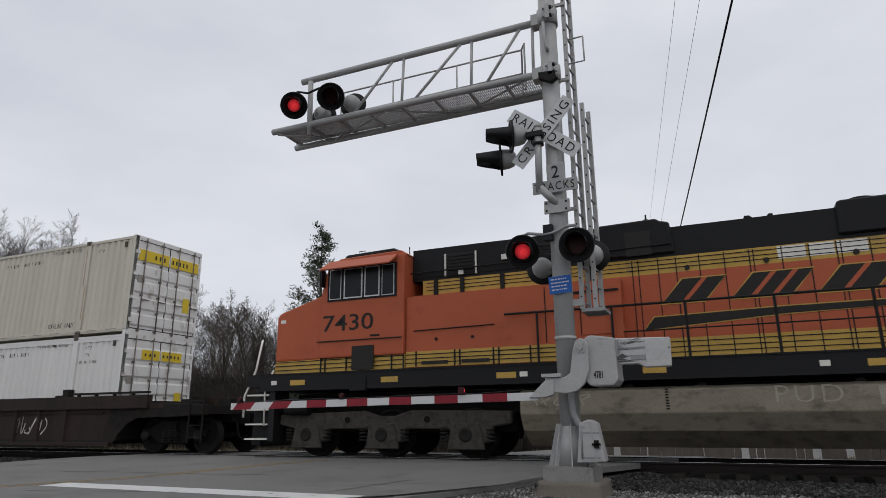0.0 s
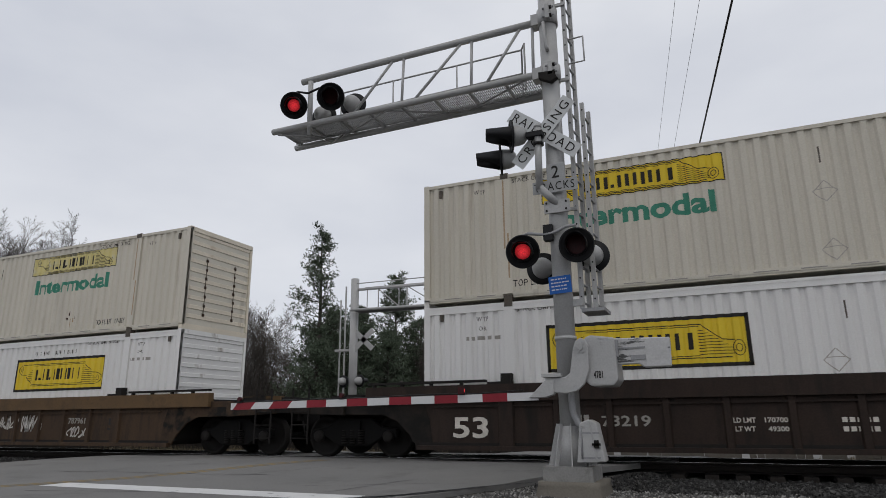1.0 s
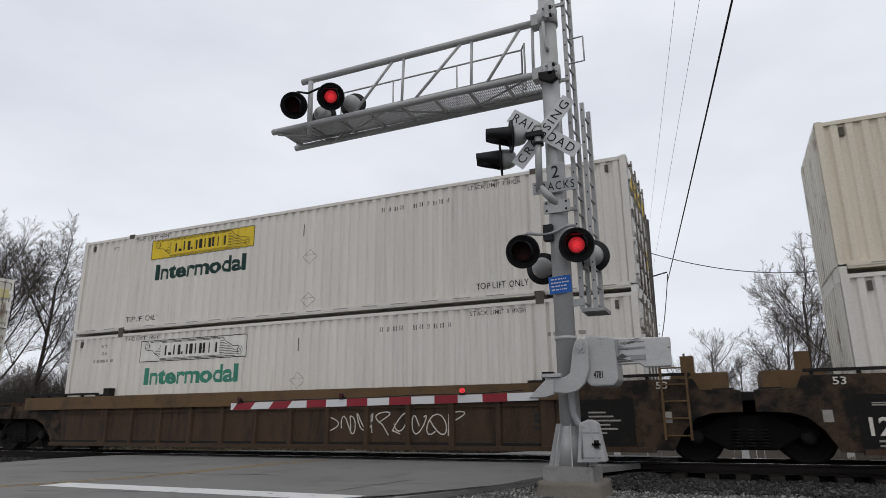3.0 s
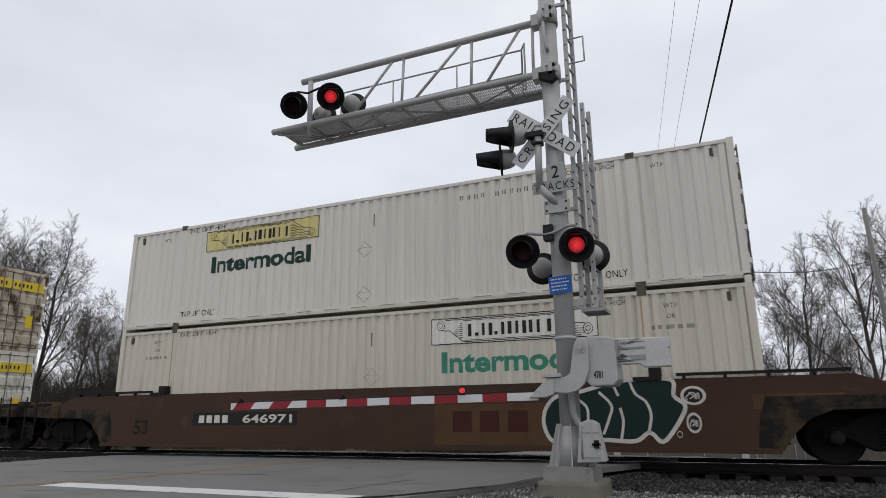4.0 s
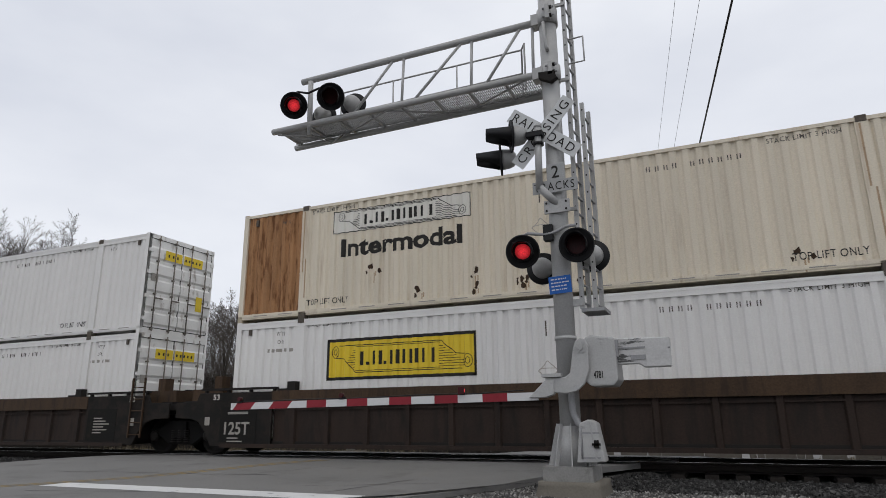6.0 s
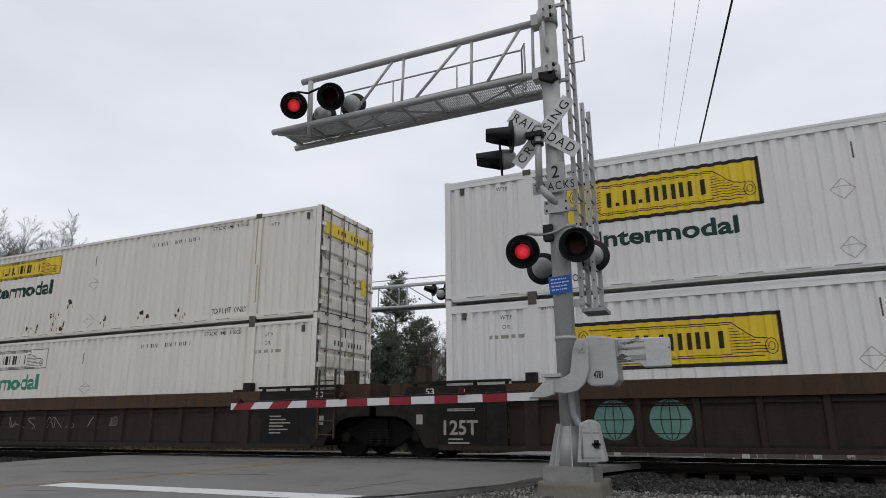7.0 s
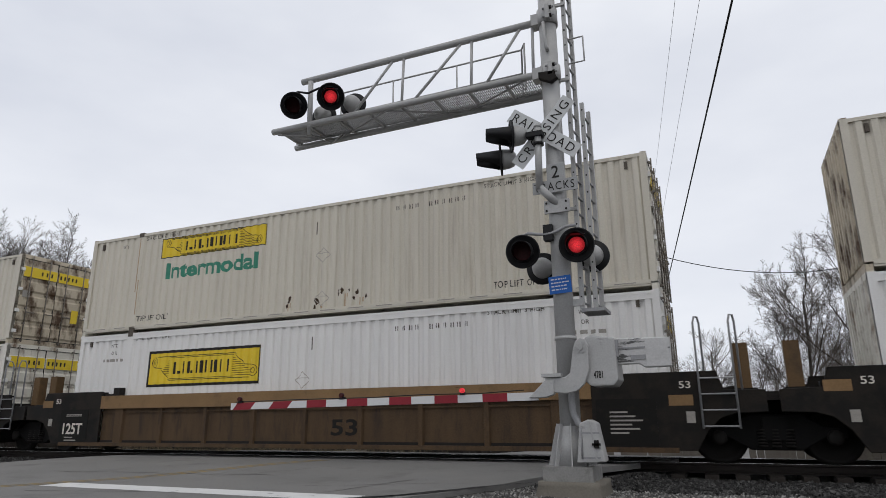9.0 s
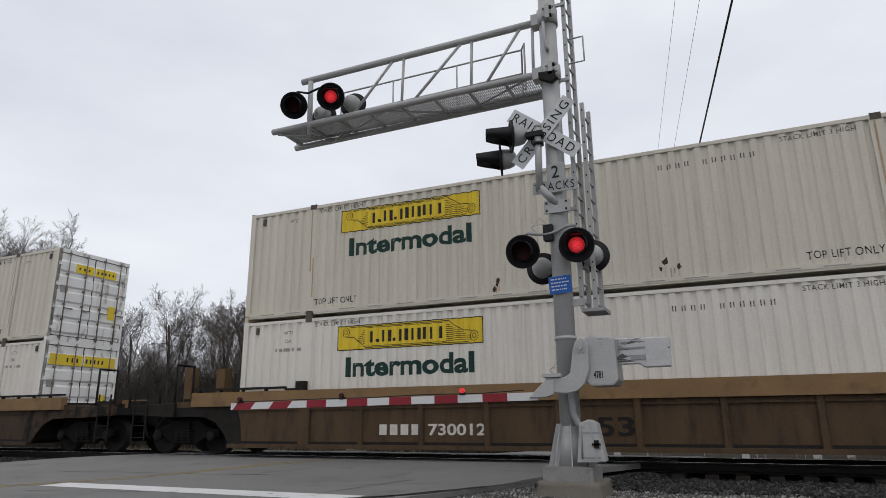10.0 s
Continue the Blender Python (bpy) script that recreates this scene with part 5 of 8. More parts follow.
    P("equipment_cabinet", soften(box(B(), 3.56, 8.3, 0.14, h0 + 0.01, 1.92, 3.5), 0.03), ORANGE, "orange cabinet beside the walkway")
    P("cabinet_band", box(B(), 3.56, 8.3, 0.128, 0.15, 1.93, 2.27), LOCO_YEL)
    for z in (2.01, 2.1, 2.19):
        P("pinstripe", box(B(), 3.56, 8.3, 0.118, 0.13, z, z + 0.018), LOCO_BLK)
    for x in (3.8, 4.72, 4.84, 5.6, 5.72, 6.4, 7.2, 7.9):
        P("band_post", box(B(), x, x + 0.03, 0.108, 0.13, 1.93, 2.27), LOCO_BLK, "thin dark upright on the band")
    for x in (3.95, 4.9):
        P("step_slot", box(B(), x, x + 0.62, 0.105, 0.13, 1.98, 2.05), INK, "dark step slot")
    P("cabinet_rail", tube(B(), (3.75, 0.11, 2.72), (5.65, 0.11, 2.75), 0.013, seg=6), LOCO_BLK)
    for x in (4.3, 5.15):
        P("cabinet_latch", lathe(B(), [(0.035, 0.0), (0.035, -0.03)], 10), LOCO_BLK, "", at=(x, 0.14, 2.52))
    P("cabinet_seam", box(B(), 6.75, 6.77, 0.128, 0.15, 2.3, 3.45), LOCO_BLK)
    P("hatch", soften(box(B(), 7.45, 8.1, 0.125, 0.15, 2.42, 3.2), 0.01), ORANGE, "flush cabinet door")
    P("hatch_rail", box(B(), 7.3, 8.25, 0.11, 0.14, 3.26, 3.3), LOCO_BLK)
    P("hatch_seam", box(B(), 7.47, 7.49, 0.118, 0.14, 2.42, 3.2), LOCO_BLK)
    P("radiator_housing", soften(prism(B(), [(7.88, 3.98), (7.9, 4.7), (9.05, 4.72), (9.12, 4.66), (9.3, 4.62), (9.36, 3.98)], "y", 0.42, W - 0.42), 0.03), LOCO_BLK, "black intake housing on the roof")
    P("rear_housing", soften(prism(B(), [(12.18, 4.0), (12.2, 4.6), (12.26, 4.64), (20.0, 4.68), (20.0, 4.0)], "y", 0.42, W - 0.42), 0.03), LOCO_BLK, "black stepped roof housing")
    P("intake_grille", box(B(), 8.42, 8.92, 0.40, 0.43, 3.98, 4.48), INK, "black air intake")
    P("roof_vent", soften(prism(B(), [(10.72, 4.5), (10.72, 4.6), (10.68, 4.66), (10.78, 4.66), (10.84, 4.6), (11.08, 4.6), (11.12, 4.65), (11.2, 4.65), (11.2, 4.5)], "y", 0.8, 1.4), 0.01), LOCO_BLK, "roof equipment")
    P("roof_fan", lathe(B(), [(0.22, 0.0), (0.22, 0.05), (0.18, 0.06)], 20), LOCO_BLK, "round roof fan", at=Matrix.Translation((12.65, 0.8, 4.66)) @ Matrix.Rotation(math.pi / 2, 4, "X"))
    for x0, x1 in ((4.42, 5.1), (6.2, 6.9)):
        g = P("grille", box(B(), x0, x1, h0 - 0.035, h0 - 0.015, 3.98, 4.5), INK, "dark louvred grille")
        for k in range(6):
            P("louvre", box(B(), x0 + 0.03, x1 - 0.03, h0 - 0.055, h0 - 0.03, 4.02 + 0.08 * k, 4.045 + 0.08 * k), LOCO_BLK, "", g)
        for x in (x0 - 0.05, x1 + 0.02):
            P("grille_edge", box(B(), x, x + 0.035, h0 - 0.05, h0, 3.98, 4.5), WHITE_DECAL, "white edge strip")
    seams = [8.5, 8.62, 9.0, 9.34, 9.77, 10.22, 10.66, 10.73, 11.21, 11.66, 12.1, 12.17, 12.62, 13.1, 13.55]
    for k, x in enumerate(seams + [14.0 + 0.47 * k for k in range(13)]):
        P("door_seam", box(B(), x, x + 0.02, h0 - 0.006, h0 + 0.01, 1.94, 3.9), LOCO_BLK, "dark door joint")
    for x in (9.55, 10.95, 12.4):
        P("door_latch", lathe(B(), [(0.05, 0.0), (0.05, -0.03)], 10), INK, "round door latch", at=(x, h0, 3.66))
    for z in (3.68, 3.76, 3.85, 2.02, 2.12, 2.22):
        P("pinstripe", box(B(), 8.3 if z < 3 else 3.9, 20.2, h0 - 0.008, h0 + 0.01, z, z + 0.016), LOCO_BLK)
    P("long_rail", tube(B(), (3.5, h0 - 0.1, 4.1), (9.3, h0 - 0.1, 4.16), 0.018, seg=6), LOCO_BLK)
    for x in (4.1, 4.75, 5.7, 6.7, 7.6):
        P("roof_bracket", box(B(), x, x + 0.09, h0 - 0.05, h0, 3.55, 3.94), LOCO_BLK, "black bracket over the band")
    P("lamp_glass", box(B(), 4.72, 4.84, h0 - 0.07, h0 - 0.05, 3.98, 4.08), WHITE_DECAL, "small pale walkway lamp")
    P("roof_number", box(B(), 5.75, 5.95, h0 - 0.07, h0 - 0.03, 4.22, 4.34), WHITE_DECAL, "small pale plate")
    # the company name as plain slanted shapes rimmed in tan, with the long stroke below
    def slabs(name, y, grow, mat, lab):
        bm = B()

        def slab(pts):
            cx, cz = sum(p[0] for p in pts) / len(pts), sum(p[1] for p in pts) / len(pts)
            out = []
            for x, z in pts:
                d = Vector((x - cx, z - cz))
                d = Vector((math.copysign(grow, d.x), math.copysign(grow, d.y)))
                out.append((x + d.x, y, z + d.y))
            bm.faces.new([bm.verts.new(p) for p in out])
        lo, hi = 2.98, 3.44
        for x, w, kind in ((9.02, 1.2, 0), (10.28, 1.42, 1), (11.72, 1.3, 0), (13.1, 1.3, 0)):
            slab([(x, lo), (x + w - 0.42, lo), (x + w, hi), (x + 0.42, hi)])
        slab([(8.65, 2.48), (11.1, 2.64), (15.6, 2.72), (15.6, 2.78), (11.1, 2.77), (8.86, 2.72)])
        bmesh.ops.recalc_face_normals(bm, faces=bm.faces[:])
        P(name, bm, mat, lab)
    slabs("mark_rim", h0 - 0.009, 0.022, LOCO_YEL, "tan rims of the company shapes")
    slabs("company_mark", h0 - 0.013, 0.0, INK, "black slanted company shapes")
    for x, w in ((9.02, 1.2), (10.28, 1.42), (11.72, 1.3), (13.1, 1.3)):
        for u in (0.36,) if w < 1.4 else (0.3, 0.66):
            bm = B()
            bm.faces.new([bm.verts.new((x + a, h0 - 0.016, z)) for a, z in ((u, 2.98), (u + 0.1, 2.98), (u + 0.52, 3.44), (u + 0.42, 3.44))])
            P("mark_slit", bm, ORANGE, "orange slanted slit in the black shape")
    # handrails
    bm = B()
    for x in [6.6, 8.1] + [9.46 + 1.5 * k for k in range(8)]:
        tube(bm, (x, 0.05, 1.9), (x, 0.05, 2.93), 0.027, seg=6)
    tube(bm, (5.9, 0.05, 2.93), (20.3, 0.05, 2.93), 0.024, seg=6)
    tube(bm, (8.3, 0.05, 2.42), (20.3, 0.05, 2.42), 0.014, seg=6)
    P("handrail", bm, LOCO_BLK, "black walkway handrail")
    bm = path(B(), [(-0.85, 0.1, 0.9), (-0.85, 0.1, 1.4), (-0.55, 0.1, 2.0), (-0.4, 0.1, 2.75)], 0.025, 6)
    path(bm, [(-0.2, 0.08, 0.7), (-0.22, 0.08, 1.5), (0.0, 0.08, 2.0)], 0.022, 6)
    P("front_handrail", bm, WHITE_DECAL, "white front handrail")
    st = P("steps", soften(box(B(), -0.78, -0.04, 0.06, 0.5, 1.62, 1.9), 0.01), LOCO_BLK, "black front steps")
    for z in (0.38, 0.72, 1.06, 1.4):
        P("tread", box(B(), -0.76, -0.1, 0.08, 0.45, z, z + 0.035), WHITE_DECAL, "pale step edge", st)
    P("step_side", box(B(), -0.06, 0.1, 0.06, 0.6, 0.35, 1.62), LOCO_BLK, "", st)
    P("step_back", box(B(), -0.76, -0.08, 0.46, 0.5, 0.35, 1.62), LOCO_BLK, "", st)
    P("pilot", soften(prism(B(), [(-0.85, 1.4), (-0.9, 0.25), (-0.6, 0.2), (-0.55, 1.4)], "y", 0.5, W - 0.15), 0.02), LOCO_BLK, "black pilot plate")
    P("coupler", soften(box(B(), -1.25, -0.85, yc - 0.16, yc + 0.16, 0.72, 1.02), 0.04), SHADED_GEAR, "black coupler")
    P("hose", path(B(), [(-0.9, yc - 0.5, 0.9), (-1.05, yc - 0.5, 0.5), (-1.2, yc - 0.5, 0.4), (-1.35, yc - 0.45, 0.55)], 0.03, 6), SHADED_GEAR, "black brake hose")
    # plain box added so the gap between frame and trucks reads dark
    P("underframe_gear", soften(box(B(), 0.2, 20.5, 0.85, W - 0.85, 0.7, 1.44), 0.03), SHADED_GEAR, "black box added to darken the gap under the frame")
    # fuel tank
    P("fuel_tank", soften(prism(B(), [(0.1, 1.32), (0.1, 0.9), (0.3, 0.58), (0.85, 0.26), (W - 0.85, 0.26), (W - 0.3, 0.58), (W - 0.1, 0.9), (W - 0.1, 1.32), (W - 0.25, 1.38), (0.25, 1.38)], "x", 6.15, 13.6), 0.025, 2), TANK, "dusty grey-brown fuel tank")
    P("tank_word", letters("PUD", 1.02, 0.29, DUST_W, -0.012, spread=1.15), DUST_W, "pale letters PUD rubbed in the dust", at=(10.77, 0.098, 1.05))
    for k in range(5):
        P("tank_scrawl", graffiti(B(), 6.3 + 0.26 * k, 6.52 + 0.26 * k, 1.06, 1.26, 0.03, 8 + k, 1), DUST_W, "pale scrawl in the dust", at=(0, 0.096, 0))
    P("tank_wash", box(B(), 12.3, 12.75, 0.094, 0.1, 1.0, 1.31), DUST_W, "pale wiped patch")
    for k in range(8):
        P("sight_hole", box(B(), 8.95, 9.01, 0.092, 0.1, 0.96 + 0.05 * k, 0.985 + 0.05 * k), LOCO_BLK)
    for x in (7.2, 8.3, 9.6, 12.1):
        P("filler", lathe(B(), [(0.09, -0.05), (0.09, 0.05), (0.05, 0.07)], 12), DARK_STEEL, "pipe fitting over the tank", at=(x, 0.3, 1.36))
    # trucks
    for x0, flip in ((0.0, 1), (14.2, 1)):
        t = P("truck", soften(box(B(), x0 + 0.2, x0 + 5.9, 0.62, W - 0.62, 0.55, 0.95), 0.03), SHADED_GEAR, "black three-axle truck")
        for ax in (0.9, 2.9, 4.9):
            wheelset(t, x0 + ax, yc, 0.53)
        for side in (0.38, W - 0.38):
            pts = [(0.1, 0.95), (0.1, 0.72), (0.55, 0.62), (0.62, 0.34), (1.4, 0.34), (1.5, 0.62), (2.5, 0.62), (2.62, 0.34), (3.4, 0.34), (3.5, 0.62), (4.5, 0.62), (4.62, 0.34), (5.4, 0.34), (5.5, 0.66), (5.9, 0.72), (5.9, 0.98), (3.6, 1.02), (3.2, 0.9), (2.8, 0.9), (2.4, 1.02)]
            part("truck_frame", soften(prism(B(), [(x0 + a, b) for a, b in pts], "y", side - 0.09, side + 0.09), 0.03), CAST_DUSTY, t, "dusty cast truck frame")
        for ax in (0.9, 2.9, 4.9):
            part("journal_box", lathe(B(), [(0.15, 0.1), (0.15, -0.02), (0.12, -0.035), (0.085, -0.035), (0.07, -0.02), (0.03, -0.025)], 18), DARK_STEEL, t, "round bearing cap", at=(x0 + ax, 0.25, 0.5))
            part("pedestal", soften(prism(B(), [(x0 + ax - 0.3, 0.75), (x0 + ax - 0.42, 0.2), (x0 + ax + 0.42, 0.2), (x0 + ax + 0.3, 0.75)], "y", 0.24, 0.34), 0.02), CAST_DUSTY, t, "dusty cast pedestal")
            for d in (-0.52, 0.52):
                bm = B()
                for j in range(4):
                    tube(bm, (x0 + ax + d, 0.36, 0.36 + j * 0.075), (x0 + ax + d, 0.36, 0.4 + j * 0.075), 0.1, seg=12)
                part("coil_spring", bm, DARK_STEEL, t, "coil spring")
        part("brake_cylinder", tube(B(), (x0 + 0.35, 0.2, 1.05), (x0 + 1.0, 0.2, 1.05), 0.11, seg=14), SHADED_GEAR, t, "brake cylinder")
        part("frame_bolt", lathe(B(), [(0.07, 0.02), (0.07, -0.02)], 12), SHADED_GEAR, t, at=(x0 + 2.0, 0.29, 0.82))
        part("frame_bolt", lathe(B(), [(0.07, 0.02), (0.07, -0.02)], 12), SHADED_GEAR, t, at=(x0 + 4.0, 0.29, 0.82))
    for x, z in ((8.72, 4.72), (3.2, 4.8)):
        P("antenna", tube(B(), (x, 1.0, z - 0.05), (x, 1.0, z + 0.14), 0.014, seg=5), LOCO_BLK)
    P("mirror", soften(box(B(), 1.36, 1.42, -0.12, 0.06, 3.9, 4.3), 0.01), LOCO_BLK, "cab mirror")
    return lo


# ---- crossing signals ----
SHUTTERS = []


def lamp(parent, at, shutter=None, size=0.255):
    """A flasher that looks towards its -y: black backing disc, hood, red lens; a flashing one has an added dark vane
    that swings to blank its steady glow.
    """
    l = part("flasher", once(("disc", size), lambda: mesh_of("disc", lathe(B(), [(0.02, 0.012), (size, 0.012), (size + 0.006, 0.0), (size, -0.02), (size - 0.02, -0.02), (size - 0.03, -0.004), (0.02, -0.004)], 40), BLACK)), BLACK, parent, "black round flasher backing", at=at)
    part("housing", once(("housing",), lambda: mesh_of("housing", lathe(B(), [(0.165, 0.013), (0.165, 0.05), (0.155, 0.13), (0.13, 0.20), (0.08, 0.24), (0.02, 0.25)], 28), GALV)), GALV, l, "grey rounded lamp housing")

    def hood():
        bm = B()
        rows = []
        for k in range(25):
            ang = math.pi / 2 + (k / 24 - 0.5) * radians(300)
            h = math.sin(ang)
            depth = 0.4 if h > 0.0 else 0.4 - 0.33 * min(1.0, -h / 0.7)
            c, s = math.cos(ang), math.sin(ang)
            rows.append([bm.verts.new((r * c, y, r * s - d)) for r, y, d in ((0.162, -0.005, 0), (0.150, -depth, 0.01), (0.143, -depth, 0.01), (0.154, -0.005, 0))])
        for p, q in zip(rows, rows[1:]):
            for i in range(3):
                f = bm.faces.new((p[i], p[i + 1], q[i + 1], q[i]))
                f.smooth = True
        bmesh.ops.recalc_face_normals(bm, faces=bm.faces[:])
        return mesh_of("hood", bm, BLACK)
    part("hood", once(("hood",), hood), BLACK, l, "black visor hood")
    part("rim", once(("rim",), lambda: mesh_of("rim", lathe(B(), [(0.14, -0.0), (0.16, -0.005), (0.16, -0.03), (0.148, -0.03), (0.142, -0.0)], 32), BLACK)), BLACK, l)
    part("lens", once(("lens", shutter is None), lambda: mesh_of("lens", lathe(B(), [(0.12, 0.0), (0.115, -0.012), (0.08, -0.022), (0.02, -0.026)], 32), LENS_OFF if shutter is None else LENS_ON)), LENS_ON, l, "red lens")
    if shutter is not None:
        # vane added in the unlit lens colour, stands in for switching the lamp off
        def flap():
            bm = lathe(B(), [(0.134, 0.003), (0.136, 0.0), (0.134, -0.003)], 28)
            bmesh.ops.translate(bm, verts=bm.verts[:], vec=(0, 0, -0.136))
            return mesh_of("shutter", bm, LENS_OFF)
        v = part("shutter", once(("flap",), flap), LENS_OFF, l, "added dark vane that blanks the glowing lens", at=(0, -0.034, 0.136))
        SHUTTERS.append((v, 0, shutter))
    return l


def crossing_signal():
    """The mast with its cantilever, lamps, signs and gate, at its own base: +x along the track, -y towards the road user."""
    s = thing("crossing_signal", "silver cantilever crossing signal with red flashers, signs and lowered gate", "crossing signal", at=pose(-2.12, 9.3, 0))

    def P(name, bm, mat, label="", parent=s, at=None):
        return part(name, bm, mat, parent, label, at)
    mast = P("mast", tube(B(), (0, 0, 0.2), (0, 0, 8.4), 0.148, 0.14, seg=32), GALV, "silver painted steel mast")
    P("base_plate", soften(box(B(), -0.34, 0.34, -0.34, 0.34, 0.0, 0.19), 0.014), PALE_CONC, "square cement-coated base")
    bm = box(B(), -0.4, 0.44, -0.43, 0.43, -0.5, 0.0)
    bmesh.ops.subdivide_edges(bm, edges=bm.edges[:], cuts=7, use_grid_fill=True)
    for v in bm.verts:
        grow = 1 + 0.35 * max(0.0, -0.06 - v.co.z)
        v.co.x, v.co.y = v.co.x * grow, v.co.y * grow
        v.co += Vector((noise.noise(v.co * 5), noise.noise(v.co * 5 + Vector((9, 0, 0))), 0.6 * noise.noise(v.co * 4 + Vector((0, 7, 0))) if v.co.z < -0.01 else 0)) * 0.035
    for fc in bm.faces:
        fc.smooth = True
    P("foundation", bm, CONCRETE, "rough crumbling concrete footing")
    for k in range(8):
        a = k * math.pi / 4 + 0.2
        bm = prism(B(), [(0.14, 0.19), (0.33, 0.19), (0.2, 0.75), (0.14, 0.75)], "y", -0.008, 0.008)
        P("gusset", bm, GALV, "", at=Matrix.Rotation(a, 4, "Z"))
    P("base_cone", tube(B(), (0, 0, 0.19), (0, 0, 0.72), 0.27, 0.16, seg=16), GALV)
    jb = P("junction_box", soften(prism(B(), [(0.14, 0.24), (0.52, 0.26), (0.43, 0.76), (0.33, 0.81), (0.2, 0.76)], "y", -0.36, -0.1), 0.015), WORN, "tilted cable box with a padlock")
    P("lid_edge", prism(B(), [(0.40, 0.26), (0.425, 0.26), (0.35, 0.78), (0.33, 0.78)], "y", -0.375, -0.36), GALV, "", jb)
    P("padlock", soften(box(B(), 0.39, 0.45, -0.4, -0.36, 0.44, 0.54), 0.01), DARK_STEEL, "dark padlock", jb)
    P("conduit", path(B(), [(0.1, -0.17, 1.32), (0.08, -0.19, 1.1), (0.09, -0.2, 0.9), (0.16, -0.22, 0.75), (0.26, -0.25, 0.66)], 0.045, 12), GRATE, "grey flexible conduit")
    P("box_hasp", soften(box(B(), 0.36, 0.47, -0.4, -0.355, 0.47, 0.5), 0.006), DARK_STEEL, "dark hasp", jb)
    P("box_hinge", tube(B(), (0.22, -0.365, 0.3), (0.22, -0.365, 0.7), 0.014, seg=8), GRATE, "", jb)
    for z in (0.3, 0.62):
        P("box_strap", box(B(), 0.2, 0.46, -0.368, -0.36, z, z + 0.025), GRATE, "", jb)
    P("conduit_end", tube(B(), (0.2, -0.24, 0.7), (0.32, -0.28, 0.62), 0.06, seg=14), ALU)
    P("band", tube(B(), (0, 0, 1.93), (0, 0, 1.98), 0.16, seg=28), WORN)
    # gate mechanism
    g = P("gate_mechanism", soften(prism(B(), [(0.34, 1.30), (0.42, 1.24), (0.72, 1.24), (0.78, 1.32), (0.76, 1.88), (0.44, 1.93), (0.36, 1.90)], "y", -0.45, 0.05), 0.025, 2), WORN, "grey gate machine cabinet")
    P("machine_number", letters("4781", 0.12, 0.1, INK, 0.015), INK, "black number 4781", g, at=(0.46, -0.453, 1.34))
    P("hinge", box(B(), 0.76, 0.80, -0.42, -0.36, 1.62, 1.85), GRATE, "", g)
    arm_pts = [(-0.2, 1.17), (-0.2, 1.37), (0.08, 1.37), (0.15, 1.42), (0.21, 1.75), (0.25, 1.85), (0.31, 1.89), (0.38, 1.87), (0.42, 1.78), (0.41, 1.45), (0.34, 1.27), (0.24, 1.18), (0.1, 1.15)]
    br = P("arm_bracket", soften(prism(B(), arm_pts, "y", -0.52, -0.47), 0.01), WORN, "curved steel arm bracket")
    for k in range(6):
        a = k * math.pi / 3
        P("bolt", lathe(B(), [(0.016, 0.0), (0.016, -0.02)], 8), GALV, "", br, at=(0.315 + 0.065 * math.cos(a), -0.52, 1.76 + 0.065 * math.sin(a)))
    P("bolt", lathe(B(), [(0.035, 0.0), (0.035, -0.025)], 12), GALV, "", br, at=(0.315, -0.52, 1.76))
    P("bracket_plate", soften(box(B(), -0.24, 0.03, -0.56, -0.42, 1.375, 1.42), 0.01), WORN, "", br)
    P("arm_socket", soften(prism(B(), [(-0.44, 1.10), (-0.2, 1.33), (-0.08, 1.33), (-0.08, 1.14), (-0.2, 1.10)], "y", -0.55, -0.44), 0.01), WORN, "steel gate arm socket", br)
    cw = P("counterweight", soften(prism(B(), [(0.74, 1.52), (0.74, 1.88), (1.47, 1.86), (1.46, 1.47), (1.12, 1.47), (1.05, 1.52)], "y", -0.34, -0.26), 0.015), SCUFFED, "scuffed steel counterweight arm")
    P("weight_bar", box(B(), 0.76, 1.15, -0.352, -0.34, 1.73, 1.75), GRATE, "", cw)
    P("weight_slot", box(B(), 0.95, 1.2, -0.35, -0.338, 1.58, 1.64), GRATE, "dark slot", cw)
    P("weight_plate", soften(box(B(), 1.15, 1.46, -0.36, -0.338, 1.485, 1.85), 0.01), SCUFFED, "", cw)
    # gate arm
    arm = P("gate_arm", soften(box(B(), -5.69, -0.3, -0.515, -0.485, 1.075, 1.185), 0.006), ARM_W, "white gate arm with red stripes", at=pose(0, 0, -0.004, 0, -0.62, 0))
    x = -0.745
    while x - 0.37 > -5.8:
        lean = 0.10 if x < -4.4 else 0.0
        P("stripe", prism(B(), [(x, 1.073), (max(x - 0.37, -5.68), 1.073), (max(x - 0.37, -5.68) + lean, 1.187), (x + lean, 1.187)], "y", -0.519, -0.481), ARM_R, "red stripe", arm)
        x -= 0.755
    P("cable", path(B(), [(-0.5, -0.5, 1.22), (-1.2, -0.5, 1.195), (-2.0, -0.5, 1.21), (-3.0, -0.5, 1.195), (-4.2, -0.5, 1.205), (-5.6, -0.5, 1.2)], 0.008, 5), BLACK, "thin black cable", arm)
    for x, ph in ((-1.42, 1), (-3.47, 0), (-5.49, 0)):
        P("lamp_base", soften(box(B(), x - 0.04, x + 0.04, -0.53, -0.47, 1.18, 1.22), 0.01), BLACK, "", arm)
        P("gate_lamp", lathe(B(), [(0.034, -0.03), (0.038, 0.0), (0.034, 0.03)], 18), LENS_OFF if ph == 0 else LENS_ON, "small red gate lamp", arm, at=(x, -0.53, 1.245))
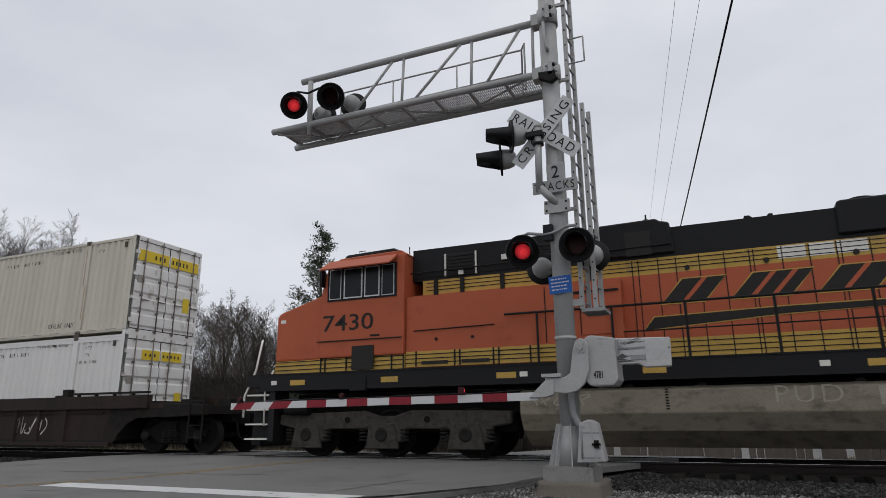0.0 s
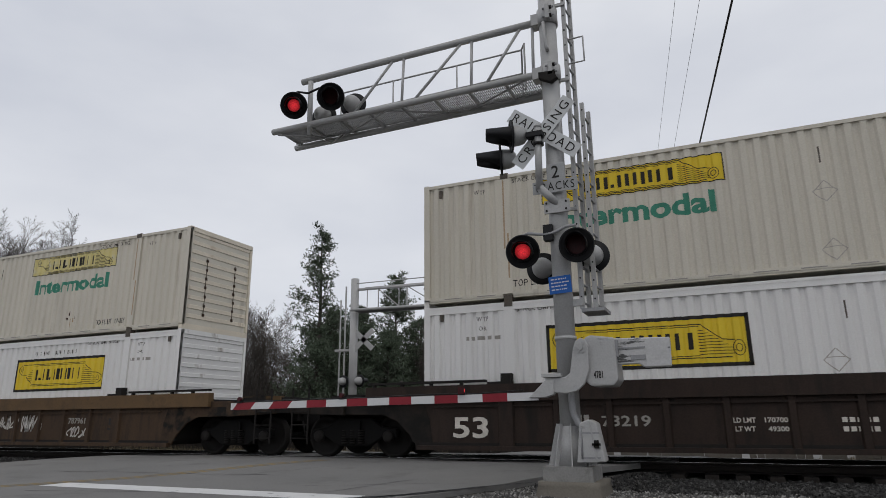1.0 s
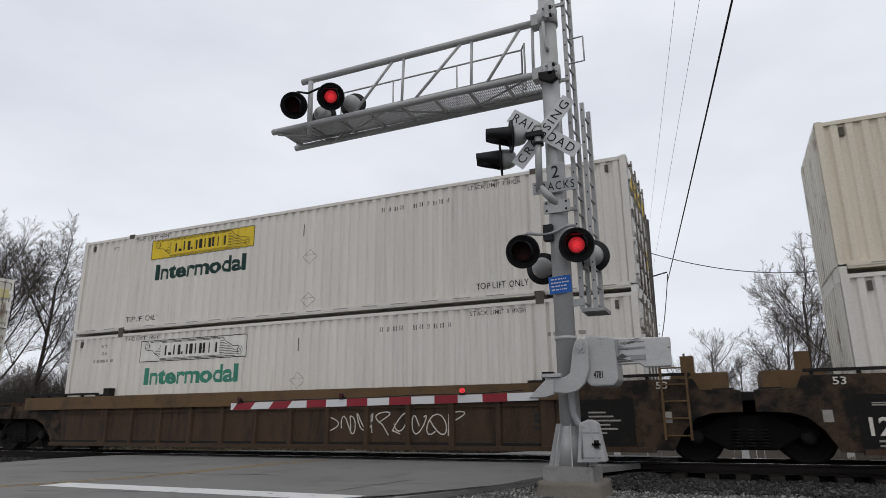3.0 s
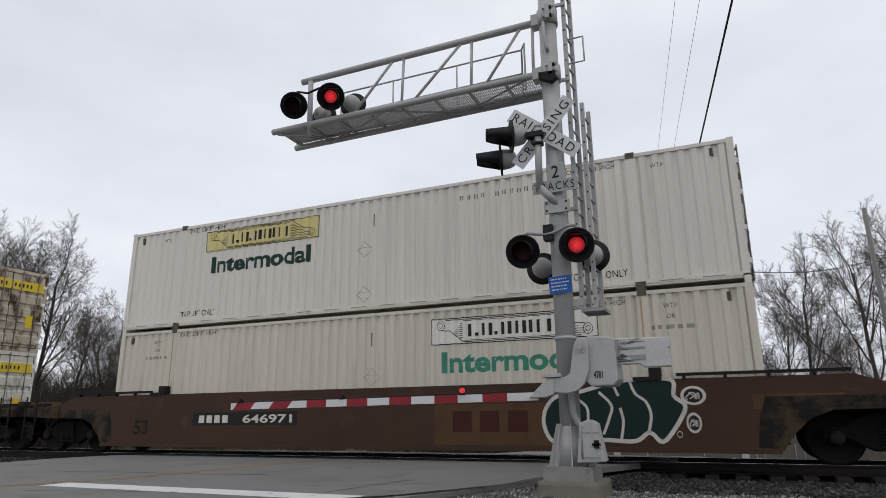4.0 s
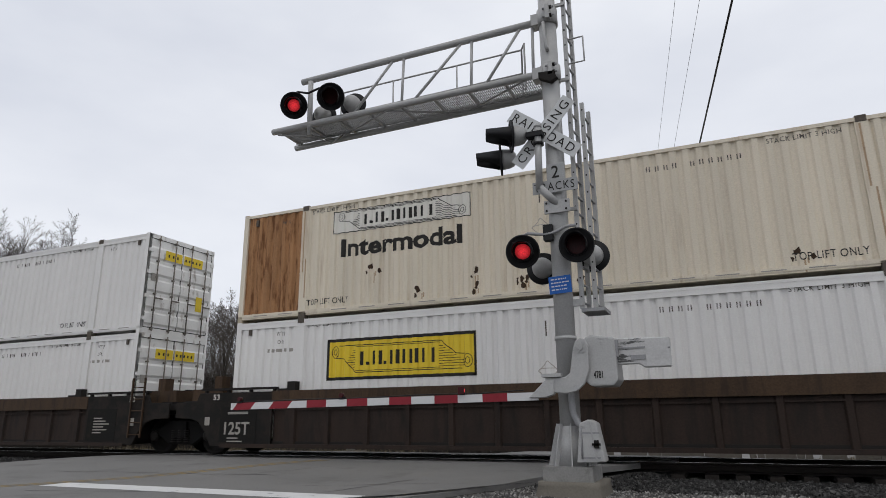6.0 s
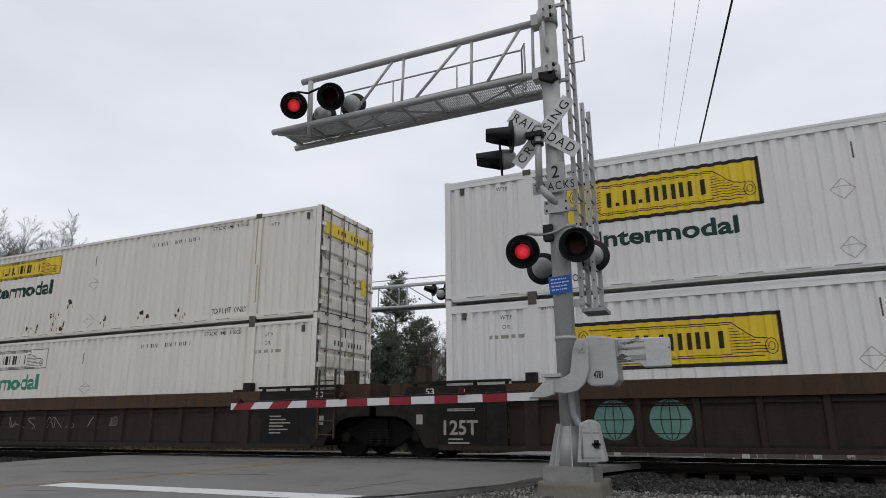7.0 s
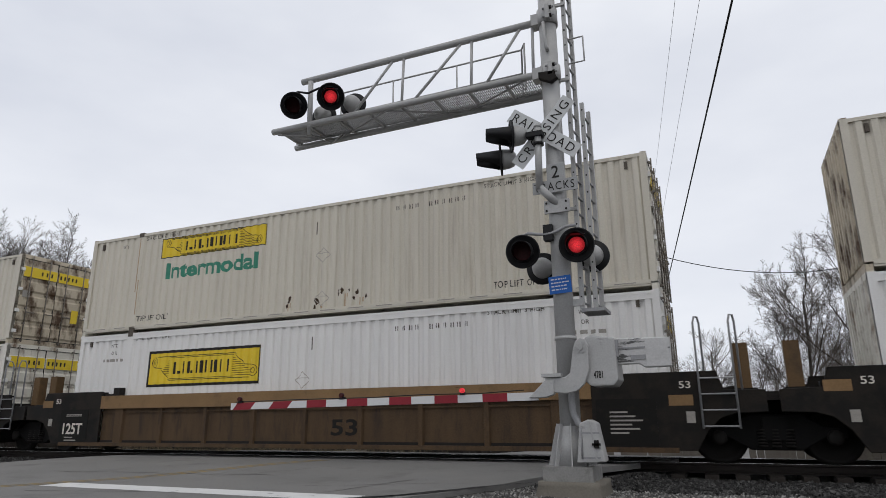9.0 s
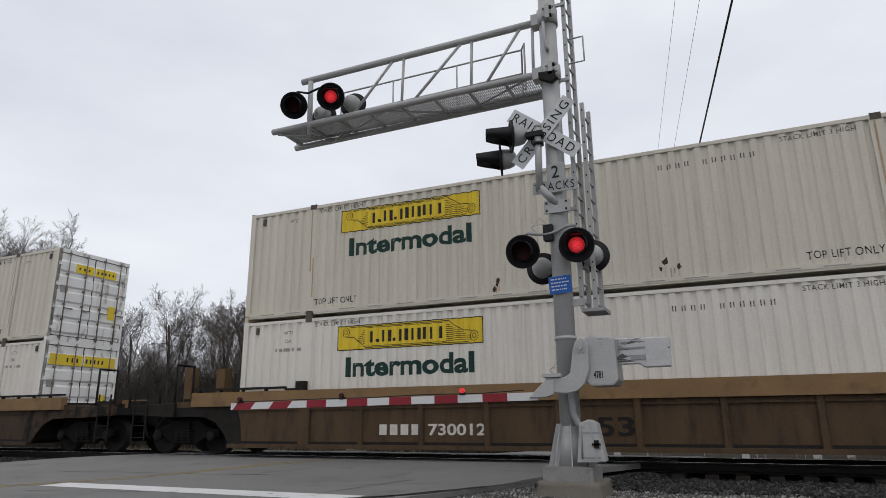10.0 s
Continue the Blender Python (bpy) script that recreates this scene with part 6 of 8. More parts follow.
        if ph:
            # added vane, covers the always-glowing gate lamp between flashes
            v = P("shutter", soften(box(B(), -0.046, 0.046, -0.003, 0.003, -0.094, 0.0), 0.002), LENS_OFF, "added dark vane that blanks the glowing lens", arm, at=(x, -0.575, 1.292))
            SHUTTERS.append((v, x, ("gate", 1)))
    # mast flashers
    P("crossarm", path(B(), [(-0.55, -0.1, 3.56), (-0.45, -0.16, 3.57), (-0.18, -0.2, 3.51), (-0.02, -0.2, 3.53), (0.15, -0.2, 3.60), (0.3, -0.2, 3.60)], 0.025, 10), GRATE, "bent pipe holding the flashers")
    P("clamp", soften(box(B(), -0.2, -0.06, -0.22, -0.08, 3.42, 3.66), 0.02), BLACK, "black clamp")
    lamp(s, Matrix.Translation((-0.53, -0.22, 3.28)) @ pose(0, 0, 0, 11, 0, 12), ("mast", 0))
    lamp(s, Matrix.Translation((0.31, -0.30, 3.27)) @ pose(0, 0, 0, 6, 0, 8), ("mast", 1))
    lamp(s, Matrix.Translation((-0.40, 0.45, 3.14)) @ pose(0, 0, 0, 0, 0, 186))
    lamp(s, Matrix.Translation((0.40, 0.45, 3.26)) @ pose(0, 0, 0, 0, 0, 186))
    sg = P("blue_sign", soften(box(B(), -0.165, 0.165, -0.185, -0.17, 2.60, 2.86), 0.004), SIGN_B, "small blue emergency notice", at=pose(0.15, 0, 0, 0, -3, 0))
    bm = B()
    rnd = random.Random(2)
    for k in range(4):
        x = -0.13
        while x < 0.1:
            w = rnd.uniform(0.015, 0.05)
            box(bm, x, x + w, -0.188, -0.185, 2.65 + k * 0.052, 2.668 + k * 0.052)
            x += w + 0.012
    tagged(P("notice_bars", bm, SIGN_W, "white bars of text", sg), kind="stuff")
    # side flashers on their own post
    sp = P("side_post", tube(B(), (-0.2, -0.3, 4.2), (-0.18, -0.3, 5.25), 0.055, seg=18), GALV, "short pipe post")
    P("post_cap", lathe(B(), [(0.062, -0.02), (0.062, 0.02)], 16), GALV, "", sp, at=Matrix.Translation((-0.18, -0.3, 5.25)) @ Matrix.Rotation(math.pi / 2, 4, "X"))
    P("side_pipe", tube(B(), (-0.2, -0.3, 4.24), (0.05, -0.12, 3.96), 0.06, seg=18), GALV, "", sp)
    P("pipe_flange", soften(box(B(), -0.17, 0.22, -0.19, -0.15, 3.84, 4.04), 0.01), GALV, "bolted bracket plate")
    P("post_ring", tube(B(), (-0.18, -0.3, 4.93), (-0.18, -0.3, 4.97), 0.085, seg=18), BLACK, "", sp)
    P("post_clamp", soften(box(B(), -0.36, -0.1, -0.38, -0.24, 5.07, 5.15), 0.02), BLACK, "black lamp clamp", sp)
    lamp(s, Matrix.Translation((-0.61, -0.3, 5.165)) @ pose(0, 0, 0, 3, 0, -66))
    lamp(s, Matrix.Translation((-0.86, -0.1, 4.885)) @ pose(0, 0, 0, 3, 0, -72))
    # crossbuck
    for word, ang, dy in (("RAILROAD", 38, 0.0), ("CROSSING", -48, 0.02)):
        b = P("crossbuck_board", soften(box(B(), -0.66, 0.66, -0.006, 0.006, -0.118, 0.118), 0.003), SIGN_W, "white board lettered " + word, at=Matrix.Translation((-0.12, -0.19 - dy, 5.18)) @ Matrix.Rotation(radians(ang), 4, "Y"))
        P("board_word", letters(word, 1.18, 0.145, INK, -0.004, spread=1.25), INK, "black letters", b, at=(-0.59, -0.008, -0.072))
    P("sign_bracket", soften(box(B(), -0.1, 0.14, -0.19, -0.12, 5.1, 5.34), 0.01), GALV)
    # the plate stands upright; its shade is in the grey of the paint
    t2 = P("tracks_sign", soften(prism(B(), [(-0.33, 4.16), (0.37, 4.16), (0.37, 4.36), (0.17, 4.36), (0.17, 4.62), (-0.1, 4.62), (-0.1, 4.36), (-0.33, 4.36)], "y", -0.21, -0.198), 0.003), SIGN_SHADED, "white plate saying 2 TRACKS")
    P("plate_number", letters("2", 0.11, 0.2, INK, 0.01), INK, "black numeral 2", t2, at=(-0.02, -0.212, 4.39))
    P("plate_word", letters("TRACKS", 0.62, 0.13, INK, -0.002, spread=1.2), INK, "black word TRACKS", t2, at=(-0.3, -0.212, 4.195))
    # ladder
    def ladder(x, y, z0, z1, dx):
        def channel(px, py):
            bm = box(B(), px - 0.032, px + 0.032, py - 0.034, py - 0.024, z0, z1)
            box(bm, px + 0.022, px + 0.032, py - 0.024, py + 0.03, z0, z1)
            return bm
        l = P("ladder", channel(x, y), GALV, "silver steel ladder")
        P("ladder_rail", channel(x + dx, y + 0.36), GALV, "", l)
        z = z0 + 0.1
        while z < z1:
            part("rung", once(("rung", dx), lambda: mesh_of("rung", tube(B(), (0, 0, 0), (dx, 0.36, 0.0), 0.017, seg=7), GRATE)), GRATE, l, at=(x, y, z))
            part("hole", once(("hole",), lambda: mesh_of("hole", lathe(B(), [(0.013, 0.002), (0.013, -0.014)], 8), INK)), INK, l, "", at=(x, y - 0.028, z + 0.08))
            z += 0.28
        return l
    ladder(0.27, 0.05, 2.38, 8.3, 0.035)
    ladder(0.44, 0.2, 2.36, 5.75, 0.03)
    for z, d in ((7.5, 0.3), (6.1, 0.3), (4.9, 0.3), (3.9, 0.3)):
        P("ladder_clip", soften(box(B(), 0.12, d, -0.02, 0.02, z, z + 0.05), 0.006), GALV)
    for x, z in ((-0.13, 3.88), (-0.13, 4.0), (0.17, 3.88), (0.17, 4.0)):
        P("flange_bolt", lathe(B(), [(0.016, 0.01), (0.016, -0.02)], 8), INK, "", at=(x, -0.19, z))
    P("flange_strap", tube(B(), (0, 0, 3.9), (0, 0, 3.98), 0.156, seg=28), GALV)
    P("drop_hook", path(B(), [(-0.03, -0.18, 7.15), (-0.02, -0.2, 6.9), (0.0, -0.19, 6.68), (0.02, -0.16, 6.62)], 0.03, 8), GALV, "hooked pipe below the clamp")
    P("clamp_hood", prism(B(), [(-0.14, 6.12), (-0.14, 6.22), (0.1, 6.2), (0.16, 6.08), (0.05, 6.02)], "y", -0.24, -0.14), DARK_STEEL, "dark hooded bracket")
    P("ladder_foot", soften(box(B(), 0.26, 0.60, 0.0, 0.5, 2.33, 2.38), 0.01), GRATE, "steel ladder foot")
    P("ladder_bracket", box(B(), 0.1, 0.3, -0.02, 0.03, 2.42, 2.52), GALV)
    P("ladder_bracket", box(B(), 0.1, 0.3, -0.02, 0.03, 5.0, 5.06), GALV)
    P("cage_bar", path(B(), [(0.25, 0.1, 6.9), (0.55, 0.1, 6.9), (0.55, 0.1, 6.45), (0.25, 0.1, 6.45)], 0.016, 6), GALV)
    # cantilever
    zl, zt = 6.26, 7.30
    x1 = -0.1
    P("lower_chord", tube(B(), (x1, -0.1, zl), (-5.52, -0.1, zl + 0.03), 0.06, seg=16), GALV, "lower pipe of the cantilever")
    P("lower_chord", tube(B(), (x1, 0.55, zl - 0.04), (-5.45, 0.55, zl - 0.06), 0.06, seg=16), GALV, "lower pipe of the cantilever")
    P("upper_chord", tube(B(), (x1, 0.0, zt), (-4.95, 0.0, zt), 0.062, seg=16), GALV, "upper pipe of the cantilever")
    for x in (-0.26, -1.36, -2.70):
        P("web_post", tube(B(), (x, 0.0, zt), (x, -0.08, zl), 0.026, seg=10), GALV)
    for a, b in ((-0.45, -1.13), (-1.53, -2.51), (-2.90, -3.75)):
        P("web_brace", tube(B(), (a, 0.0, zt), (b, -0.08, zl), 0.026, seg=10), GALV)
    bm = box(B(), -5.4, -0.2, -0.05, -0.035, zl - 0.01, zl + 0.045)
    box(bm, -5.4, -0.2, 0.485, 0.5, zl - 0.01, zl + 0.045)
    dk = P("walkway_deck", bm, GALV, "edge bars of the open walkway")
    for x in np.arange(-5.3, -0.2, 0.65):
        part("deck_beam", once(("deckbeam",), lambda: mesh_of("deck_beam", box(B(), -0.02, 0.02, -0.08, 0.54, -0.05, 0.0), GALV)), GALV, dk, at=(x, 0, zl + 0.01))
    bm = B()
    for x in np.arange(-5.39, -0.2, 0.036):
        box(bm, x, x + 0.009, -0.04, 0.49, zl + 0.006, zl + 0.036)
    for y in np.arange(0.04, 0.48, 0.1):
        box(bm, -5.4, -0.2, y, y + 0.01, zl + 0.028, zl + 0.04)
    tagged(part("grating", bm, GALV, dk, "open steel grating"), kind="stuff")
    for a, b in (((-0.4, -0.1), (-1.7, 0.55)), ((-1.7, 0.55), (-3.0, -0.1)), ((-3.0, -0.1), (-4.4, 0.55)), ((-4.4, 0.55), (-5.4, -0.1))):
        P("deck_brace", tube(B(), (a[0], a[1], zl - 0.05), (b[0], b[1], zl - 0.05), 0.018, seg=7), GALV)
    hr = P("guard_rail", path(B(), [(-0.62, 0.55, zl), (-0.62, 0.55, zl + 0.95), (-0.5, 0.3, zl + 0.9), (-0.5, 0.3, zl)], 0.018, 7), GALV, "thin walkway guard rail")
    part("rail_tube", tube(B(), (-0.62, 0.56, zl + 0.95), (-5.0, 0.56, zl + 0.95), 0.017, seg=7), GALV, hr)
    part("rail_tube", tube(B(), (-0.62, 0.56, zl + 0.48), (-5.0, 0.56, zl + 0.47), 0.015, seg=7), GALV, hr)
    for x in (-0.62, -1.88, -3.22, -4.4):
        part("rail_post", tube(B(), (x, 0.56, zl), (x, 0.56, zl + 0.95), 0.015, seg=7), GALV, hr)
    for z0, z1, zc, yc in ((zt - 0.13, zt + 0.16, zt, 0.0), (zl - 0.13, zl + 0.14, zl, -0.06)):
        cl = P("arm_clamp", tube(B(), (0, 0, z0), (0, 0, z1), 0.172, seg=28), GALV, "cast clamp round the mast")
        part("clamp_saddle", soften(box(B(), -0.26, -0.1, yc - 0.1, yc + 0.1, zc - 0.1, zc + 0.1), 0.03, 2), GALV, cl)
        part("clamp_flange", soften(box(B(), 0.02, 0.09, -0.24, -0.12, z0 + 0.02, z1 - 0.02), 0.012), WORN, cl)
        for z in (z0 + 0.07, z1 - 0.07):
            part("bolt", tube(B(), (-0.03, -0.2, z), (0.16, -0.2, z), 0.018, seg=8), GRATE, cl)
            part("bolt_head", tube(B(), (0.09, -0.2, z), (0.125, -0.2, z), 0.034, seg=6), DARK_STEEL, cl)
    P("lamp_pole", tube(B(), (-4.66, -0.1, zl - 0.2), (-4.68, -0.1, zt - 0.1), 0.05, seg=14), GALV, "lamp standard at the arm's end")
    P("lamp_pipe", path(B(), [(-5.05, -0.18, 6.96), (-4.9, -0.2, 6.98), (-4.66, -0.2, 6.9), (-4.4, -0.2, 6.95)], 0.022, 8), BLACK, "bent black lamp pipe")
    lamp(s, Matrix.Translation((-4.98, -0.2, 6.71)) @ pose(0, 0, 0, 22, 0, 31), ("arm", 0))
    lamp(s, Matrix.Translation((-4.14, -0.2, 6.71)) @ pose(0, 0, 0, 22, 0, 31), ("arm", 1))
    lamp(s, Matrix.Translation((-4.62, 0.3, 6.62)) @ pose(0, 0, 0, 0, 0, 190))
    lamp(s, Matrix.Translation((-3.95, 0.3, 6.72)) @ pose(0, 0, 0, 0, 0, 190))
    P("brace_hook", path(B(), [(-4.85, 0.3, zl), (-4.5, 0.4, zl - 0.2), (-4.3, 0.5, zl)], 0.016, 6), GALV)
    return s


def far_signal():
    """The second cantilever beyond the tracks, turned to the other side."""
    s = thing("crossing_signal", "grey cantilever crossing signal beyond the tracks, seen from behind", "crossing signal", at=pose(-14.8, 24.0, 0))

    def P(name, bm, mat, label="", parent=s, at=None):
        return part(name, bm, mat, parent, label, at)
    P("mast", tube(B(), (0, 0, -0.8), (0, 0, 6.9), 0.19, 0.18, seg=16), GALV, "grey steel mast")
    P("foundation", soften(box(B(), -0.5, 0.5, -0.5, 0.5, -1.0, -0.45), 0.03), CONCRETE, "concrete footing")
    z = 5.35
    for y in (-0.3, 0.35):
        P("lower_chord", tube(B(), (0, y, z + 0.1), (5.8, y, z), 0.06, seg=10), GALV)
    P("upper_chord", tube(B(), (0, 0, z + 1.05), (4.6, 0, z + 0.98), 0.06, seg=10), GALV)
    P("walkway_deck", box(B(), 0.2, 5.7, -0.25, 0.3, z + 0.02, z + 0.07), GRATE)
    for x in (1.2, 2.6, 4.4):
        P("web_post", tube(B(), (x, 0, z), (x, 0, z + 1.0), 0.03, seg=7), GALV)
    for a, b in ((1.2, 2.4), (2.6, 4.2)):
        P("web_brace", tube(B(), (a, 0, z + 1.0), (b, 0, z), 0.025, seg=7), GALV)
    hr = P("guard_rail", path(B(), [(0.3, 0.4, z + 1.2), (5.6, 0.4, z + 1.12), (5.75, 0.4, z + 0.1)], 0.025, 6), GALV, "walkway guard rail")
    part("rail_tube", tube(B(), (0.3, -0.35, z + 1.25), (5.6, -0.35, z + 1.2), 0.022, seg=6), GALV, hr)
    for x in (0.4, 2.0, 3.6, 5.6):
        part("rail_post", tube(B(), (x, 0.4, z), (x, 0.4, z + 1.15), 0.02, seg=6), GALV, hr)
    P("lamp_pole", tube(B(), (4.55, -0.2, z - 0.2), (4.55, -0.2, z + 1.2), 0.06, seg=10), GALV)
    for x, zz, turn in ((4.0, z + 0.65, -40), (4.9, z + 0.66, -40), (4.35, z + 0.45, 170), (5.3, z + 0.55, 170)):
        lamp(s, Matrix.Translation((x, -0.3, zz)) @ pose(0, 0, 0, 0, 0, turn))
    P("ladder", box(B(), -0.5, -0.44, 0, 0.05, 0.5, 6.6), GALV, "grey ladder")
    P("ladder", box(B(), -0.75, -0.7, 0, 0.05, 0.5, 6.0), GALV, "grey ladder")
    P("bracket", box(B(), -0.9, 0.0, -0.1, 0.1, 3.7, 3.8), GALV)
    for ang in (42, -42):
        P("crossbuck_board", soften(box(B(), -0.61, 0.61, 0, 0.012, -0.115, 0.115), 0.003), GALV, "back of a crossbuck board", at=Matrix.Translation((0.55, -0.1, 4.15)) @ Matrix.Rotation(radians(ang), 4, "Y"))
    for x in (-0.3, 0.5):
        lamp(s, Matrix.Translation((x, -0.25, 2.4)) @ pose(0, 0, 0, 0, 0, 170))
    return s


# ---- trees, poles, fence ----
def bare_tree_mesh(seed, height, spread=1.0, levels=4, lean=0.0):
    rnd = random.Random(seed)
    sets = (([], []), ([], []))

    def limb(a, b, r0, r1, n, level):
        verts, faces = sets[0 if level < 2 else 1]
        d = (b - a).normalized()
        s = d.orthogonal().normalized()
        t = d.cross(s)
        k0 = len(verts)
        for p, r in ((a, r0), (b, r1)):
            for k in range(n):
                ang = 6.2832 * k / n
                verts.append(p + (s * math.cos(ang) + t * math.sin(ang)) * r)
        for k in range(n):
            j = (k + 1) % n
            faces.append((k0 + k, k0 + j, k0 + n + j, k0 + n + k))

    def grow(p, d, length, r, level):
        segs = (9, 6, 4, 3, 2)[min(level, 4)]
        up = (0.02, 0.07, 0.08, 0.06, 0.05)[min(level, 4)]
        for k in range(segs):
            w = (0.05, 0.10, 0.14, 0.18, 0.2)[min(level, 4)]
            d = (d + Vector((rnd.gauss(0, w), rnd.gauss(0, w), up + rnd.gauss(0, w * 0.5)))).normalized()
            q = p + d * length / segs
            r2 = max(r * (1 - 0.75 / segs), 0.006)
            limb(p, q, r, r2, 6 if level == 0 else 3, level)
            p, r = q, r2
            f = (k + 1) / segs
            if level < levels and (f > 0.28 if level == 0 else f > 0.2):
                for _ in range((2, 2, 2, 2, 1)[min(level, 4)] if rnd.random() < 0.85 else 1):
                    a = rnd.uniform(0, 6.283)
                    side = d.orthogonal().normalized()
                    side = side * math.cos(a) + d.cross(side) * math.sin(a)
                    nd = (d * rnd.uniform(0.75, 1.1) + side * spread * rnd.uniform(0.55, 0.95)).normalized()
                    grow(p, nd, length * rnd.uniform(0.38, 0.6) * (1.15 - 0.5 * f if level == 0 else 1.1 - 0.4 * f), max(r * rnd.uniform(0.45, 0.62), 0.007), level + 1)
    grow(Vector((0, 0, 0)), Vector((lean, 0, 1)).normalized(), height * 0.8, height * 0.014, 0)
    top = max(v.z for v in sets[0][0] + sets[1][0])
    f = height / top
    out = []
    for nm, (verts, faces), mat in zip(("tree_trunk", "tree_crown"), sets, (BARK, TWIG)):
        me = bpy.data.meshes.new(nm)
        me.from_pydata([tuple(v * f) for v in verts], [], faces)
        me.materials.append(mat)
        out.append(me)
    return out


def pine_mesh(seed, height, width, bare=0.25, gaps=0.2):
    """Trunk and limbs, and a crown of many needle tufts."""
    rnd = random.Random(seed)
    wood, tufts = B(), ([], [])
    tube(wood, (0, 0, 0), (0.15, 0, height * 0.55), height * 0.011, height * 0.008, seg=7)
    tube(wood, (0.15, 0, height * 0.55), (0.0, 0, height * 0.98), height * 0.008, 0.02, seg=6)
    z = height * bare
    while z < height * 0.97:
        f = (z - height * bare) / (height * (1 - bare))
        L = width * (1 - f) ** 0.7 * rnd.uniform(0.6, 1.1) + 0.3
        for k in range(rnd.choice((5, 6, 7))):
            if rnd.random() < gaps:
                continue
            a = rnd.uniform(0, 6.283)
            ll = L * rnd.uniform(0.55, 1.1)
            rise = rnd.uniform(0.1, 0.8)
            e = Vector((math.cos(a) * ll, math.sin(a) * ll, ll * rise))
            o = Vector((0.1, 0, z))
            tube(wood, o, o + e, 0.05 * (1 - f) + 0.015, 0.012, seg=4, caps=False)
            n = int(18 + ll * 15)
            for j in range(n):
                q = o + e * rnd.uniform(0.35, 1.05) + Vector((rnd.gauss(0, 0.2), rnd.gauss(0, 0.2), rnd.gauss(0.08, 0.16))) * (0.5 + 0.35 * ll)
                for _ in range(7):
                    d = Vector((rnd.gauss(0, 1), rnd.gauss(0, 1), rnd.gauss(0.4, 0.7))).normalized() * rnd.uniform(0.12, 0.24)
                    w = d.orthogonal().normalized() * 0.022
                    i = len(tufts[0])
                    tufts[0].extend((tuple(q - w), tuple(q + w), tuple(q + d)))
                    tufts[1].append((i, i + 1, i + 2))
        z += height * rnd.uniform(0.025, 0.045)
    me = bpy.data.meshes.new("needles")
    me.from_pydata(tufts[0], [], tufts[1])
    me.materials.append(NEEDLE)
    return mesh_of("pine_trunk", wood, BARK), me


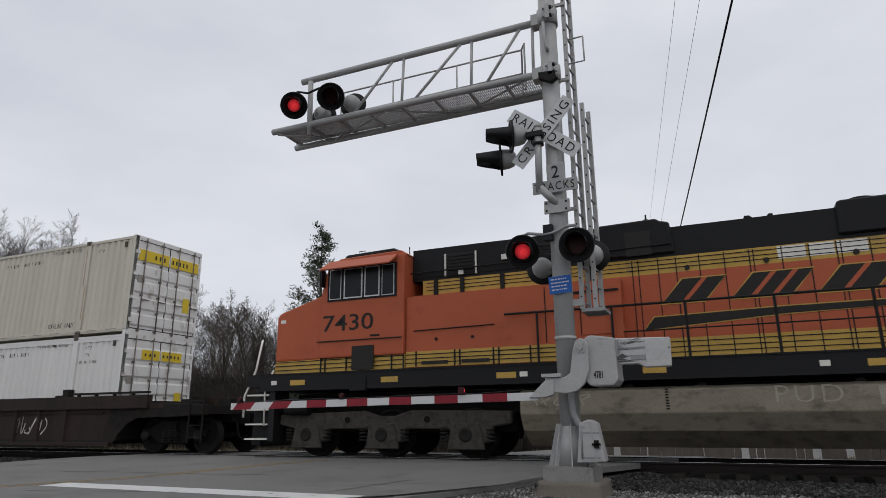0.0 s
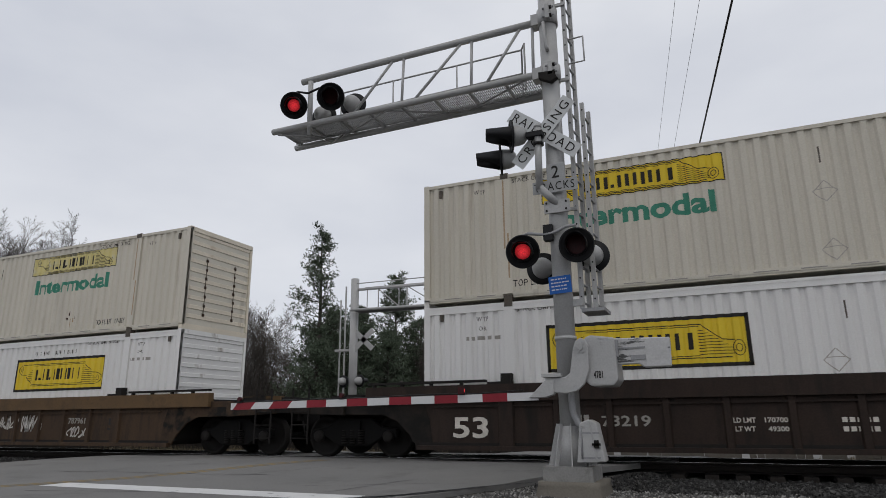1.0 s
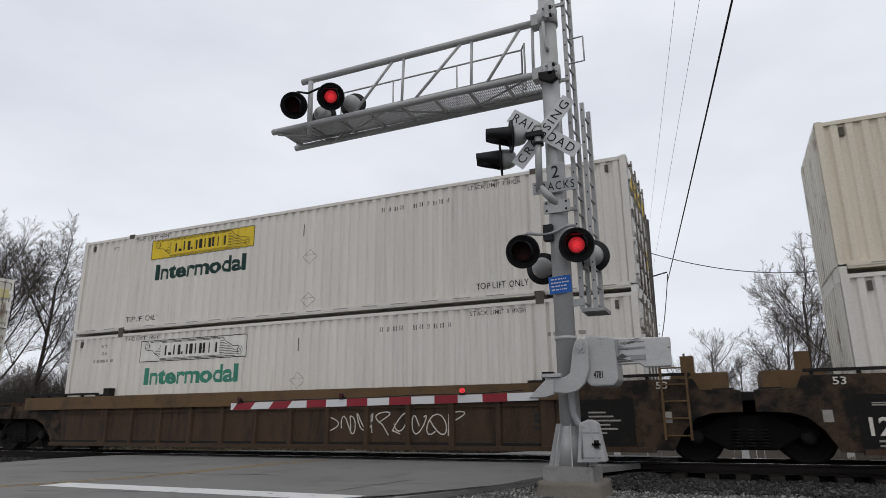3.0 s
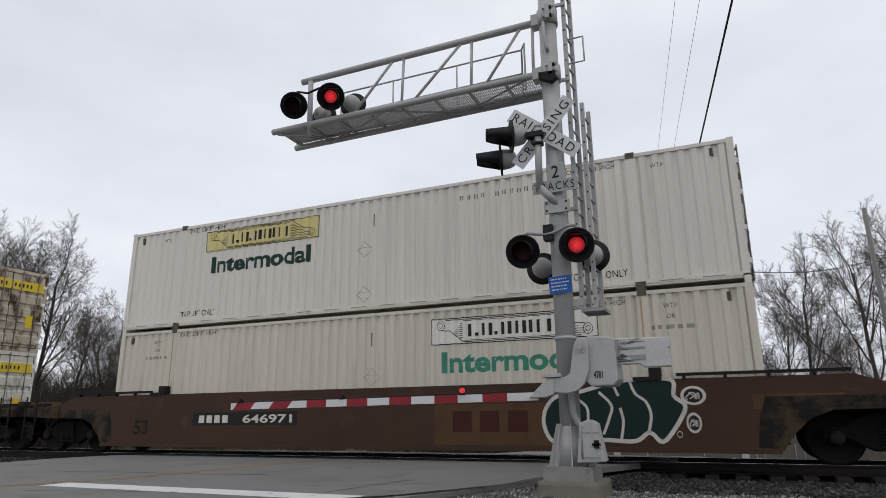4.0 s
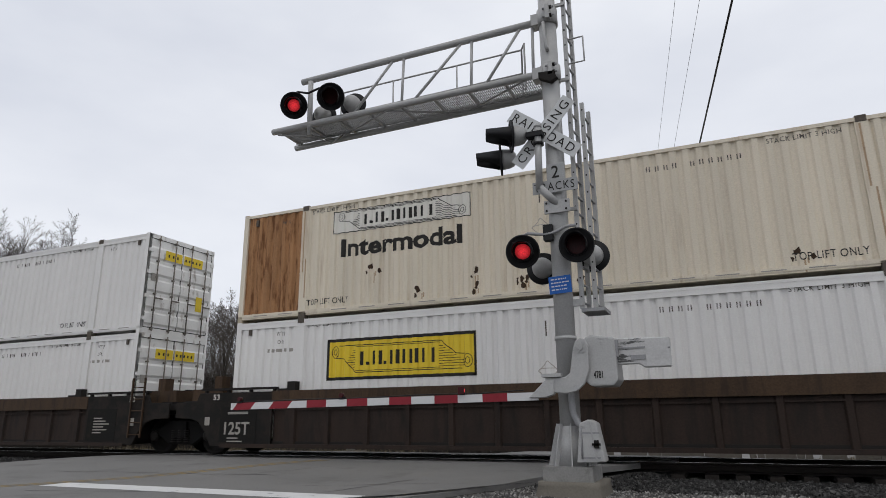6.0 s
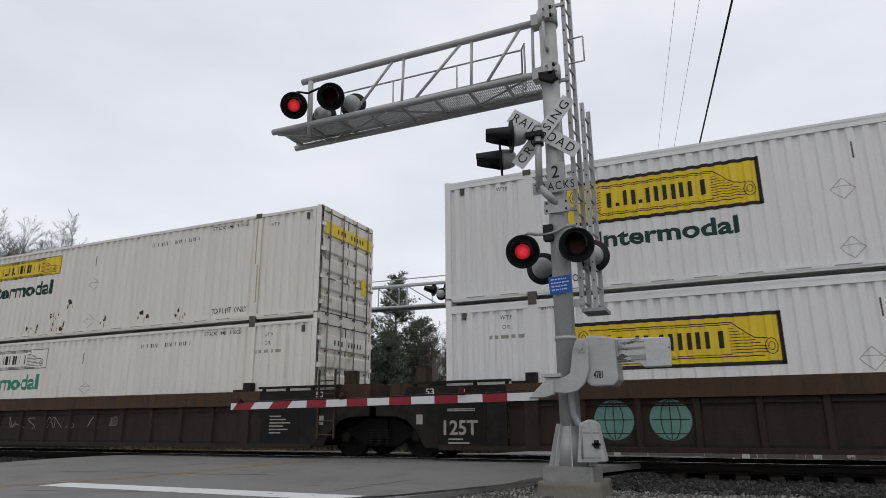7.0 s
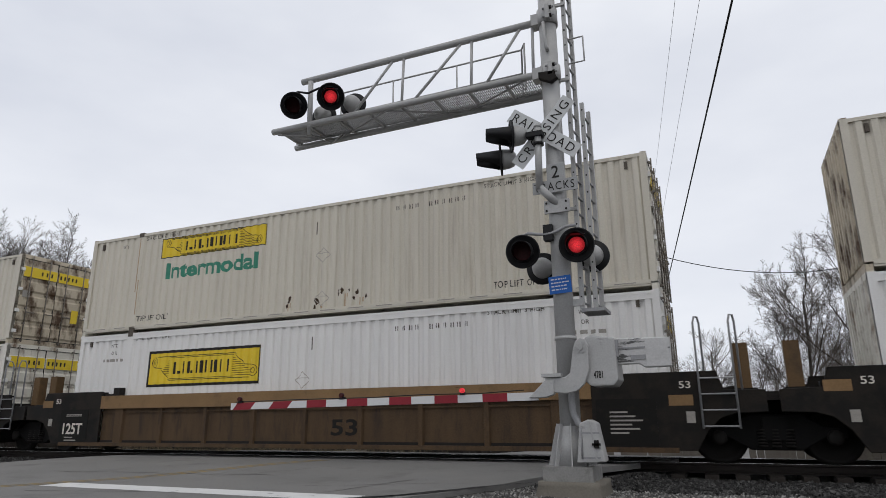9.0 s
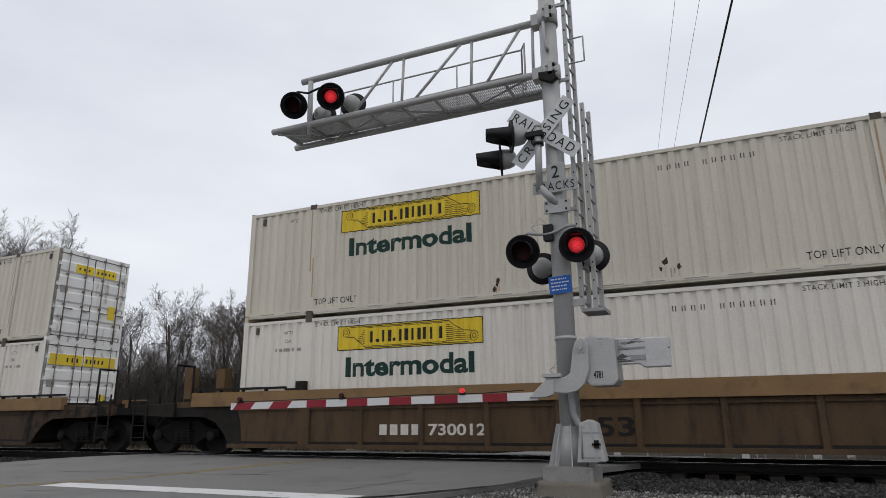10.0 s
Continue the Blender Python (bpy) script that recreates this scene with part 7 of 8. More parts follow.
def build_trees():
    kinds = [bare_tree_mesh(11, 12, 1.0), bare_tree_mesh(23, 10, 1.1), bare_tree_mesh(37, 11, 0.9), bare_tree_mesh(51, 9, 1.2)]
    base_h = [12, 10, 11, 9]

    def tree(x, y, h, kind, turn=0):
        s = h / base_h[kind]
        t = thing("bare_tree", "leafless grey-brown tree with fine twigs", "tree", "bare trees behind the tracks", at=Matrix.Translation((x, y, -0.8)) @ Matrix.Rotation(turn, 4, "Z"))
        for nm, me, mat in zip(("trunk", "crown"), kinds[kind], (BARK, TWIG)):
            o = part(nm, me, mat, t)
            o.scale = (s, s, s)
        return t
    for x, y, h, k, r in ((-58, 36, 19.8, 0, 0), (-62, 37, 20.2, 2, 2), (-60, 40, 20.6, 1, 2), (-54, 40, 12, 3, 1.2), (-47.5, 40, 12.5, 1, 1), (-52, 42, 12, 2, 0.4), (-33.5, 40, 11.5, 2, 0.3), (-37, 44, 11, 3, 1), (-30, 46, 10.5, 1, 2.1),
                          (-11.5, 40, 11.2, 0, 0.5), (-9.5, 42, 9, 2, 1.4), (-18.5, 50, 10, 3, 0), (-21, 45, 9, 2, 2), (-6.8, 40, 9.5, 1, 0.2), (4.0, 43, 11.6, 1, 0.9), (3.4, 44, 9, 1, 2.6), (8.6, 36, 12, 0, 1.9), (13.5, 38, 12, 1, 2.2), (-15, 48, 9, 1, 0.6), (-24, 50, 10, 0, 2.9), (-43.2, 41, 13.2, 0, 1.1), (-45.6, 44, 12.2, 2, 2.5), (-41, 45, 12, 1, 0.2), (-38.2, 42, 12, 3, 1.9), (-36, 44, 11.6, 0, 2.2), (7.4, 41, 12.8, 0, 0.6)):
        tree(x, y, h, k, r)
    # distant wood as one mass of the same kinds of trunk and twig
    rnd = random.Random(8)
    co, fc = [], []
    n0 = 0
    src = []
    for k in bare_tree_mesh(71, 8, 1.1, 3) + bare_tree_mesh(72, 8, 1.0, 3) + bare_tree_mesh(73, 7, 1.2, 3):
        v = np.empty(len(k.vertices) * 3); k.vertices.foreach_get("co", v)
        src.append((v.reshape(-1, 3), np.array([p.vertices[:] for p in k.polygons])))
        bpy.data.meshes.remove(k)
    src = [(np.concatenate((a[0], b[0])), np.concatenate((a[1], b[1] + len(a[0])))) for a, b in zip(src[::2], src[1::2])]
    for i in range(260):
        v, f = src[i % 3]
        y = rnd.uniform(48, 78)
        x = rnd.uniform(-1.75, 0.42) * y
        s = rnd.uniform(0.7, 1.2) * (1.1 if x < -0.8 * y else 0.95)
        a = rnd.uniform(0, 6.28)
        r = np.array([[math.cos(a), -math.sin(a), 0], [math.sin(a), math.cos(a), 0], [0, 0, 1]])
        co.append(v @ r * s + (x, y, -0.9)); fc.append(f + n0); n0 += len(v)
    me = bpy.data.meshes.new("distant_wood")
    me.from_pydata(np.concatenate(co).tolist(), [], np.concatenate(fc).tolist())
    me.materials.append(TWIG)
    tagged(new("distant_wood", me), "grey leafless wood along the horizon", "woods", kind="stuff")
    for x, y, h, w, seed, bare, gaps in ((-29.2, 42, 17.4, 3.8, 5, 0.1, 0.3), (-24, 45, 13.4, 3.0, 9, 0.12, 0.15), (-26.8, 44, 10.5, 3.2, 12, 0.05, 0.05), (-22.2, 46, 9.5, 3.0, 14, 0.05, 0.1), (-30.5, 46, 11, 3.2, 15, 0.05, 0.05), (-28, 40, 8.5, 3.0, 16, 0.03, 0.05), (-25.3, 42, 9.5, 3.0, 17, 0.03, 0.05), (-23.0, 42, 8.0, 2.6, 18, 0.03, 0.1)):
        trunk, needles = pine_mesh(seed, h, w, bare, gaps)
        t = thing("pine_tree", "dark green ragged pine with an open crown", "tree", "pines behind the tracks", at=pose(x, y, -0.8))
        part("trunk", trunk, BARK, t)
        part("crown", needles, NEEDLE, t, "dark green needle tufts")


def build_brush():
    """Dry stalks and low brush in front of the wood."""
    rng = np.random.default_rng(5)
    v, f = [], []
    k = 0
    for i in range(60000):
        y = rng.uniform(26, 60)
        x = rng.uniform(-1.7, 0.4) * y
        if road_left(y) - 0.5 < x < road_right(y) + 0.5 and y < 45:
            continue
        h = rng.uniform(0.4, 1.5) * (1 + (y - 26) / 20) * (2.3 if x < -0.8 * y else 1.0)
        lean = rng.normal(0, 0.3, 2) * h
        w = rng.uniform(0.015, 0.05)
        z = ground_z(x, y) - 0.05
        v += [(x - w, y, z), (x + w, y, z), (x + lean[0], y + lean[1], z + h)]
        f.append((k, k + 1, k + 2)); k += 3
    # a taller thicket of bare stems along the edge of the wood
    for i in range(105000):
        y = rng.uniform(40, 58)
        x = rng.uniform(-1.7, 0.35) * y
        if road_left(y) - 0.5 < x < road_right(y) + 0.5:
            continue
        tall = (5.2 if x < -0.75 * y else 3.4) * (0.75 + 0.45 * noise.noise(Vector((x * 0.22, y * 0.1, 3))))
        h = rng.uniform(0.35, 1.0) * tall
        base = rng.uniform(0.0, 0.45) * h
        lean = rng.normal(0, 0.16, 2) * h
        w = rng.uniform(0.014, 0.038)
        z = ground_z(x, y) - 0.05 + base
        v += [(x - w, y, z), (x + w, y, z), (x + lean[0], y + lean[1], z + h - base)]
        f.append((k, k + 1, k + 2)); k += 3
    me = bpy.data.meshes.new("brush")
    me.from_pydata(v, [], f)
    me.materials.append(BRUSH)
    tagged(new("brush", me), "low brown dry brush under the trees", "brush", kind="stuff")
    v, f = [], []
    k = 0
    for i in range(9000):
        y = rng.uniform(17.5, 24)
        x = rng.uniform(-28, 8)
        if road_left(y) - 0.3 < x < road_right(y) + 0.3:
            continue
        h = rng.uniform(0.15, 0.5)
        lean = rng.normal(0, 0.25, 2) * h
        z = ground_z(x, y) - 0.03
        v += [(x - 0.012, y, z), (x + 0.012, y, z), (x + lean[0], y + lean[1], z + h)]
        f.append((k, k + 1, k + 2)); k += 3
    me = bpy.data.meshes.new("grass")
    me.from_pydata(v, [], f)
    me.materials.append(GRASS)
    tagged(new("grass", me), "dead straw-coloured grass beside the track", "grass", kind="stuff")


def board_fence():
    fe = thing("board_fence", "low weathered grey board fence beyond the tracks", "fence")
    rnd = random.Random(6)
    kinds = [mesh_of("board", soften(box(B(), -w, w, -0.012, 0.012, 0, h), 0.004), BOARD) for h, w in ((1.05, 0.094), (1.1, 0.1), (0.92, 0.088), (1.0, 0.097))]
    for k in range(70):
        x = -3.6 + k * 0.19
        if rnd.random() < 0.1:
            continue
        o = part("board", kinds[rnd.randrange(4)], BOARD, fe)
        o.matrix_basis = pose(x, 20.0 + rnd.uniform(-0.015, 0.015), -0.66 + rnd.uniform(-0.12, 0.06), ry=rnd.uniform(-1.5, 1.5))
    for z in (-0.4, 0.1):
        part("fence_rail", box(B(), -3.7, 9.7, 20.015, 20.06, z, z + 0.09), BOARD, fe)


def pole(name, label, x, y, z_top, r, lean, mat=None):
    p = thing(name, label, "pole", at=pose(x, y, -1.0))
    part("shaft", tube(B(), (0, 0, 0), (lean, 0, z_top + 1.0), r, r * 0.7, seg=14), mat or POLE, p)
    return p


def wire(label, a, b, sag, r):
    bm = B()
    a, b = Vector(a), Vector(b)
    pts = [a.lerp(b, k / 16) - Vector((0, 0, sag * 4 * (k / 16) * (1 - k / 16))) for k in range(17)]
    path(bm, pts, r, 5)
    tagged(part("cable", bm, WIRE), label, "cable")


def build_poles():
    p = pole("utility_pole", "dark weathered timber utility pole with cables", -2.92, 30, 9.75, 0.19, 0.2)
    part("insulator_arm", path(B(), [(0.15, 0, 10.2), (-0.35, 0, 10.45), (-0.75, 0, 10.3)], 0.03, 6), DARK_STEEL, p, "curved bracket")
    part("insulator", tube(B(), (0.2, 0, 10.75), (0.2, 0, 11.0), 0.04, seg=8), DARK_STEEL, p)
    part("cable_coil", path(B(), [(-0.2 + 0.45 * math.cos(k * 0.7), 0.1, 7.6 + 0.4 * math.sin(k * 0.7)) for k in range(10)], 0.015, 5), WIRE, p, "loops of cable")
    part("standoff", path(B(), [(0.1, 0, 8.0), (0.9, -0.1, 8.15)], 0.03, 6), DARK_STEEL, p)
    p2 = pole("utility_pole", "pale grey leaning pole beside the trees", 4.8, 24, 7.45, 0.1, -0.06, PALE_POLE)
    pole("fence_post", "dark timber post among the brush", -12.75, 28, 3.6, 0.14, 0)
    p3 = pole("utility_pole", "pale distant utility pole with a box", -17.15, 45, 7.1, 0.16, 0, PALE_POLE)
    part("pole_box", soften(box(B(), -0.3, 0.3, -0.3, 0.3, 3.8, 4.8), 0.04), GALV, p3, "pale equipment box")
    pole("fence_post", "dark timber post among the brush", -14.5, 28, 2.6, 0.1, 0)
    wire("thick black service cable over the crossing", (-2.0, 29.7, 6.72), (3.44, -10, 7.89), 0.12, 0.019)
    wire("thin bare overhead wire from the pole", (-2.55, 30, 9.66), (2.33, -10, 5.44), 0.0, 0.0035)
    wire("thin bare overhead wire from the pole", (-2.56, 30, 7.55), (3.08, -10, 7.33), 0.0, 0.0035)
    wire("thin slack cable between two poles", (-2.8, 30, 8.2), (8.0, 38, 8.6), 0.9, 0.02)
    wire("thin slack cable between two poles", (-2.9, 30, 7.7), (-9.0, 44, 5.5), 0.6, 0.02)
    wire("slack drop cable on the pole", (-2.0, 30, 7.1), (-2.5, 29.8, 4.2), 0.25, 0.02)


# ---- place ----
build_ground()
build_road()
build_track(TRACK_Y, "track_near", "railway track on dark timber ties and ballast")
build_stones("ballast", "dark grey broken ballast beside the rails", 15000, lambda g: (g.uniform(-4, 6), g.uniform(9.9, 13.0)), 0.034, STONE, 1)
build_stones("ballast", "dark grey broken ballast beside the rails", 2500, lambda g: (g.uniform(-26, -13), g.uniform(11.4, 13.0)), 0.04, STONE, 3)
build_stones("gravel", "pale crushed gravel round the footing", 9000, lambda g: (g.uniform(-4.2, 0.8), g.uniform(7.0, 10.2)), 0.02, PALE_STONE, 2)
crossing_signal()
far_signal()
build_poles()
board_fence()
build_trees()
build_brush()

# ---- the train: places of the boxes' low ends along the track at the clip's start ----
SPEED = 25.5
BOX_Y = 12.86
TRAIN = []


def ride(ob, x, y, z):
    TRAIN.append((ob, x, y, z))
    return ob


ride(locomotive(), -10.05, 12.6, 0.0)

# last entry: chord colour, lighter than the sides for the light it catches
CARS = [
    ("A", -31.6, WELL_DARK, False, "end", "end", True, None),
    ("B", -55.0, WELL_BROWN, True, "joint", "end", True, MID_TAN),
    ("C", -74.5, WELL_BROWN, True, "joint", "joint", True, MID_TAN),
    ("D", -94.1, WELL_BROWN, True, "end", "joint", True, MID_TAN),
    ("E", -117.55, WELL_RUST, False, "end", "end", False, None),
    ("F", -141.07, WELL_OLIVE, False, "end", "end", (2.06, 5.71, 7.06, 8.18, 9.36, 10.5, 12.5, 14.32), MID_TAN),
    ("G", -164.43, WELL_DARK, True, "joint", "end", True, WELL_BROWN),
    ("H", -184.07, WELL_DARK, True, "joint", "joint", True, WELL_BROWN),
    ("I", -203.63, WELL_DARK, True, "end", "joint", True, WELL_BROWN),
    ("J", -227.1, WELL_TAN, True, "joint", "end", True, LIT_TOP_TAN),
    ("K", -246.7, WELL_TAN, True, "joint", "joint", True, LIT_TOP_TAN),
    ("L", -266.2, WELL_TAN, True, "end", "joint", True, LIT_TOP_TAN),
    ("M", -289.9, WELL_BROWN, False, "end", "end", True, LIT_TOP_TAN),
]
LOOKS = {WELL_OLIVE: "stained tan-brown ribbed well car carrying two stacked containers", WELL_DARK: "dark brown ribbed well car carrying two stacked containers", WELL_BROWN: "dirty brown ribbed well car carrying two stacked containers",
         WELL_TAN: "tan ribbed well car carrying two stacked containers", WELL_RUST: "smooth rust-red well car with bold graffiti"}
cars = {}
for key, x, paint, ends, left, right, ribbed, chord in CARS:
    cars[key] = ride(well_car(LOOKS[paint], paint, ends, left, right, ribbed, chord), x, BOX_Y, 0.0)

# upper box, lower box: paint, door paint, doors at low end, panel, word, rust spots
BOXES = {
    "A": ((CREAM, DOORW, False, ("old", "yellow"), "teal", 0), (CHALK, DOORW, False, ("new", "yellow"), "", 0)),
    "B": ((CREAM, TAN, True, ("old", "pale"), "teal", 6), (CHALK, DOORW, True, ("new", "yellow"), "", 0)),
    "C": ((TAN, DOOR, False, ("old", "white"), "green", 7), (IVORY, DOOR, False, ("old", "yellow"), "green", 1)),
    "D": ((IVORY, DOORW, False, ("old", "yellow"), "green", 0), (IVORY, DOORW, False, ("old", "white"), "teal", 1)),
    "E": ((IVORY, DOOR, False, ("old", "pale"), "green", 0), (CREAM, DOOR, True, ("old", "white"), "teal", 0)),
    "F": ((IVORY, DOOR_RUSTY, False, ("old", "yellow"), "green", 0), (IVORY, DOOR, False, ("old", "yellow"), "green", 0)),
    "G": ((TAN, DOOR_RUSTY, False, ("old", "white"), "black", 8), (CHALK, DOORW, False, ("new", "yellow"), "", 0)),
    "H": ((CHALK, DOORW, False, ("new", "yellow"), "green", 0), (CHALK, DOORW, False, ("new", "yellow"), "", 0)),
    "I": ((IVORY, DOOR, False, ("old", "yellow"), "green", 12), (IVORY, DOOR, False, ("old", "white"), "teal", 1)),
    "J": ((CREAM, DOOR_RUSTY, False, ("old", "white"), "green", 7), (CHALK, DOOR, False, ("old", "pale"), "green", 0)),
    "K": ((CREAM, DOOR, False, ("old", "yellow"), "teal", 4), (CHALK, DOORW, False, ("new", "yellow"), "", 0)),
    "L": ((CREAM, DOOR_RUSTY, False, ("old", "yellow"), "green", 2), (IVORY, DOOR, False, ("old", "yellow"), "green", 1)),
    "M": ((CREAM, DOORW, False, ("old", "yellow"), "green", 0), (IVORY, DOORW, False, ("old", "yellow"), "green", 0)),
}
PAINT_WORD = {CREAM: "cream", IVORY: "off-white", CHALK: "clean white", TAN: "yellowed, rust-stained"}
for n, (key, x, *_) in enumerate(CARS):
    for level, (paint, doors, flip, brand, word, spots) in enumerate(BOXES[key]):
        style = {"yellow": "yellow panel", "white": "white outlined panel", "pale": "faded yellow panel"}[brand[1]]
        text = PAINT_WORD[paint] + " container with " + ("bordered " if brand[0] == "new" else "") + style + (", stacked on top" if level == 0 else ", in a well car")
        c = container(text, paint, doors, flip=flip, brand=brand, word=word, rust_end=(key == "G" and level == 0), spots=spots, seed=n * 2 + level, upper=level == 0)
        ride(c, x, BOX_Y, 3.25 if level == 0 else 0.355)

# lettering and graffiti on the cars
mark(cars["A"], "word", 0.72, 1.5, 0.44, 0.86, "53")
mark(cars["A"], "bars", 3.0, 3.55, 0.68, 0.88, n=4, mat=GREY_INK)
mark(cars["A"], "word", 3.8, 4.7, 0.66, 0.86, "73219", GREY_INK)
for text, x, w, z in (("LD LMT", 6.1, 0.36, 0.72), ("170700", 6.6, 0.36, 0.72), ("LT WT", 6.12, 0.32, 0.57), ("49300", 6.64, 0.32, 0.57)):
    mark(cars["A"], "word", x, x + w, z, z + 0.085, text, STENCIL)
for z in (0.72, 0.57):
    mark(cars["A"], "bars", 7.7, 8.25, z, z + 0.08, n=5, mat=STENCIL)
mark(cars["A"], "tag", 12.2, 13.6, 0.5, 1.0, seed=5, n=6, w=0.035)
mark(cars["B"], "word", 12.37, 13.05, 0.78, 0.94, "787961", GREY_INK)
mark(cars["B"], "word", 13.95, 14.4, 0.6, 0.92, "53", INK)
for k, (a, b, c, d) in enumerate(((3.25, 4.0, 0.67, 0.98), (4.2, 4.9, 0.75, 1.02), (7.3, 8.0, 0.38, 1.02), (8.4, 9.2, 0.6, 1.0), (9.4, 10.2, 0.62, 1.02), (10.4, 11.25, 0.55, 1.03), (12.36, 13.2, 0.42, 0.7))):
    mark(cars["B"], "tag", a, b, c, d, seed=20 + k, n=5, mat=SPRAY_W, w=0.035)
mark(cars["C"], "tag", 10.8, 12.2, 0.35, 0.75, seed=42, n=7, w=0.025)
mark(cars["C"], "tag", 6.8, 8.0, 0.85, 1.05, seed=43, n=6, w=0.025)
mark(cars["C"], "tag", 9.2, 9.5, 0.45, 0.95, seed=44, n=2, w=0.03)
mark(cars["D"], "tag", 9.0, 12.5, 0.5, 1.0, seed=45, n=8, w=0.025)
mark(cars["D"], "word", 13.95, 14.4, 0.6, 0.92, "53", INK)
mark(cars["C"], "word", 14.2, 14.65, 0.6, 0.92, "53", INK)
mark(cars["E"], "block", 3.05, 6.25, 0.72, 1.03, mat=BLACK)
mark(cars["E"], "bars", 3.25, 4.25, 0.78, 0.96, n=4)
mark(cars["E"], "word", 4.65, 6.1, 0.77, 0.97, "646971")
mark(cars["E"], "block", 9.77, 12.6, 0.3, 1.12, mat=E_TAN)
mark(cars["E"], "block", 15.9, 17.3, 0.95, 1.2, mat=E_TAN)
mark(cars["E"], "word", 1.05, 1.55, 0.5, 0.86, "53", DARK_STEEL)
mark(cars["E"], "bars", 10.3, 12.1, 0.56, 0.98, n=3, mat=E_RED)
mark(cars["F"], "bars", 3.1, 4.0, 0.45, 0.6, n=4, mat=GREY_INK)
mark(cars["F"], "word", 4.15, 5.2, 0.44, 0.6, "468040")
mark(cars["F"], "word", 7.35, 7.7, 0.45, 0.72, "53", INK)
mark(cars["F"], "tag", 8.4, 9.1, 0.4, 1.0, seed=51, n=3, mat=INK, w=0.05)
mark(cars["F"], "tag", 9.8, 10.5, 0.4, 1.0, seed=52, n=3, mat=INK, w=0.05)
mark(cars["F"], "tag", 11.3, 12.4, 0.6, 0.85, seed=53, n=4, w=0.05, mat=FAINT_MARK)
mark(cars["H"], "tag", 8.5, 8.8, 0.45, 1.05, seed=61, n=3, w=0.03)
mark(cars["I"], "tag", 5.2, 10.2, 0.66, 0.98, seed=62, n=6, mat=GREY_INK, w=0.015)
for key in "JKL":
    mark(cars[key], "word", 8.8, 9.5, 0.48, 0.84, "53", DARK_STEEL)
mark(cars["J"], "block", 10.0, 12.68, 0.46, 0.82, mat=BLACK)
mark(cars["J"], "bars", 10.1, 11.2, 0.54, 0.74, n=4)
mark(cars["J"], "word", 11.3, 12.6, 0.53, 0.75, "730012")
mark(cars["L"], "bars", 4.05, 5.1, 0.5, 0.72, n=4)
mark(cars["L"], "word", 5.25, 6.55, 0.49, 0.73, "730012")


def globe(car, x):
    """A round teal emblem with pale meridians."""
    bm = B()
    bm.faces.new([bm.verts.new((0.37 * math.cos(k * 6.2832 / 32), 0, 0.37 * math.sin(k * 6.2832 / 32))) for k in range(32)])
    g = part("round_emblem", bm, SPRAY_T, car, "teal round emblem", at=(x, -0.116, 0.78))
    bm = B()
    for q in (-0.5, 0, 0.5):
        pts = [(q * 0.34 * math.cos(a), 0.36 * math.sin(a)) for a in np.linspace(-1.45, 1.45, 12)]
        strokes(bm, list(zip(pts, pts[1:])), 0.018)
        strokes(bm, [((-0.34 * math.cos(q), 0.5 * q), (0.34 * math.cos(q), 0.5 * q))], 0.018)
    part("meridian_mark", bm, WELL_DARK, g, at=(0, -0.003, 0))


globe(cars["H"], 3.5)
globe(cars["H"], 4.52)


def curve(pts, closed=False, n=6):
    """Points of a smooth line through a few given ones."""
    out = []
    m = len(pts)
    for k in range(m if closed else m - 1):
        a, b, c, d = [pts[(k + j) % m] if closed else pts[min(max(k + j, 0), m - 1)] for j in (-1, 0, 1, 2)]
        for i in range(n):
            u = i / n
            out.append(tuple(0.5 * (2 * q + (r - p) * u + (2 * p - 5 * q + 4 * r - w) * u * u + (3 * q - p - 3 * r + w) * u ** 3) for p, q, r, w in zip(a, b, c, d)))
    out.append(pts[0] if closed else pts[-1])
    return out


def ribbon(pts, w):
    """One flat stroke of even width along a line."""
    bm = B()
    last = None
    for k, (x, z) in enumerate(pts):
        (ax, az), (bx, bz) = pts[max(k - 1, 0)], pts[min(k + 1, len(pts) - 1)]
        n = Vector((az - bz, bx - ax)).normalized() * w / 2
        pair = (bm.verts.new((x - n.x, 0, z - n.y)), bm.verts.new((x + n.x, 0, z + n.y)))
        if last:
            bm.faces.new((last[0], pair[0], pair[1], last[1]))
        last = pair
    return bm


def bubble(car, x0, x1, z0, z1, seed):
    """One puffy sprayed shape with a pale rim and a few inner strokes."""
    r = random.Random(seed)
    cx, cz, w, h = (x0 + x1) / 2, (z0 + z1) / 2, (x1 - x0) / 2, (z1 - z0) / 2
    pts = []
    for k in range(36):
        a = k * math.pi / 18
        c, sn = math.cos(a), math.sin(a)
        g = 1 / max(abs(c) ** 3 + abs(sn) ** 3, 0.2) ** (1 / 3) * (1 + 0.07 * math.sin(3 * a + seed) + 0.05 * math.sin(7 * a))
        pts.append((cx + w * 0.86 * g * c, cz + h * 0.86 * g * sn))
    bm = B()
    bm.faces.new([bm.verts.new((x, 0, z)) for x, z in pts])
    part("graffiti", bm, SPRAY_G, car, "dull green sprayed bubble", at=(0, -0.1125, 0))
    bm = strokes(B(), list(zip(pts, pts[1:] + pts[:1])), 0.05)
    for k in range(4):
        u = cx + w * (-0.6 + 0.4 * k)
        strokes(bm, [((u, cz + h * r.uniform(-0.6, -0.2)), (u + 0.12 * w, cz + h * r.uniform(0.1, 0.6))), ((u + 0.12 * w, cz + h * 0.2), (u + 0.3 * w, cz + h * r.uniform(-0.4, 0.3)))], 0.022)
    part("graffiti", bm, SPRAY_W, car, "white rim and strokes", at=(0, -0.115, 0))


bubble(cars["C"], 12.35, 13.3, 0.36, 1.08, 2)
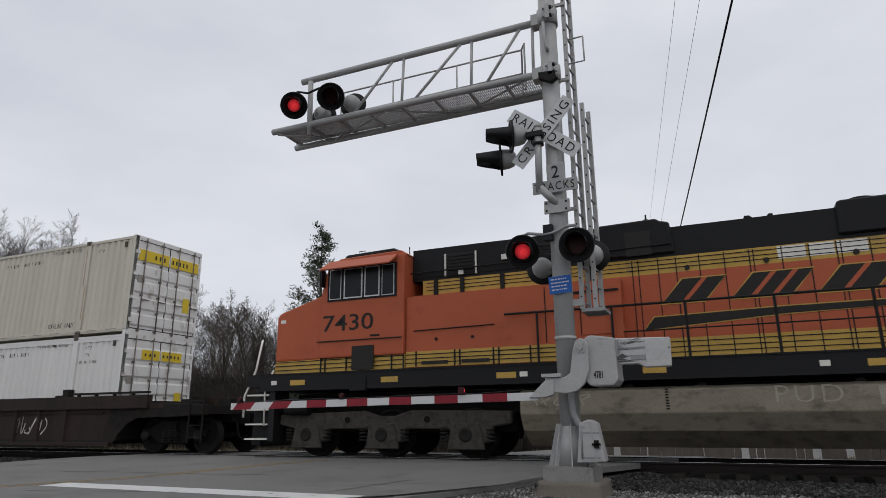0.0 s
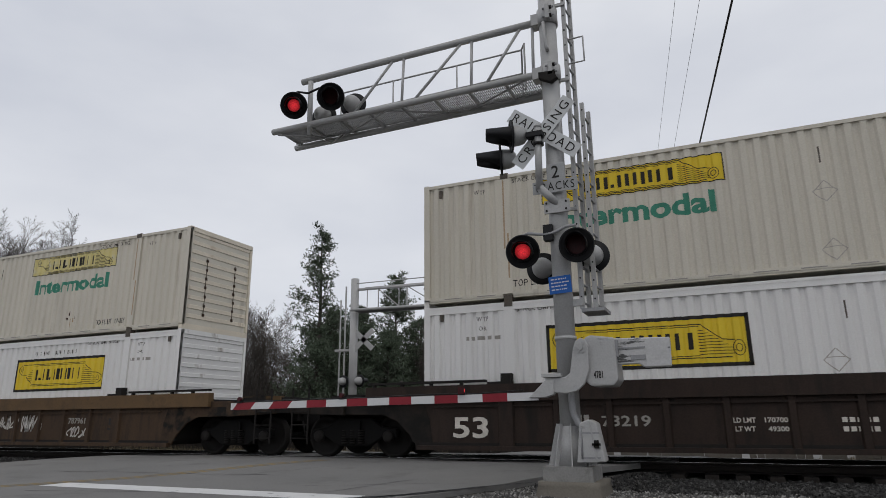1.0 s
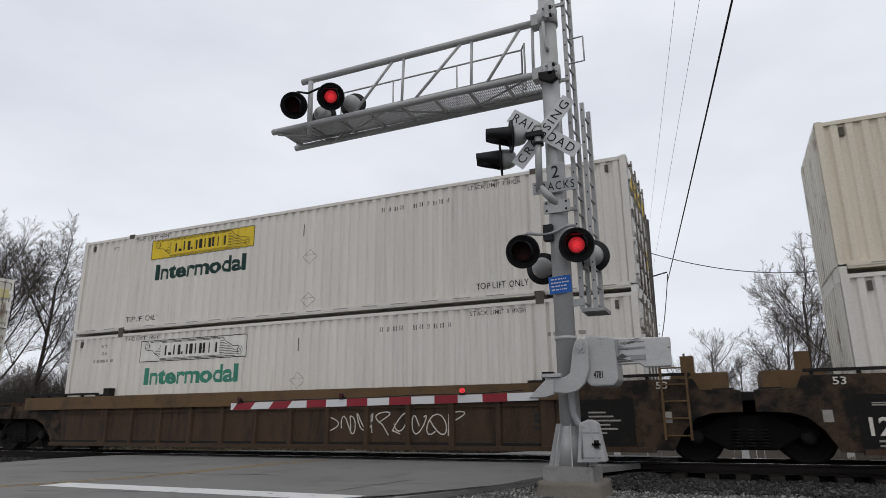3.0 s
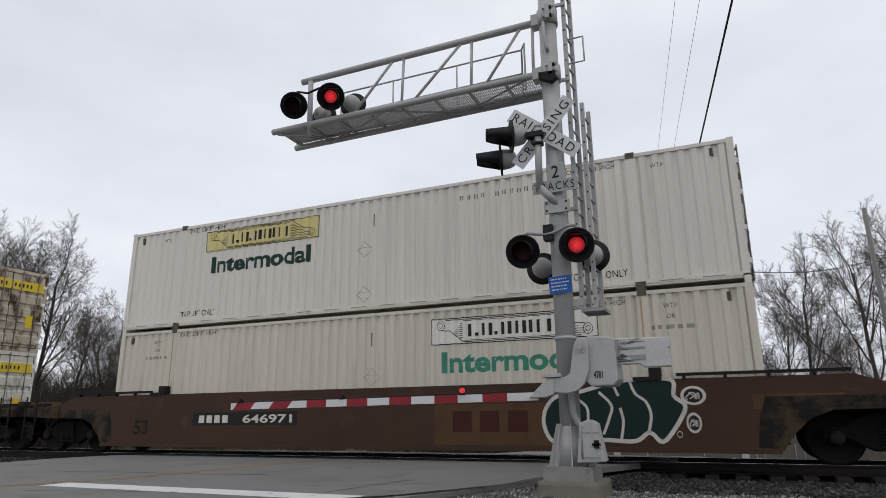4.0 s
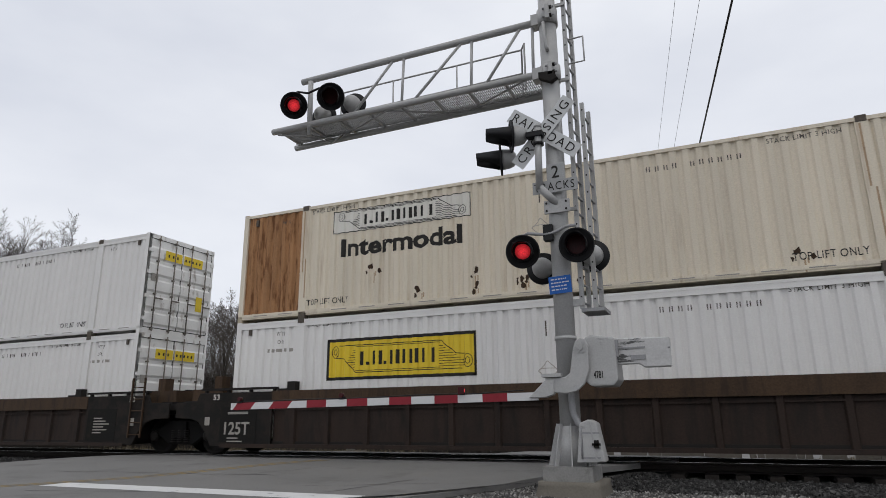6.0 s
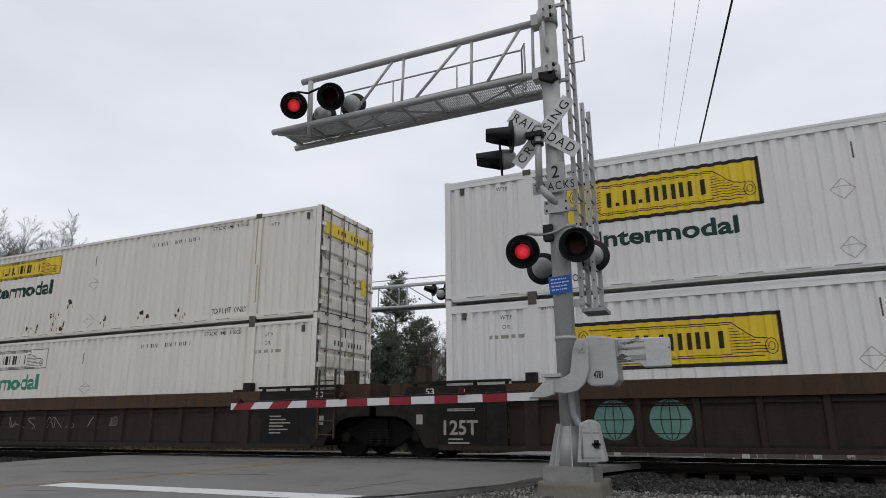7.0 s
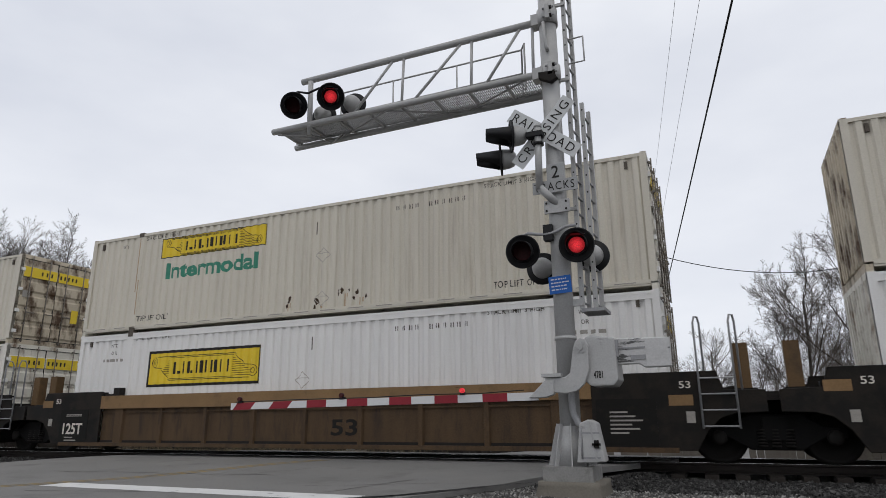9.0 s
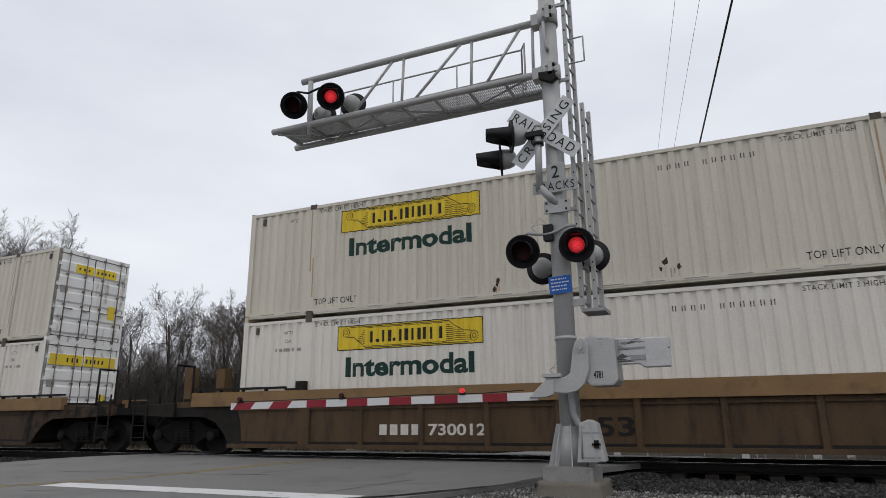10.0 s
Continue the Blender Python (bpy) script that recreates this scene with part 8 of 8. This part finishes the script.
bubble(cars["C"], 13.3, 14.15, 0.36, 1.08, 5)


def big_tag(car):
    """Fat rounded dark shapes with a white edge, unreadable."""
    y = -0.174
    edge = curve([(12.13, 0.8), (12.35, 1.2), (12.9, 1.32), (13.7, 1.5), (14.55, 1.5), (14.6, 1.2), (14.78, 1.0), (14.55, 0.6), (14.33, 0.39), (14.12, 0.55), (13.85, 0.4), (13.3, 0.42), (12.8, 0.42), (12.3, 0.39)], True)
    bm = B()
    bm.faces.new([bm.verts.new((a, 0, b)) for a, b in edge[:-1]])
    bmesh.ops.triangulate(bm, faces=bm.faces[:])
    part("dark_fill", bm, SPRAY_D, car, "dark green graffiti fill", at=(0, y, 0))
    part("white_outline", ribbon(edge, 0.075), SPRAY_W, car, "white graffiti outline", at=(0, y - 0.003, 0))
    for pts in (((12.85, 1.16), (13.0, 1.0), (13.0, 0.7)), ((13.24, 1.3), (13.46, 1.05), (13.4, 0.8), (13.28, 0.52)), ((13.62, 1.0), (13.66, 0.75), (13.6, 0.42)), ((13.83, 1.47), (13.92, 1.25), (14.1, 1.1), (14.17, 0.85), (14.1, 0.55)), ((13.53, 1.4), (13.6, 1.22))):
        line = curve(list(pts))
        part("white_stroke", ribbon(line, 0.05), SPRAY_W, car, "white graffiti stroke", at=(0, y - 0.003, 0))
    for x, z, a, b in ((14.93, 1.2, 0.22, 0.17), (14.9, 0.72, 0.13, 0.18), (14.64, 0.52, 0.05, 0.06)):
        for f, mat, nm, dy in ((1.0, SPRAY_W, "white_bubble", 0.0), (0.74, WELL_DARK, "bubble_middle", -0.003)):
            bm = B()
            bm.faces.new([bm.verts.new((x + f * a * math.cos(k * 0.2618), 0, z + f * b * math.sin(k * 0.2618))) for k in range(24)])
            part(nm, bm, mat, car, "graffiti bubble", at=(0, y + dy, 0))
        if a > 0.1:
            part("white_scrawl", graffiti(B(), x - a * 0.6, x + a * 0.5, z - 0.07, z + 0.07, 0.02, 7, 3), SPRAY_W, car, "white scrawl", at=(0, y - 0.005, 0))


big_tag(cars["E"])


# ---- what moves ----
def motions():
    for ob, x, y, z in TRAIN:
        walk(ob, [(t, pose(x + SPEED * t, y, z)) for t in (0, 2.5, 5, 7.5, 10)])
    # an added dark vane swings up under the hood while its lamp shows red, and hangs before the steadily glowing lens
    # to show it unlit
    half, first = 0.599, 0.22
    for vane, x, (where, phase) in SHUTTERS:
        base = vane.matrix_basis.copy()
        rows = []
        for k in range(-1, 18):
            lit = (k % 2 == 0) == (phase == 1)
            start, end = first + half * k, first + half * (k + 1)
            for t in (start + 0.04, end - 0.04):
                t = min(max(t, 0.0), 10.0)
                if not rows or t - rows[-1][0] > 0.04:
                    rows.append((t, base @ Matrix.Rotation(radians(-87 if lit else 0), 4, "X")))
        if rows[-1][0] < 10.0:
            rows.append((10.0, rows[-1][1]))
        walk(vane, rows)


motions()
